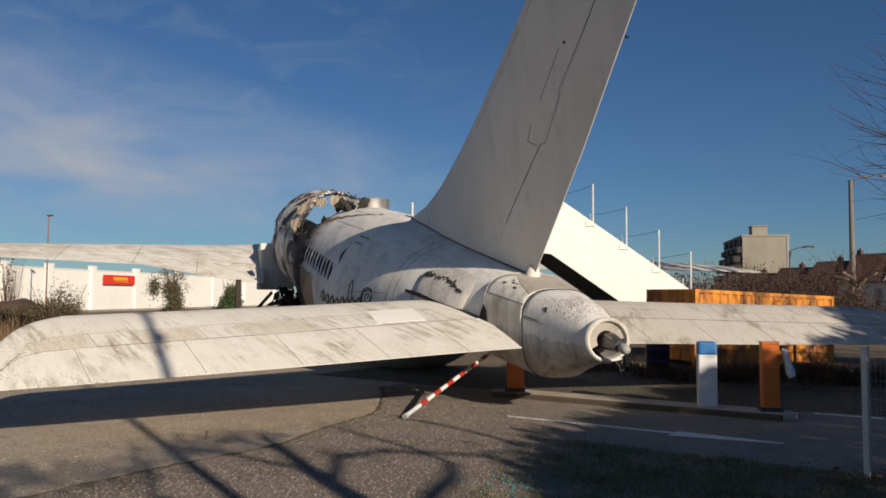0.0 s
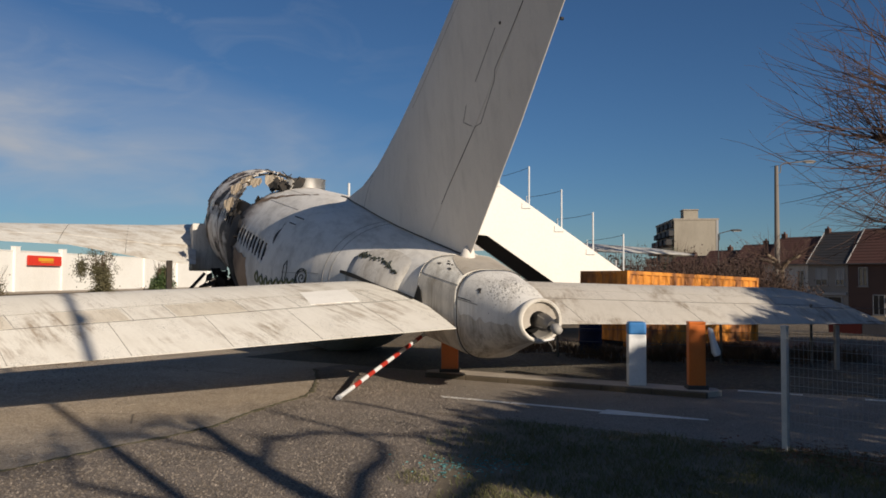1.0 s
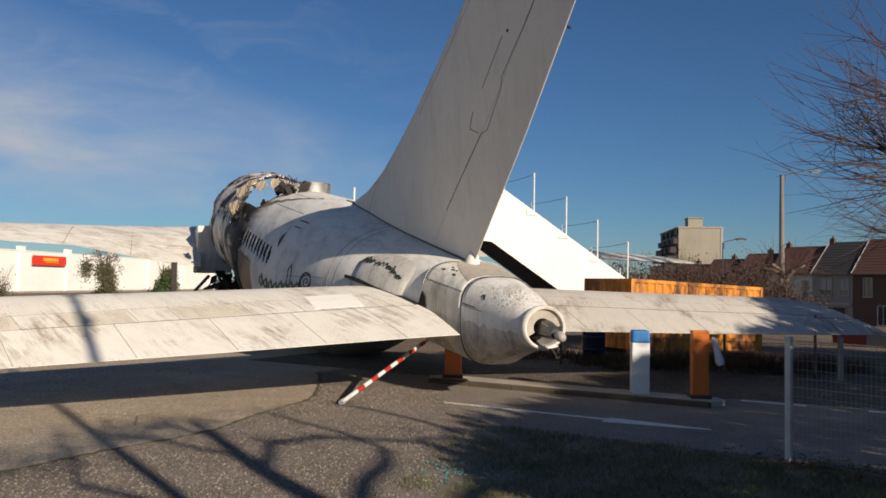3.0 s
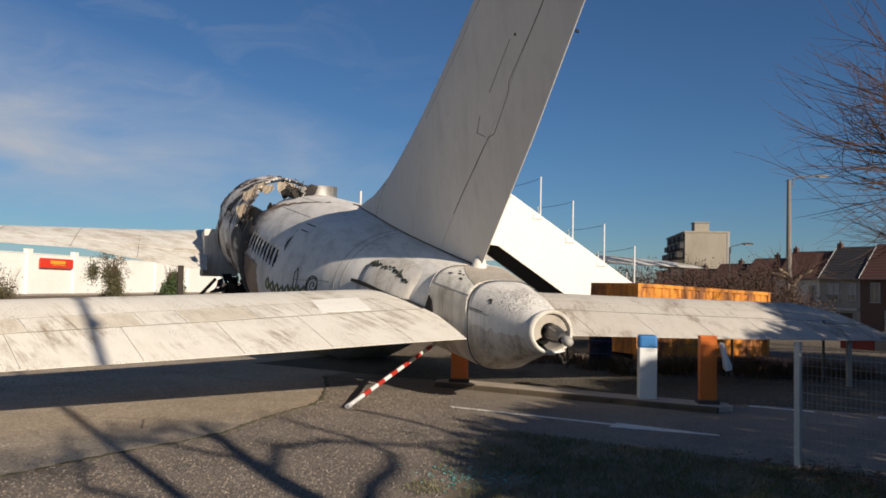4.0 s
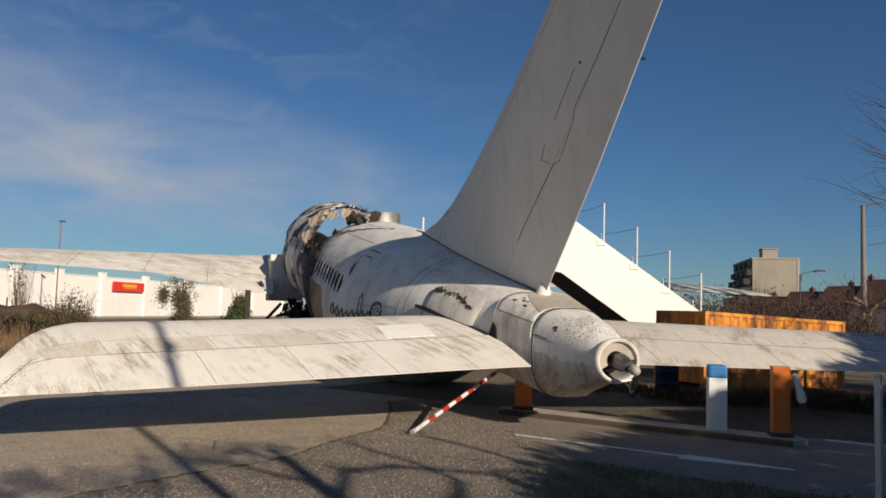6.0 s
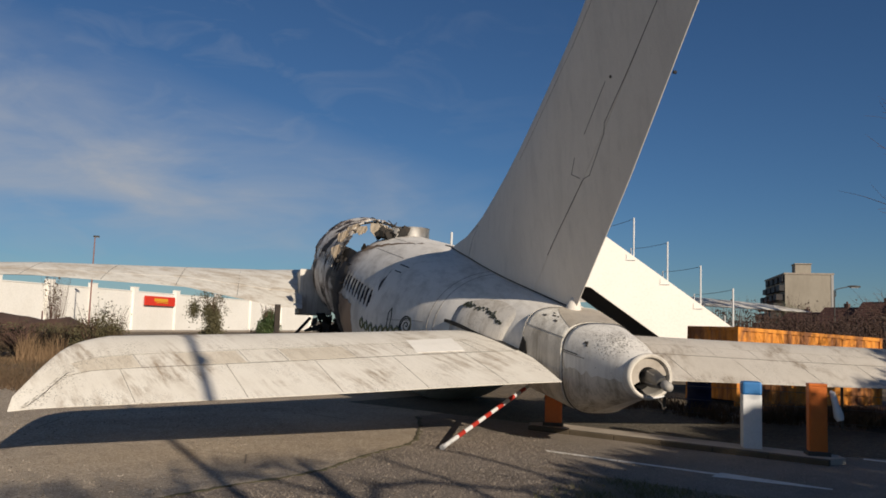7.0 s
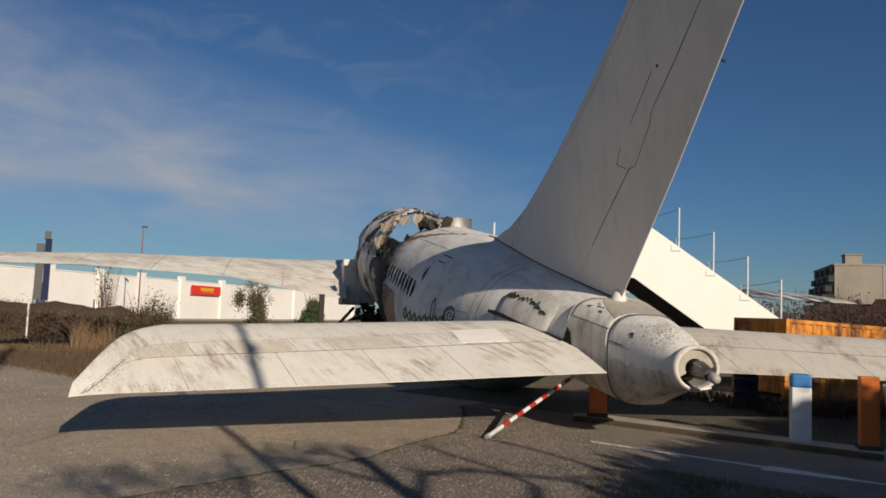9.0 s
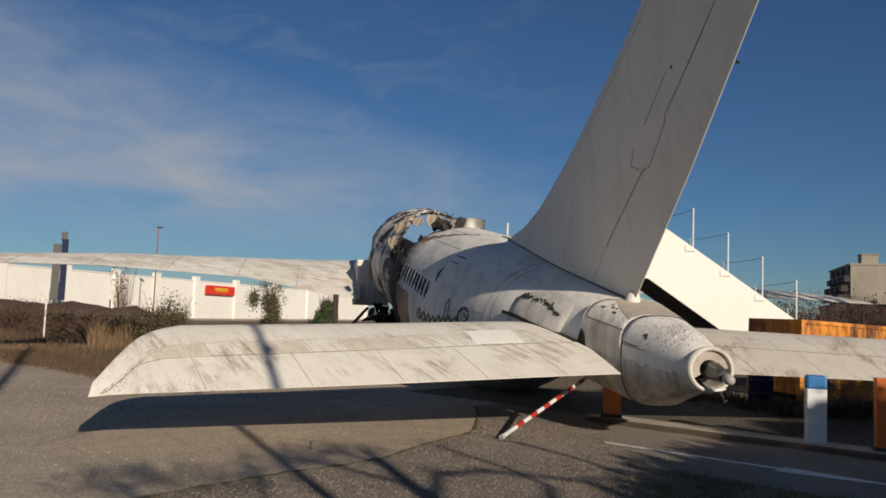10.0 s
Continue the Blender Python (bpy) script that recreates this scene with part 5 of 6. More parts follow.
part("flank", slab_between(face, GY, GY + 0.14), M_SLAB, g, "smooth white sloping flank")
part("flank", slab_between(face, GY + GW, GY + GW + 0.14), M_SLAB, g)
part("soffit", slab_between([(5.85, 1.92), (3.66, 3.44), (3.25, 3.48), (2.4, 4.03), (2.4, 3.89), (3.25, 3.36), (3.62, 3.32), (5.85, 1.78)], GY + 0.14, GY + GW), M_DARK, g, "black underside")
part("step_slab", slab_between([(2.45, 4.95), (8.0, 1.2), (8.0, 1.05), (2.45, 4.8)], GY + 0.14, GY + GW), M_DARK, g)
for i, (x, z) in enumerate(((4.02, 5.10), (5.05, 4.38), (6.17, 3.60), (7.26, 2.83), (8.32, 2.10))):
    bm = B()
    tube(bm, [(x, GY + 0.07, z - 0.4), (x, GY + 0.07, z + 1.32)], 0.028, 8)
    part("tall_pole", bm, M_POSTW, g, "thin white pole")
    bm = B()
    tube(bm, [(x + 0.2, GY + 1.6, z - 0.5), (x + 0.2, GY + 1.6, z + 0.45)], 0.022, 8)
    part("short_pole", bm, M_POSTW, g, "short white pole")
    if i < 4:
        x1, z1 = ((5.05, 4.38), (6.17, 3.60), (7.26, 2.83), (8.32, 2.10))[i]
        bm = B()
        p, q = Vector((x + 0.2, GY + 1.6, z + 0.42)), Vector((x1, GY + 0.07, z1 + 1.28))
        tube(bm, [p.lerp(q, k / 6) - Vector((0, 0, 0.03 * math.sin(math.pi * k / 6))) for k in range(7)], 0.008, 5)
        part("wire", bm, M_SEAM, g)
    bm = B()
    tube(bm, [(x - 0.25, GY - 0.01, z + 0.08), (x - 0.25, GY - 0.03, z - 0.12), (x + 0.05, GY - 0.03, z - 0.12)], 0.008, 5)
    part("bracket", bm, M_GALV, g, "small metal bracket")

d = thing("steel_drum", Matrix.Translation((5.3, 19.6, 0)), "dark blue steel drum beside the container", "drum")
bm = B()
loft(bm, [[(r * math.cos(a * 0.2618), r * math.sin(a * 0.2618), z) for a in range(24)] for r, z in ((0.28, 0), (0.29, 0.02), (0.28, 0.04), (0.28, 0.28), (0.295, 0.30), (0.28, 0.32), (0.28, 0.56), (0.295, 0.58), (0.28, 0.60), (0.28, 0.86), (0.29, 0.88), (0.27, 0.88))])
part("barrel", bm, M_SIGNB, d, "", True)
part("bung", tube(B(), [(0.12, 0.05, 0.88), (0.12, 0.05, 0.905)], 0.035, 10), M_STEEL, d)

# dark wire fence behind the island
f = thing("back_fence", Matrix.Translation((2.6, 19.6, 0)) @ Matrix.Rotation(radians(-24), 4, "Z"), "dark rusty wire fence behind the road", "fence")
for i in range(6):
    part("fence_post", tube(B(), [(1.85 * i, 0, 0), (1.85 * i, 0, 1.35)], 0.03, 8), M_STEEL, f)
for z in (0.1, 0.4, 0.7, 1.0, 1.28):
    part("wire", tube(B(), [(0, 0, z), (9.25, 0, z)], 0.006, 5), M_STEEL, f)


# ---- plants ----
def leafy(bm, rng, centre, size, count, leaf, droop=0.0):
    """Small leaf blades scattered in a lumpy volume."""
    c = Vector(centre)
    lumps = [Vector((rng.gauss(0, 0.45) * size[0], rng.gauss(0, 0.45) * size[1], rng.uniform(-0.8, 0.8) * size[2])) for _ in range(9)]
    for _ in range(count):
        l = rng.choice(lumps)
        p = c + l + Vector((rng.gauss(0, 0.22) * size[0], rng.gauss(0, 0.22) * size[1], rng.gauss(0, 0.25) * size[2]))
        d = Vector((rng.uniform(-1, 1), rng.uniform(-1, 1), rng.uniform(-1, 1) - droop)).normalized() * leaf * rng.uniform(0.6, 1.4)
        s = d.cross(Vector((rng.uniform(-1, 1), rng.uniform(-1, 1), rng.uniform(-1, 1)))).normalized() * leaf * 0.35
        vs = [bm.verts.new(q) for q in (p - d * 0.5, p + s, p + d * 0.5, p - s)]
        bm.faces.new(vs)
    return bm


def stems(bm, rng, base, spread, height, count, r=0.012):
    for _ in range(count):
        a, k = rng.uniform(0, 6.28), rng.uniform(0.1, 1)
        tip = Vector((base[0] + math.cos(a) * spread * k, base[1] + math.sin(a) * spread * k, base[2] + height * rng.uniform(0.55, 1)))
        b = Vector(base) + Vector((math.cos(a) * 0.1, math.sin(a) * 0.1, 0))
        mid = b.lerp(tip, 0.5) + Vector((rng.uniform(-0.1, 0.1), rng.uniform(-0.1, 0.1), 0.1))
        tube(bm, [b, mid, tip], [r, r * 0.7, r * 0.3], 4, False)
    return bm


def shrub(x, y, w, h, seed, mat, label, count=900, leaf=0.12, name="shrub"):
    rng = random.Random(seed)
    t = thing(name, Matrix.Translation((x, y, ground_height(x, y))), label, "shrub", "scrub on the waste ground")
    part("brush", stems(B(), rng, (0, 0, 0), w * 0.75, h * 1.1, 90, 0.010), M_TWIG, t)
    part("foliage", leafy(B(), rng, (0, 0, h * 0.45), (w * 0.55, w * 0.55, h * 0.5), count, leaf), mat, t)
    return t


for i, (x, y, w, h) in enumerate(((-14.3, 29.5, 1.5, 2.25), (-15.2, 31.0, 1.6, 1.7), (-16.8, 33.0, 2.4, 1.5), (-19.5, 33.5, 2.6, 1.4), (-23.5, 37.0, 3.0, 1.6), (-18.0, 36.0, 2.0, 1.5),
                                  (-21.0, 40.0, 3.0, 1.5), (-27.5, 39.5, 3.2, 1.7), (-30.5, 44.0, 3.5, 1.8))):
    shrub(x, y, w, h, 20 + i, M_SCRUB if i % 3 else M_IVY, "scruffy olive-brown bramble shrub on waste ground", 3200, 0.075)
shrub(-25.2, 46.0, 1.2, 4.2, 41, M_SCRUB, "thin sapling with few olive leaves", 260, 0.16, "sapling")
shrub(-14.8, 52.5, 1.4, 1.3, 43, M_TWIG, "dark bare bush at the wall", 500, 0.12)


def tufts(name, label, spots, mat, blade_h, blades, seed, width=0.012, lean=0.35, spread=0.35):
    rng = random.Random(seed)
    verts, faces = [], []
    for x, y, k in spots:
        z = ground_height(x, y) if abs(x) > 9 or y > 24 else 0.02
        for _ in range(blades):
            a, r = rng.uniform(0, 6.28), spread * math.sqrt(rng.random())
            px, py = x + r * math.cos(a), y + r * math.sin(a)
            h = blade_h * k * rng.uniform(0.5, 1.1)
            lx, ly = rng.gauss(0, lean) * h, rng.gauss(0, lean) * h
            b = rng.uniform(0, 6.28)
            wx, wy = width * math.cos(b), width * math.sin(b)
            i = len(verts)
            verts += [(px - wx, py - wy, z), (px + wx, py + wy, z), (px + lx * 0.4 + wx * 0.7, py + ly * 0.4 + wy * 0.7, z + h * 0.6), (px + lx * 0.4 - wx * 0.7, py + ly * 0.4 - wy * 0.7, z + h * 0.6), (px + lx, py + ly, z + h)]
            faces += [(i, i + 1, i + 2, i + 3), (i + 3, i + 2, i + 4)]
    me = bpy.data.meshes.new(name)
    me.from_pydata(verts, [], faces)
    me.materials.append(mat)
    return tagged(new(name, me), label, "grass", kind="stuff")


rng = random.Random(11)
tufts("tall_straw_grass", "clump of tall straw-coloured dry grass", [(-16.9 + rng.gauss(0, 0.30), 29.6 + rng.gauss(0, 0.3), rng.uniform(0.5, 1.15)) for _ in range(12)], M_CLUMP, 1.2, 60, 1, 0.009, 0.2, 0.26)
tufts("stubble", "strip of pale trampled stubble", [(-19.2 + u * 2.6 - v * 2.0, 30.4 + u * 1.6 + v * 2.2, rng.uniform(0.5, 1.1)) for u, v in [(rng.uniform(-1, 1), rng.uniform(-1, 1)) for _ in range(130)]], M_CLUMP, 0.14, 60, 6, 0.008, 0.6, 0.4)
spots = []
for _ in range(900):
    x, y = rng.uniform(-40, -6), rng.uniform(17, 60)
    if y > 17.5 - 0.75 * (x + 9) * (1 if x > -20 else 0.9) + rng.uniform(0, 2.5) or (y > 26 and x > -10):
        spots.append((x, y, rng.uniform(0.4, 1.2)))
for (x0, y0), (x1, y1) in zip(DRIVE_FAR, DRIVE_FAR[1:]):
    for _ in range(46):
        f = rng.random()
        spots.append((lerp(x0, x1, f) + rng.gauss(0, 0.25), lerp(y0, y1, f) + abs(rng.gauss(0.25, 0.7)), rng.uniform(0.25, 0.9)))
tufts("dry_grass", "dry winter grass on the waste ground", spots, M_STRAW, 0.34, 60, 2, 0.008, 0.45, 0.75)
tufts("weeds", "olive weeds among the dry grass", [(x + 0.6, y + 0.4, k) for x, y, k in spots[::2]], M_SCRUB, 0.36, 44, 3, 0.010, 0.5, 0.65)
spots = []
for _ in range(1500):
    x, y = rng.uniform(0.3, 7), rng.uniform(3.5, 10.2)
    v = ROAD.inverted() @ Vector((x, y, 0))
    edge = table([(4.5, 0.2), (6.95, 0.6), (8.6, 1.0), (10.0, 1.35), (10.4, 1.7)], y)[0]
    if v.y < -3.5 and x > edge + rng.gauss(0.12, 0.28):
        spots.append((x, y, rng.uniform(0.5, 1.2)))
tufts("verge_grass", "short green grass on the shaded verge", spots, M_GRASS, 0.065, 34, 4, 0.004, 0.6, 0.22)
tufts("fence_weeds", "rough weeds along the far side of the road", [(4.6 + 7 * rng.random(), 18.6 + rng.uniform(-1.2, 1.6), rng.uniform(0.5, 1.2)) for _ in range(140)] + [(rng.uniform(2, 4.6), 20.5 + rng.uniform(-1, 1.6), 1) for _ in range(50)], M_STRAW, 0.36, 30, 5, 0.010, 0.5, 0.3)


def dead_leaves():
    rng = random.Random(5)
    verts, faces = [], []
    for _ in range(900):
        u = rng.random()
        x, y = 4.2 + 1.9 * u + rng.gauss(0, 0.35), 8.55 - 2.2 * u + rng.gauss(0, 0.3)
        a, s, i = rng.uniform(0, 6.28), rng.uniform(0.02, 0.045), len(verts)
        c, k = math.cos(a) * s, math.sin(a) * s
        z = 0.035 + rng.uniform(0, 0.03)
        verts += [(x - c, y - k, z), (x + k * 0.5, y - c * 0.5, z + rng.uniform(0, 0.02)), (x + c, y + k, z + 0.01), (x - k * 0.5, y + c * 0.5, z + rng.uniform(0, 0.02))]
        faces.append((i, i + 1, i + 2, i + 3))
    me = bpy.data.meshes.new("dead_leaves")
    me.from_pydata(verts, [], faces)
    me.materials.append(M_DRY)
    tagged(new("dead_leaves", me), "brown dead leaves at the foot of the fence", "leaves", kind="stuff")


dead_leaves()


def shards():
    rng = random.Random(6)
    verts, faces = [], []
    for _ in range(160):
        x, y = 0.95 + rng.gauss(0, 0.28), 7.95 + rng.gauss(0, 0.25)
        a, s, i = rng.uniform(0, 6.28), rng.uniform(0.008, 0.022), len(verts)
        for k in range(3):
            for z in (0.026, 0.034):
                verts.append((x + s * math.cos(a + k * 2.1), y + s * math.sin(a + k * 2.1), z))
        faces += [(i + 1, i + 3, i + 5), (i, i + 2, i + 3, i + 1), (i + 2, i + 4, i + 5, i + 3), (i + 4, i, i + 1, i + 5)]
    me = bpy.data.meshes.new("glass_shards")
    me.from_pydata(verts, [], faces)
    me.materials.append(M_TEAL)
    tagged(new("glass_shards", me), "scattered teal glass shards on the verge", "shards", kind="stuff")


shards()


def bare_tree(name, m, label, height, seed, knobs, shoots, shoot_len, r0, droop, lean=(0, 0), fine=1.0):
    """A pollarded tree: trunk, limbs that end in knobs, and long whippy shoots."""
    rng = random.Random(seed)
    t = thing(name, m, label, "tree")
    top = Vector((lean[0], lean[1], height))
    part("trunk", tube(B(), [(0, 0, -0.1), (lean[0] * 0.3, lean[1] * 0.3, height * 0.45), tuple(top)], [r0 * 1.25, r0, r0 * 0.8], 12), M_BARK, t, "", True)
    bs = B()
    for k in range(knobs):
        a = 6.283 * k / knobs + rng.uniform(-0.3, 0.3)
        ln = height * rng.uniform(0.18, 0.42)
        e = top + Vector((math.cos(a) * ln, math.sin(a) * ln, ln * rng.uniform(0.2, 0.9)))
        part("limb", tube(B(), [tuple(top - Vector((0, 0, 0.1))), tuple(top.lerp(e, 0.5) + Vector((0, 0, 0.12))), tuple(e), tuple(e + (e - top).normalized() * 0.14)], [r0 * 0.65, r0 * 0.5, r0 * 0.62, r0 * 0.2], 9), M_BARK, t, "", True)
        for _ in range(shoots):
            d = (Vector((math.cos(a), math.sin(a), 0.5)) * 0.8 + Vector((rng.gauss(0, 0.7), rng.gauss(0, 0.7), rng.gauss(0.1, 0.6)))).normalized()
            L = shoot_len * rng.uniform(0.45, 1.1)
            pts, p = [e], e.copy()
            for i in range(6):
                d = (d + Vector((rng.gauss(0, 0.19), rng.gauss(0, 0.19), rng.gauss(0.03, 0.17) - droop * 0.2))).normalized()
                p = p + d * L / 6
                pts.append(p.copy())
            tube(bs, pts, [shoot_len * fine * k for k in (0.0065, 0.0054, 0.0045, 0.0036, 0.0028, 0.0021, 0.0014)], 4, False)
            for i in (2, 3, 4):
                if rng.random() < 0.75:
                    q = pts[i]
                    dd = (d + Vector((rng.gauss(0, 0.6), rng.gauss(0, 0.6), rng.gauss(0, 0.5)))).normalized() * L * 0.3
                    tube(bs, [q, q + dd * 0.5 + Vector((0, 0, rng.gauss(0, 0.04))), q + dd], [shoot_len * fine * 0.003, shoot_len * fine * 0.002, shoot_len * fine * 0.001], 3, False)
    part("crown", bs, M_TWIG, t, "long bare reddish shoots")
    return t


def whippy_tree(base, top, label, seed, limbs, length):
    """A lopped street tree: stout limbs and long curving shoots that spread sideways and turn up at the ends."""
    rng = random.Random(seed)
    t = thing("lopped_tree", Matrix.Translation(base), label, "tree")
    top = Vector(top)
    part("trunk", tube(B(), [(0, 0, -0.1), top * 0.5 + Vector((0.08, 0, 0)), top], [0.22, 0.17, 0.14], 12), M_BARK, t, "", True)
    bs = B()

    def shoot(p, d, ln, r, forks):
        pts, n = [p.copy()], 9
        bend = Vector((rng.gauss(0, 0.05), rng.gauss(0, 0.05), rng.uniform(-0.05, 0.075)))
        for i in range(n):
            d = (d + bend + Vector((rng.gauss(0, 0.055), rng.gauss(0, 0.055), rng.gauss(0, 0.05)))).normalized()
            p = p + d * ln / n
            pts.append(p.copy())
        tube(bs, pts, [r * (1 - 0.085 * i) for i in range(n + 1)], 4, False)
        for _ in range(forks):
            i = rng.randint(2, n - 2)
            e = (d + Vector((rng.gauss(0, 0.4), rng.gauss(0, 0.4), rng.gauss(0.05, 0.35)))).normalized()
            shoot(pts[i], e, ln * rng.uniform(0.25, 0.55), r * 0.62, 0)

    for az, el, ln, shoots, reach in limbs:
        a, e = radians(az), radians(el)
        d = Vector((math.cos(a) * math.cos(e), math.sin(a) * math.cos(e), math.sin(e)))
        mid, end = top + d * ln * 0.5 + Vector((0, 0, 0.08)), top + d * ln
        part("limb", tube(B(), [top - Vector((0, 0, 0.15)), mid, end, end + d * 0.12], [0.15, 0.11, 0.11, 0.04], 9), M_BARK, t, "", True)
        for _ in range(shoots):
            p = mid.lerp(end, rng.random() ** 0.5)
            q = (d * 0.75 + Vector((rng.gauss(-0.15, 0.45), rng.gauss(0, 0.45), rng.gauss(-0.12, 0.36)))).normalized()
            shoot(p, q, reach * length * rng.uniform(0.45, 1.1), rng.uniform(0.015, 0.024), 2)
    part("crown", bs, M_TWIG, t, "long bare reddish shoots")
    return t


whippy_tree((18.8, 23.4, 0), (-0.6, 0.0, 5.2), "bare lopped street tree with long curving shoots", 5,
            ((185, 10, 2.3, 30, 1), (170, 25, 2.8, 30, 1), (200, 38, 2.8, 26, 1), (150, 0, 1.9, 16, 0.8), (178, 55, 3.6, 30, 1), (165, 72, 4.2, 26, 1), (120, 40, 2.5, 14, 0.9), (240, 60, 2.5, 14, 0.9), (60, 45, 2.3, 8, 0.9), (330, 50, 2.1, 8, 0.9)), 4.6)
bare_tree("pollarded_tree", Matrix.Translation((13.3, 17.5, 0)), "bare pollarded tree with reddish shoots beyond the fence", 2.7, 9, 9, 24, 2.7, 0.15, 0.0, (-0.2, 0.1), 0.6)

# ---- the long white store wall across the waste ground ----
WALL = Matrix.Translation((-40.5, 88.0, -0.25)) @ Matrix.Rotation(radians(80), 4, "Z")
w = thing("store_wall", WALL, "long white rendered store wall with pilasters", "wall")
x = -34.0
edges = [-34, -26, -18.5, -11.5, -4.9, 2.6, 11.6, 22.2, 32.7, 44, 57]
for a, b in zip(edges, edges[1:]):
    part("wall_panel", box(B(), ((a + b) / 2, 0.2, 2.45), (b - a - 0.9, 0.3, 4.9)), M_WALL, w, "", bevel=0.02)
    part("coping", box(B(), ((a + b) / 2, 0.2, 4.95), (b - a - 0.9, 0.42, 0.10)), M_WALL, w)
for a in edges:
    part("pilaster", box(B(), (a, 0.1, 2.7), (0.9, 0.55, 5.4)), M_WALL, w, "", bevel=0.02)
    part("pilaster_cap", box(B(), (a, 0.1, 5.42), (0.94, 0.6, 0.06)), M_WALL, w)
part("plinth", box(B(), (11.5, -0.16, 0.22), (91, 0.1, 0.45)), M_CONC, w, "grey plinth")
part("rear_wall", box(B(), (11.5, 12, 2.4), (91, 0.3, 4.8)), M_WALL, w)
part("flat_roof", box(B(), (11.5, 6.2, 4.6), (91, 11.5, 0.2)), M_CONC, w)
s = thing("store_sign", WALL @ Matrix.Translation((7.45, -0.28, 3.95)), "red store sign with yellow bars on the white wall", "sign")
part("board", box(B(), (0, 0, 0), (6.5, 0.12, 1.12)), M_SIGNR, s, "", bevel=0.02)
part("lettering", box(B(), (0.1, -0.075, 0.12), (2.9, 0.02, 0.36)), M_SIGNY, s, "yellow bar of lettering")
part("underline", tube(B(), [(-0.9, -0.08, -0.22), (0.3, -0.08, -0.17), (1.6, -0.08, -0.25)], 0.05, 6), M_SIGNY, s, "yellow stroke")

t = thing("totem_sign", Matrix.Translation((-38.15, 59.8, 0)) @ Matrix.Rotation(radians(28), 4, "Z"), "tall grey and dark blue advertising totem", "sign")
part("blue_panel", box(B(), (0.30, 0, 4.3), (0.46, 0.34, 4.9)), M_SIGNB, t, "dark blue panel", bevel=0.02)
part("grey_panel", box(B(), (-0.26, 0.02, 4.1), (0.57, 0.30, 4.5)), M_TOTEM, t, "grey panel", bevel=0.02)
part("top_box", box(B(), (0.2, 0, 7.0), (0.42, 0.3, 0.7)), M_TOTEM, t, "", bevel=0.02)
for k in (-0.4, 0.45):
    part("leg", box(B(), (k, 0, 0.9), (0.16, 0.16, 2.0)), M_STEEL, t)


def lamp_post(x, y, h, label, arm, mat=M_STEEL, r=0.09, turn=0.0, z0=None, name="street_lamp"):
    z = ground_height(x, y) if z0 is None else z0
    t = thing(name, Matrix.Translation((x, y, z)) @ Matrix.Rotation(radians(turn), 4, "Z"), label, "street lamp")
    part("post", tube(B(), [(0, 0, -0.1), (0, 0, h * 0.5), (0, 0, h)], [r * 1.25, r, r * 0.7], 10), mat, t, "", True)
    if arm:
        part("arm", tube(B(), [(0.0, 0, h - 0.5), (r * 1.6, 0, h - 0.45), (r * 1.8, 0, h + 0.05), (0.6, 0, h + 0.18), (arm, 0, h + 0.30)], 0.035, 7), mat if mat in (M_SEAM, M_POST) else M_GALV, t, "", True)
    bm = B()
    loft(bm, [[(arm + a, w * math.cos(k * math.pi / 5), h + (0.30 if arm else 0.1) + hh * math.sin(k * math.pi / 5)) for k in range(10)] for a, w, hh in ((-0.15, 0.04, 0.03), (0.05, 0.13, 0.08), (0.45, 0.16, 0.10), (0.75, 0.10, 0.07), (0.82, 0.03, 0.03))])
    part("lamp_head", bm, mat if mat in (M_SEAM, M_POST) else M_GALV, t, "", True)
    part("lens", box(B(), (arm + 0.35, 0, h + (0.22 if arm else 0.02)), (0.5, 0.2, 0.03)), M_FRAME, t)
    return t


t = thing("street_lamp", Matrix.Translation((-35.05, 70.0, 0)), "slim rusty-red street lamp with a flat head by the waste ground", "street lamp")
part("post", tube(B(), [(0, 0, -0.3), (0, 0, 4.5), (0, 0, 8.9)], [0.085, 0.07, 0.05], 10), M_POLE, t, "", True)
part("lamp_head", box(B(), (0.12, 0, 8.92), (0.5, 0.28, 0.14)), M_SEAM, t, "dark flat lamp head", bevel=0.04)
part("lens", box(B(), (0.2, 0, 8.84), (0.4, 0.2, 0.03)), M_FRAME, t)
lamp_post(25.9, 50.0, 10.3, "weathered brown-grey street pole with a curved lamp arm", 1.9, M_POST, 0.17, 0)
lamp_post(26.3, 60.0, 6.2, "further dark street lamp in front of the houses", 1.1, M_SEAM, 0.06, 0)
bm = B()
tube(bm, [(-1.2, 30.0, -0.1), (-1.18, 30.0, 5.45)], 0.045, 8)
tagged(part("thin_pole", bm, M_POSTW, smooth=True), "thin white pole beyond the aircraft", "pole")
for i, (x, y, h) in enumerate(((-26.5, 48.0, 2.4), (-27.6, 49.0, 2.0), (-23.3, 35.5, 1.9))):
    bm = B()
    tube(bm, [(x, y, -0.2), (x, y, h)], 0.05, 8)
    tagged(part("marker_post", bm, M_POLE if i < 2 else M_GALV, smooth=True), ("reddish metal stake in the scrub", "reddish metal stake in the scrub", "grey post in the scrub")[i], "post")


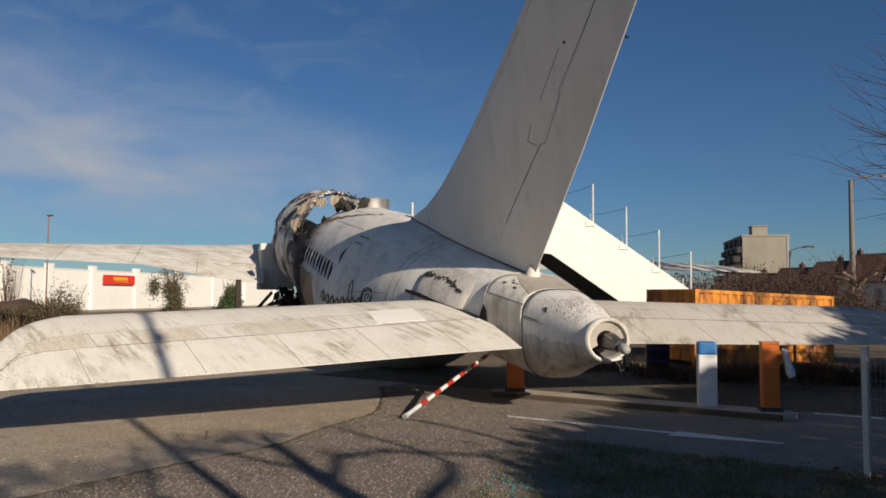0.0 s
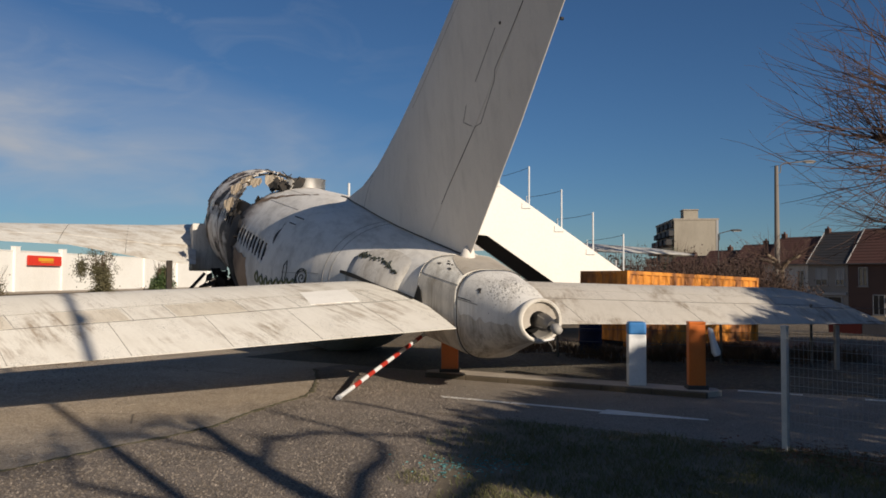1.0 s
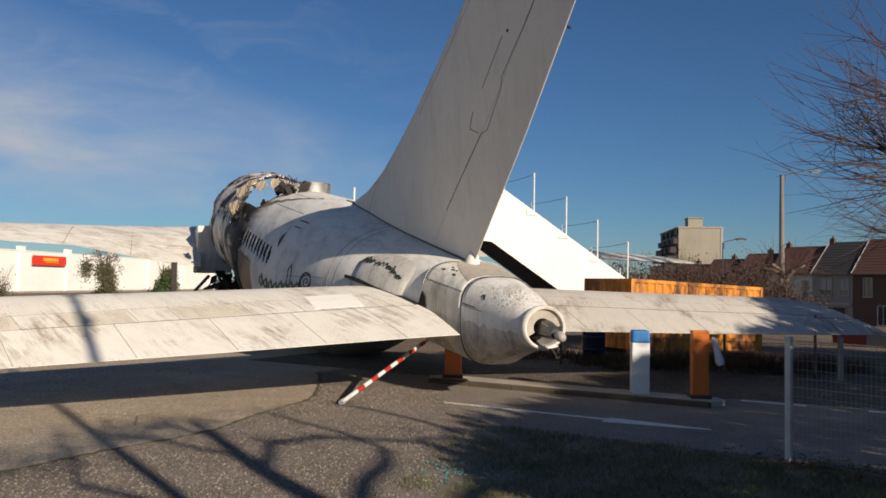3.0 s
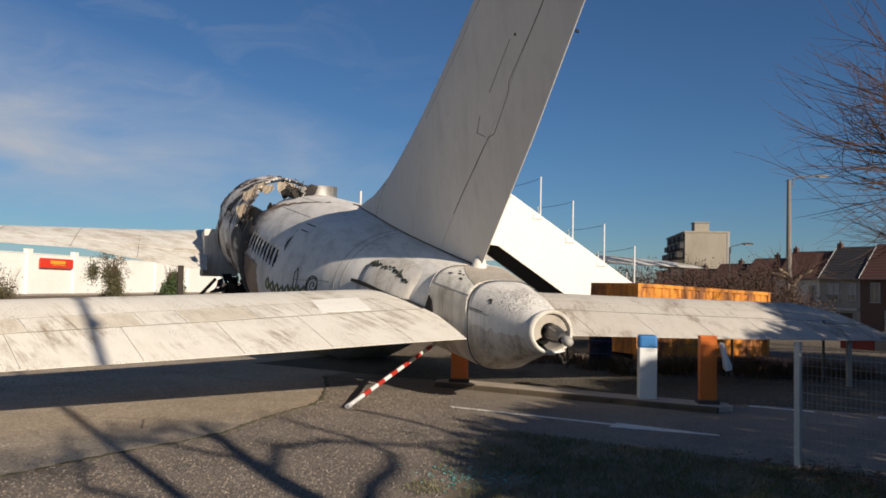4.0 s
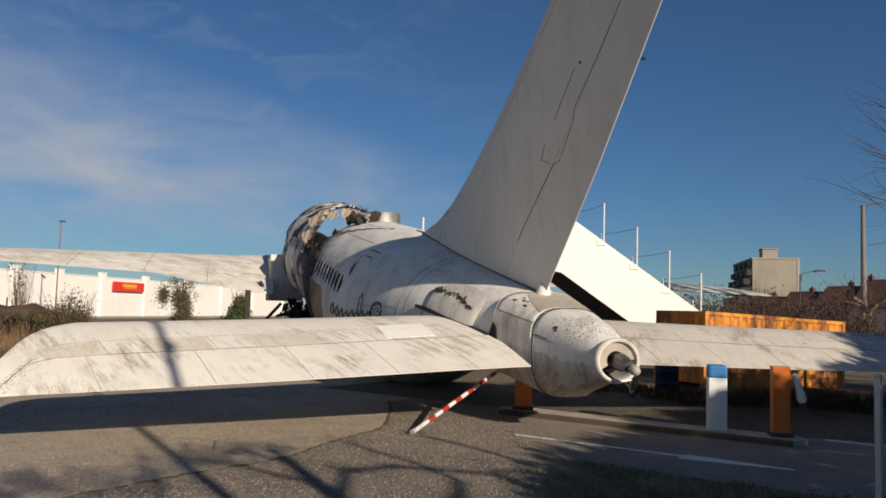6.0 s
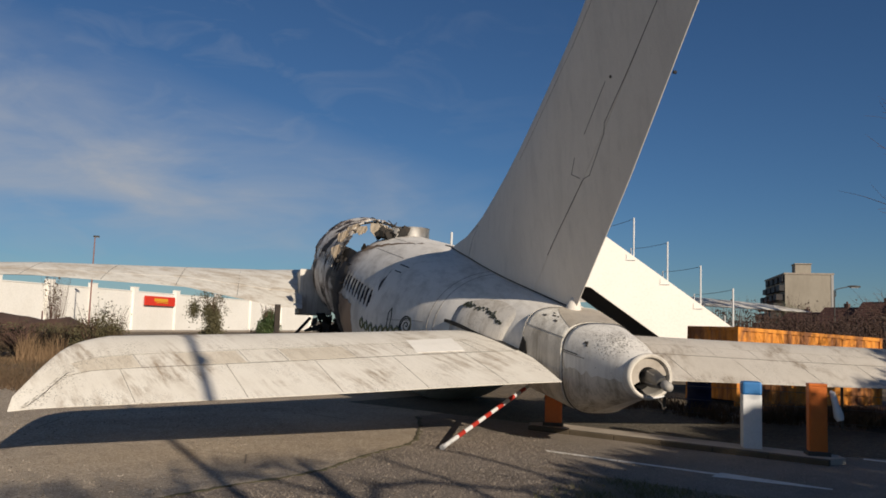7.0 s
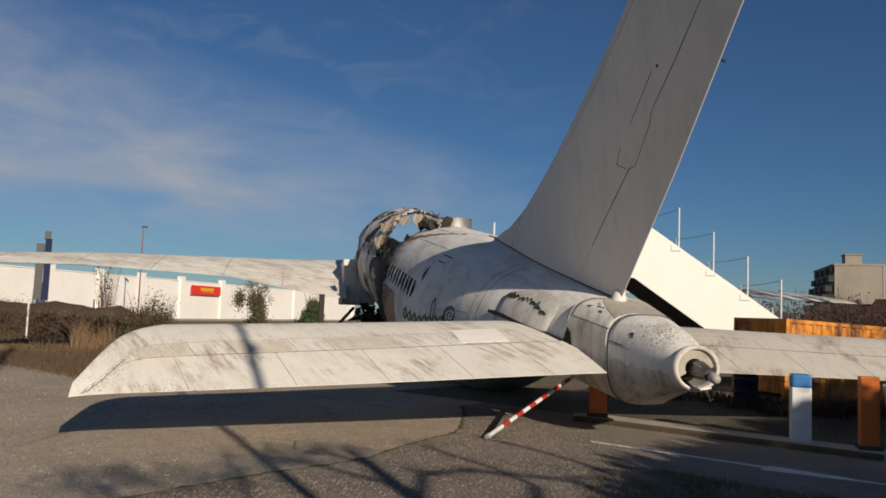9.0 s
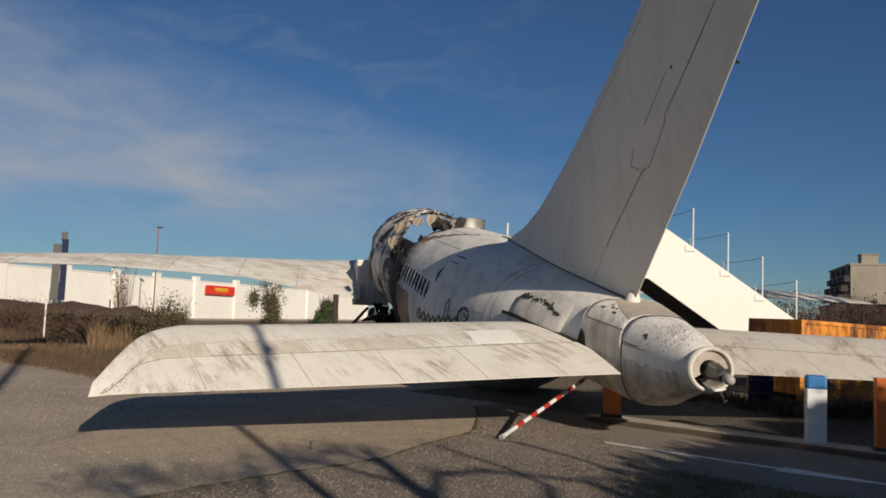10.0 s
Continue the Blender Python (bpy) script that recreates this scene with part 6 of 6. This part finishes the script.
def heap():
    """A long overgrown heap of rusty spoil."""
    bm = B()
    nx, ny = 46, 12
    vs = []
    for i in range(nx + 1):
        row = []
        for j in range(ny + 1):
            u, v = i / nx, j / ny
            x, y = lerp(-54, -19.5, u), lerp(40, 47, v) + 6 * (1 - u)
            prof = math.sin(math.pi * v) ** 0.6 * min(1, (1 - u) * 9, u * 6)
            z = prof * (1.62 + 0.20 * (1 - u) + 0.35 * noise.noise((x * 0.5, y * 0.5, 1)) + 0.2 * noise.noise((x * 1.7, y * 1.7, 2)))
            row.append(bm.verts.new((x, y, z - 0.1)))
        vs.append(row)
    for i in range(nx):
        for j in range(ny):
            bm.faces.new((vs[i][j], vs[i + 1][j], vs[i + 1][j + 1], vs[i][j + 1]))
    tagged(part("spoil_mound", bm, M_RUST, smooth=True), "long dark red-brown heap of spoil on the waste ground", "heap")


heap()


def small_tree(x, y, h, w, seed, mat, label, top_bare=False):
    rng = random.Random(seed)
    t = thing("small_tree", Matrix.Translation((x, y, ground_height(x, y))), label, "tree")
    part("trunk", tube(B(), [(0, 0, -0.1), (0.05, 0, h * 0.4), (0, 0.05, h * 0.8)], [0.12, 0.09, 0.04], 8), M_BARK, t, "", True)
    part("crown_wood", stems(B(), rng, (0, 0, h * 0.4), w * 0.55, h * 0.62, 40, 0.02), M_TWIG, t)
    bm = B()
    leafy(bm, rng, (0, 0, h * 0.36), (w * 0.36, w * 0.36, h * 0.33), 9000, 0.11, 0.6)
    leafy(bm, rng, (0, 0, h * (0.75 if top_bare else 0.62)), (w * (0.26 if top_bare else 0.36), w * 0.3, h * 0.2), 700 if top_bare else 3600, 0.10, 0.3)
    part("crown", bm, mat, t)
    return t


small_tree(-18.7, 55.0, 4.1, 2.6, 61, M_IVY, "small ivy-clad tree in front of the white wall", True)
small_tree(-13.4, 50.0, 3.0, 1.7, 62, M_LEAF, "small dense evergreen in front of the white wall")

# ---- houses, flats and bare trees beyond the road ----
def window_in(t, x, y, z, w, h):
    win = part("window", box(B(), (x, y + 0.04, z), (w, 0.06, h)), M_GLASS, t, "dark glazed window")
    for a, b, sx, sz in ((0, h / 2, w + 0.1, 0.09), (0, -h / 2, w + 0.1, 0.09), (-w / 2, 0, 0.09, h), (w / 2, 0, 0.09, h), (0, 0, 0.06, h)):
        part("frame", box(B(), (x + a, y, z + b), (sx, 0.12, sz)), M_FRAME, win)
    part("sill", box(B(), (x, y - 0.04, z - h / 2 - 0.09), (w + 0.25, 0.22, 0.08)), M_CONC, win)


def row_house(m, wd, eave, ridge, dp, wall, roof, label, wins, chim, chim_size=(0.5, 0.5, 0.6)):
    t = thing("row_house", m, label, "house", "row of street houses")
    part("front_wall", box(B(), (wd / 2, 0.15, eave / 2), (wd, 0.3, eave)), wall, t)
    for x in (0.1, wd - 0.1):
        bm = B()
        a = [bm.verts.new((x - 0.1, yy, zz)) for yy, zz in ((0.3, 0), (dp, 0), (dp, eave), (dp / 2, ridge - 0.1), (0.3, eave))]
        b = [bm.verts.new((x + 0.1, yy, zz)) for yy, zz in ((0.3, 0), (dp, 0), (dp, eave), (dp / 2, ridge - 0.1), (0.3, eave))]
        bm.faces.new(a[::-1]); bm.faces.new(b)
        for i in range(5):
            bm.faces.new((a[i], a[(i + 1) % 5], b[(i + 1) % 5], b[i]))
        bmesh.ops.recalc_face_normals(bm, faces=bm.faces)
        part("gable_wall", bm, wall, t)
    part("rear_wall", box(B(), (wd / 2, dp - 0.1, eave / 2), (wd, 0.2, eave)), wall, t)
    for sgn in (0, 1):
        bm = B()
        y0, y1 = (-0.35, dp / 2) if not sgn else (dp + 0.35, dp / 2)
        rows = 12
        prof = []
        for r in range(rows):
            for f, up in ((r / rows, 0.07), ((r + 1) / rows, 0.03)):
                prof.append((lerp(y0, y1, f), lerp(eave - 0.12, ridge, f) + up))
        prof += [(y1, ridge - 0.05), (y0, eave - 0.17)]
        loft(bm, [[(x, yy, zz) for yy, zz in prof] for x in (0, wd)])
        bmesh.ops.recalc_face_normals(bm, faces=bm.faces)
        part("roof", bm, roof, t, "tiled roof slope")
    part("gutter", tube(B(), [(0, -0.4, eave - 0.12), (wd, -0.4, eave - 0.12)], 0.07, 6), M_STEEL, t)
    for cx in chim:
        c = part("chimney", box(B(), (cx, dp / 2, ridge + chim_size[2] / 2 - 0.15), chim_size), M_BRICK, t, "brick chimney stack")
        part("chimney_pot", tube(B(), [(cx, dp / 2, ridge - 0.16 + chim_size[2]), (cx, dp / 2, ridge + 0.08 + chim_size[2])], 0.11, 8), M_ROOF, c)
    for x, z, w2, h2 in wins:
        window_in(t, x, -0.02, z, w2, h2)
    return t


H = Matrix.Translation((45.3, 84.0, -1.75)) @ Matrix.Rotation(radians(-56), 4, "Z")
row_house(H @ Matrix.Translation((-3.5, 0, 0)), 5.14, 5.4, 8.5, 8, M_RENDER, M_ROOF, "pale rendered street house with a red tile roof", [(4.35, 3.65, 0.7, 1.9), (1.6, 3.65, 1.1, 1.7), (1.6, 1.2, 1.3, 1.6)], (0.4,))
hb = row_house(H @ Matrix.Translation((1.67, 0, 0)), 4.22, 5.4, 8.9, 8, M_RENDER2, M_ROOFD, "grey rendered street house with a dark slate roof", [(1.45, 3.95, 1.25, 1.75), (3.4, 3.95, 0.85, 1.75), (2.1, 1.1, 2.9, 1.5)], (0.3,))
for x, w2 in ((1.45, 1.15), (3.4, 0.75)):
    part("blind", box(B(), (x, -0.012, 4.2), (w2, 0.02, 1.15)), M_FRAME, hb, "pale blind behind the window")
part("shop_fascia", box(B(), (2.1, -0.12, 2.15), (3.9, 0.25, 0.28)), M_FRAME, hb, "white fascia over the shop window")
row_house(H @ Matrix.Translation((5.92, 0, 0)), 6.0, 5.4, 9.1, 8, M_BRICK, M_ROOF, "brown brick street house with a red tile roof", [(1.5, 3.95, 0.85, 1.9), (4.3, 3.95, 0.85, 1.9), (3.0, 1.1, 1.1, 2.0)], (3.2,))
row_house(H @ Matrix.Translation((11.95, 0, 0)), 6.0, 5.5, 9.3, 8, M_BRICK, M_ROOF, "brown brick house at the end of the row", [(1.6, 4.0, 1.0, 1.8), (4.4, 4.0, 1.0, 1.8)], ())
for k, wd, ridge in ((-8.2, 4.66, 7.8), (-12.9, 4.66, 7.2), (-18.0, 5.06, 6.6)):
    row_house(H @ Matrix.Translation((k, 0, 0)), wd, ridge - 3.1, ridge, 8, M_BRICK, M_ROOF, "small brick house with a red tile roof", [(1.3, ridge - 4.4, 0.9, 1.3), (3.4, ridge - 4.4, 0.9, 1.3)], (2.8,))
# white verge boards between the roofs
for k, ridge in ((1.64, 8.9), (5.9, 9.0)):
    bm = B()
    m = H @ Matrix.Translation((k, 0, 0))
    tube(bm, [m @ Vector((0, -0.4, 5.38)), m @ Vector((0, 4, ridge + 0.12))], 0.055, 5)
    tagged(part("verge_board", bm, M_FRAME), "pale verge board between two tiled roofs", "roof trim", kind="structure")

b = thing("flat_block", Matrix.Translation((45.5, 120.0, -1.8)) @ Matrix.Rotation(radians(-11), 4, "Z"), "beige block of flats with a rooftop hut", "apartment building")
part("gable", box(B(), (3.3, 0.2, 6.45), (6.6, 0.4, 12.9)), M_FLATS, b, "blank beige gable wall")
part("side", box(B(), (0.2, 9, 6.45), (0.4, 17.2, 12.9)), M_FLATS, b)
part("side", box(B(), (6.4, 9, 6.45), (0.4, 17.2, 12.9)), M_FLATS, b)
part("rear", box(B(), (3.3, 17.8, 6.45), (6.6, 0.4, 12.9)), M_FLATS, b)
part("roof", box(B(), (3.3, 9, 13.0), (6.9, 18.2, 0.25)), M_CONC, b)
part("corner_trim", box(B(), (6.5, -0.02, 6.45), (0.35, 0.1, 12.9)), M_FRAME, b, "white corner strip")
part("roof_hut", box(B(), (2.7, 2.2, 13.8), (2.2, 2.6, 1.4)), M_FLATS, b, "rooftop hut")
part("hut_roof", box(B(), (2.7, 2.2, 14.55), (2.4, 2.9, 0.14)), M_CONC, b)
for k in range(9):
    ln = 0.35 + 0.42 * (8 - k)
    for j in range(4):
        part("balcony", box(B(), (-ln / 2, 1.6 + 4.3 * j, 1.2 + 1.38 * k), (ln, 2.6 + 0.4 * (k % 2), 0.85)), M_ROOFD, b, "dark stepped balcony")

# bare scrub and trees that hide the street's foot
def thicket(name, x0, x1, y, z1, seed, count, label):
    rng = random.Random(seed)
    t = thing(name, Matrix.Translation((0, 0, 0)), label, "thicket")
    bs, bl = B(), B()
    for i in range(count):
        x, yy = rng.uniform(x0, x1), y + rng.uniform(-3, 3)
        z = ground_height(x, yy)
        h = (z1 - z) * rng.uniform(0.6, 1.05)
        stems(bs, rng, (x, yy, z), 1.1, h, 16, 0.013)
        leafy(bl, rng, (x, yy, z + h * 0.42), (1.0, 1.0, h * 0.42), 320, 0.12)
    part("brushwood", bs, M_TWIG, t)
    part("withered_foliage", bl, M_BRUSH, t)
    return t


thicket("thicket", 11.5, 22.3, 43, 3.8, 71, 120, "dark reddish-brown bare thicket behind the container")
thicket("thicket", 9.5, 15, 38, 2.7, 72, 34, "low brown scrub behind the container")
for i, (x, y, h, k) in enumerate(((25.4, 48.5, 2.3, 7),)):
    bare_tree("pollarded_tree", Matrix.Translation((x, y, ground_height(x, y))), "bare pollarded tree near the houses", h + 1.2, 80 + i, k, 14, 2.6, 0.20, 0.1)
for i, (x, y) in enumerate(((41.5, 108.0), (43.2, 112.0))):
    small_tree(x, y, 9.5 - 2 * i, 5.5, 90 + i, M_LEAF, "dark evergreen beside the flats")
# hoarding glimpsed through the fence
v = thing("hoarding", Matrix.Translation((17.1, 27.0, -0.66)) @ Matrix.Rotation(radians(-58), 4, "Z"), "low beige hoarding beyond the fence, one panel red", "hoarding")
# The red panel stands in for an indistinct red thing beside the hoarding.
for i in range(-1, 4):
    part("panel", box(B(), (1.2 * i + 0.6, 0, 0.56), (1.17, 0.06, 1.12)), M_DRED if i < 0 else M_RENDER2, v, "red panel standing for an unclear red object" if i < 0 else "")
for i in range(-1, 5):
    part("stake", box(B(), (1.2 * i, 0.06, 0.6), (0.07, 0.06, 1.25)), M_STEEL, v)
bm = B()
box(bm, (9.58, 16.0, 0.47), (0.09, 0.09, 0.94))
tagged(part("fence_stake", bm, M_BATTER, bevel=0.008), "grey fence stake across the road", "post")
bm = B()
tube(bm, [Vector((25.9, 50.0, 10.2)).lerp(Vector((37.0, 57.0, 6.9)), k / 10) - Vector((0, 0, 0.5 * math.sin(math.pi * k / 10))) for k in range(11)], 0.022, 5)
tagged(part("overhead_cable", bm, M_SEAM), "black overhead cable running from the street pole", "cable")

# ---- what throws the shade: unseen poles, tree, hedge and house added behind the viewer ----
BACK = Vector((4.0, -4.0, 0))                    # a line square to the sun where the shade casters stand
ACROSS, TOWARDS = Vector((0.8387, 0.5446, 0)), Vector((0.5446, -0.8387, 0))


def back_at(a, z=0.0, deep=0.0):
    return BACK + ACROSS * a + TOWARDS * deep + Vector((0, 0, z))


# The lean brings each pole's shadow onto its line under this sun.
def leaning(a, degrees):
    return Matrix.Translation(back_at(a)) @ Matrix.Rotation(radians(degrees), 4, -TOWARDS)


back_lamp = lamp_post(0, 0, 10.2, "leaning street lamp standing behind the viewpoint", 0.0, M_STEEL, 0.075, 90, 0.0)
back_lamp.matrix_world = leaning(0.83, 5.5)
part("control_box", box(B(), (0.0, 0.10, 7.6), (0.14, 0.14, 0.18)), M_STEEL, back_lamp, "", bevel=0.02)
up = thing("utility_pole", leaning(-2.95, 4.7), "leaning wooden utility pole behind the viewpoint", "pole")
part("post", tube(B(), [(0, 0, -0.2), (0, 0, 7), (0, 0, 14.2)], [0.15, 0.13, 0.10], 12), M_BARK, up, "", True)
part("insulator_bar", box(B(), (0, 0, 13.8), (0.9, 0.08, 0.08)), M_STEEL, up)
# Unseen house, added as a shade caster.
row_house(Matrix.Translation((17.85, -8.62, 0)) @ Matrix.Rotation(radians(27.9 - 180), 4, "Z") @ Matrix.Translation((-16, 0, 0)), 16.0, 5.2, 7.9, 7, M_BRICK, M_ROOFD, "unseen brick house added behind the viewpoint", [(3, 2, 1.2, 1.4), (8, 2, 1.2, 1.4), (13, 2, 1.2, 1.4)], ())


def fan_tree(label, seed):
    """A leafless tree spread in a fan: crooked limbs of (across, height), each ending in a spray of twigs."""
    rng = random.Random(seed)
    t = thing("bare_tree", Matrix(), label, "tree")
    limbs = [("trunk", 0.17, 0.07, [(1.95, -0.1), (2.05, 2.6), (2.22, 4.49), (2.30, 4.84), (2.43, 5.18), (2.67, 5.75)]),
             ("limb", 0.06, 0.025, [(2.2, 4.65), (2.87, 5.08), (3.55, 5.14), (4.33, 4.89), (4.84, 4.85), (5.4, 5.0)]),
             ("limb", 0.07, 0.028, [(2.15, 4.0), (2.89, 4.34), (3.43, 4.53), (3.84, 4.8), (3.91, 5.2), (3.82, 5.55), (3.83, 5.88)]),
             ("limb", 0.07, 0.03, [(2.12, 3.7), (3.5, 4.05), (4.6, 4.25), (5.14, 4.78), (5.24, 5.2), (5.16, 5.69), (5.0, 5.96)]),
             ("limb", 0.06, 0.028, [(2.15, 3.9), (1.35, 4.3), (0.65, 4.84), (0.84, 5.23), (1.02, 5.87)]),
             ("limb", 0.055, 0.022, [(1.35, 4.25), (0.3, 4.5), (-0.4, 5.0), (-0.65, 5.4)]),
             ("limb", 0.045, 0.02, [(2.3, 5.0), (2.0, 5.35), (1.7, 5.65), (1.44, 5.8)]),
             ("limb", 0.045, 0.02, [(2.5, 5.35), (2.35, 5.65), (2.25, 5.95)])]
    for name, r0, r1, line in limbs:
        n = len(line)
        pts = [back_at(a, z, 0.12 * math.sin(2.3 * a + seed)) for a, z in line]
        part(name, tube(B(), pts, [lerp(r0, r1, i / (n - 1)) for i in range(n)], 9), M_BARK, t, "", True)
    bm = B()
    for a0, z0, sa, sz, count in ((2.15, 5.74, 0.45, 0.13, 120), (1.6, 5.65, 0.3, 0.15, 70), (0.45, 5.35, 0.45, 0.15, 90), (-0.6, 5.35, 0.30, 0.16, 100), (0.95, 5.6, 0.15, 0.18, 16), (2.75, 5.75, 0.14, 0.10, 16),
                                  (3.85, 5.8, 0.12, 0.12, 10), (5.05, 5.9, 0.15, 0.10, 12), (4.75, 4.9, 0.3, 0.08, 12), (3.2, 5.15, 0.4, 0.1, 12)):
        for _ in range(count):
            p = back_at(a0 + rng.gauss(0, sa), z0 + rng.gauss(0, sz), rng.gauss(0, 0.25))
            d = (ACROSS * rng.gauss(0.1, 0.6) + TOWARDS * rng.gauss(0, 0.5) + Vector((0, 0, rng.gauss(0.1, 0.35)))).normalized() * rng.uniform(0.15, 0.42)
            tube(bm, [p, p + d * 0.5 + Vector((0, 0, rng.gauss(0, 0.03))), p + d], [0.013, 0.010, 0.005], 4, False)
    part("twigs", bm, M_TWIG, t)
    return t


fan_tree("leafless spreading tree behind the viewpoint", 23)


def back_hedge():
    """An added, unseen evergreen screen; its climbing top sets the edge of the shade."""
    rng = random.Random(47)
    t = thing("shade_hedge", Matrix(), "unseen evergreen screen added behind the viewpoint to cast shade", "hedge")
    top = [(3.7, 3.9), (4.2, 4.4), (5.2, 4.77), (6.4, 5.0), (8.6, 5.35), (9.3, 5.7), (11.4, 5.95), (13.4, 6.3), (14.7, 6.45), (15.5, 7.4), (19, 7.8)]
    verts, faces = [], []
    for _ in range(26000):
        a = rng.uniform(3.8, 18.5)
        h = table(top, a)[0] + 0.22 * noise.noise((a * 0.9, 3.3, 1)) + 0.12 * noise.noise((a * 3.1, 1.3, 4))
        p = back_at(a + rng.gauss(0, 0.10), lerp(0.8, h, math.sqrt(rng.random())) + rng.gauss(0, 0.05), rng.gauss(0, 0.35))
        d = Vector((rng.uniform(-1, 1), rng.uniform(-1, 1), rng.uniform(-1, 1))).normalized() * rng.uniform(0.07, 0.15)
        w = d.cross(Vector((rng.uniform(-1, 1), rng.uniform(-1, 1), rng.uniform(-1, 1)))).normalized() * 0.07
        i = len(verts)
        verts += [p - d, p + w, p + d, p - w]
        faces.append((i, i + 1, i + 2, i + 3))
    me = bpy.data.meshes.new("foliage")
    me.from_pydata(verts, [], faces)
    me.materials.append(M_LEAF)
    new("foliage", me).parent = t
    for i in range(12):
        a = 4.3 + 1.2 * i
        part("stem", tube(B(), [back_at(a, -0.1), back_at(a + 0.05, 1.5), back_at(a, 3.2)], [0.07, 0.055, 0.03], 7), M_BARK, t, "", True)


back_hedge()

# unseen tall evergreens added beyond the fence to shade the container's foot and the tailplane tip
for i, (x, y, hh) in enumerate(((14.0, 10.7, 2.2), (15.9, 12.1, 4.0), (17.4, 12.5, 4.3), (19.2, 12.9, 4.5), (21.2, 13.3, 4.4))):
    shrub(x, y, 2.8, hh * 1.12 + 1.0, 140 + i, M_LEAF, "unseen evergreen bush added beyond the fence to cast shade", 9000, 0.24, "shade_bush")


# ---- high thin cloud, far beyond everything ----
def cloud_sheet():
    bm = B()
    uv = bm.loops.layers.uv.new("UVMap")
    # The glowing sheet runs on unseen, left and overhead, added as soft fill light.
    R0, na, ne = 3400, 80, 32
    grid = []
    for j in range(ne + 1):
        el = radians(0.5 + 59.5 * j / ne)
        grid.append([(bm.verts.new((R0 * math.cos(el) * math.sin(az), R0 * math.cos(el) * math.cos(az), R0 * math.sin(el))), math.degrees(az), math.degrees(el)) for az in [radians(-150 + 192 * i / na) for i in range(na + 1)]])
    for j in range(ne):
        for i in range(na):
            q = (grid[j][i], grid[j][i + 1], grid[j + 1][i + 1], grid[j + 1][i])
            f = bm.faces.new([a[0] for a in q])
            for lp, a in zip(f.loops, q):
                lp[uv].uv = (a[1] / 10, a[2] / 10)
    m = bpy.data.materials.new("cloud")
    m.use_nodes = True
    t = m.node_tree
    t.nodes.clear()
    out, mix = t.nodes.new("ShaderNodeOutputMaterial"), t.nodes.new("ShaderNodeMixShader")
    tr, em = t.nodes.new("ShaderNodeBsdfTransparent"), t.nodes.new("ShaderNodeEmission")
    em.inputs["Color"].default_value, em.inputs["Strength"].default_value = (0.67, 0.71, 0.79, 1), 0.47
    uvn = t.nodes.new("ShaderNodeUVMap")
    sx = t.nodes.new("ShaderNodeSeparateXYZ")
    t.links.new(uvn.outputs["UV"], sx.inputs["Vector"])

    def math_node(op, a, b, c=None):
        n = t.nodes.new("ShaderNodeMath")
        n.operation = op
        for k, vv in enumerate((a, b, c)):
            if vv is None:
                continue
            if isinstance(vv, (int, float)):
                n.inputs[k].default_value = vv
            else:
                t.links.new(vv, n.inputs[k])
        return n.outputs[0]

    def cloud_noise(scale, sy, rot, detail=6, dist=0.4):
        mp = t.nodes.new("ShaderNodeMapping")
        mp.inputs["Scale"].default_value, mp.inputs["Rotation"].default_value = (1, sy, 1), (0, 0, rot)
        t.links.new(uvn.outputs["UV"], mp.inputs["Vector"])
        n = t.nodes.new("ShaderNodeTexNoise")
        n.inputs["Scale"].default_value, n.inputs["Detail"].default_value, n.inputs["Roughness"].default_value, n.inputs["Distortion"].default_value = scale, detail, 0.55, dist
        t.links.new(mp.outputs["Vector"], n.inputs["Vector"])
        return n.outputs["Fac"]
    az, el = sx.outputs["X"], sx.outputs["Y"]
    # a bank whose upper edge falls from left to right
    line = math_node("MULTIPLY_ADD", az, -0.27, 0.88)
    under = sub_scale(t, math_node("SUBTRACT", line, el), -0.25, 0.75)
    right = sub_scale(t, az, 0.35, -1.0)
    above = sub_scale(t, el, 0.38, 0.42)
    bank = math_node("MULTIPLY", math_node("MULTIPLY", under, right), above)
    bank = math_node("MULTIPLY", bank, sub_scale(t, cloud_noise(0.8, 3.0, 0.2), 0.22, 0.50))
    wisp = math_node("MULTIPLY", sub_scale(t, cloud_noise(1.5, 2.6, 0.2, 7, 0.8), 0.50, 0.30), sub_scale(t, az, 0.9, -2.6))
    total = math_node("ADD", math_node("MULTIPLY", bank, 0.88), math_node("MULTIPLY", wisp, 0.22))
    cl = t.nodes.new("ShaderNodeClamp")
    t.links.new(total, cl.inputs["Value"])
    t.links.new(cl.outputs["Result"], mix.inputs["Fac"])
    t.links.new(tr.outputs[0], mix.inputs[1])
    t.links.new(em.outputs[0], mix.inputs[2])
    t.links.new(mix.outputs[0], out.inputs["Surface"])
    tagged(part("cloud_backdrop", bm, m, smooth=True), "thin grey-white winter cloud low in a blue sky", "sky", kind="structure")


cloud_sheet()
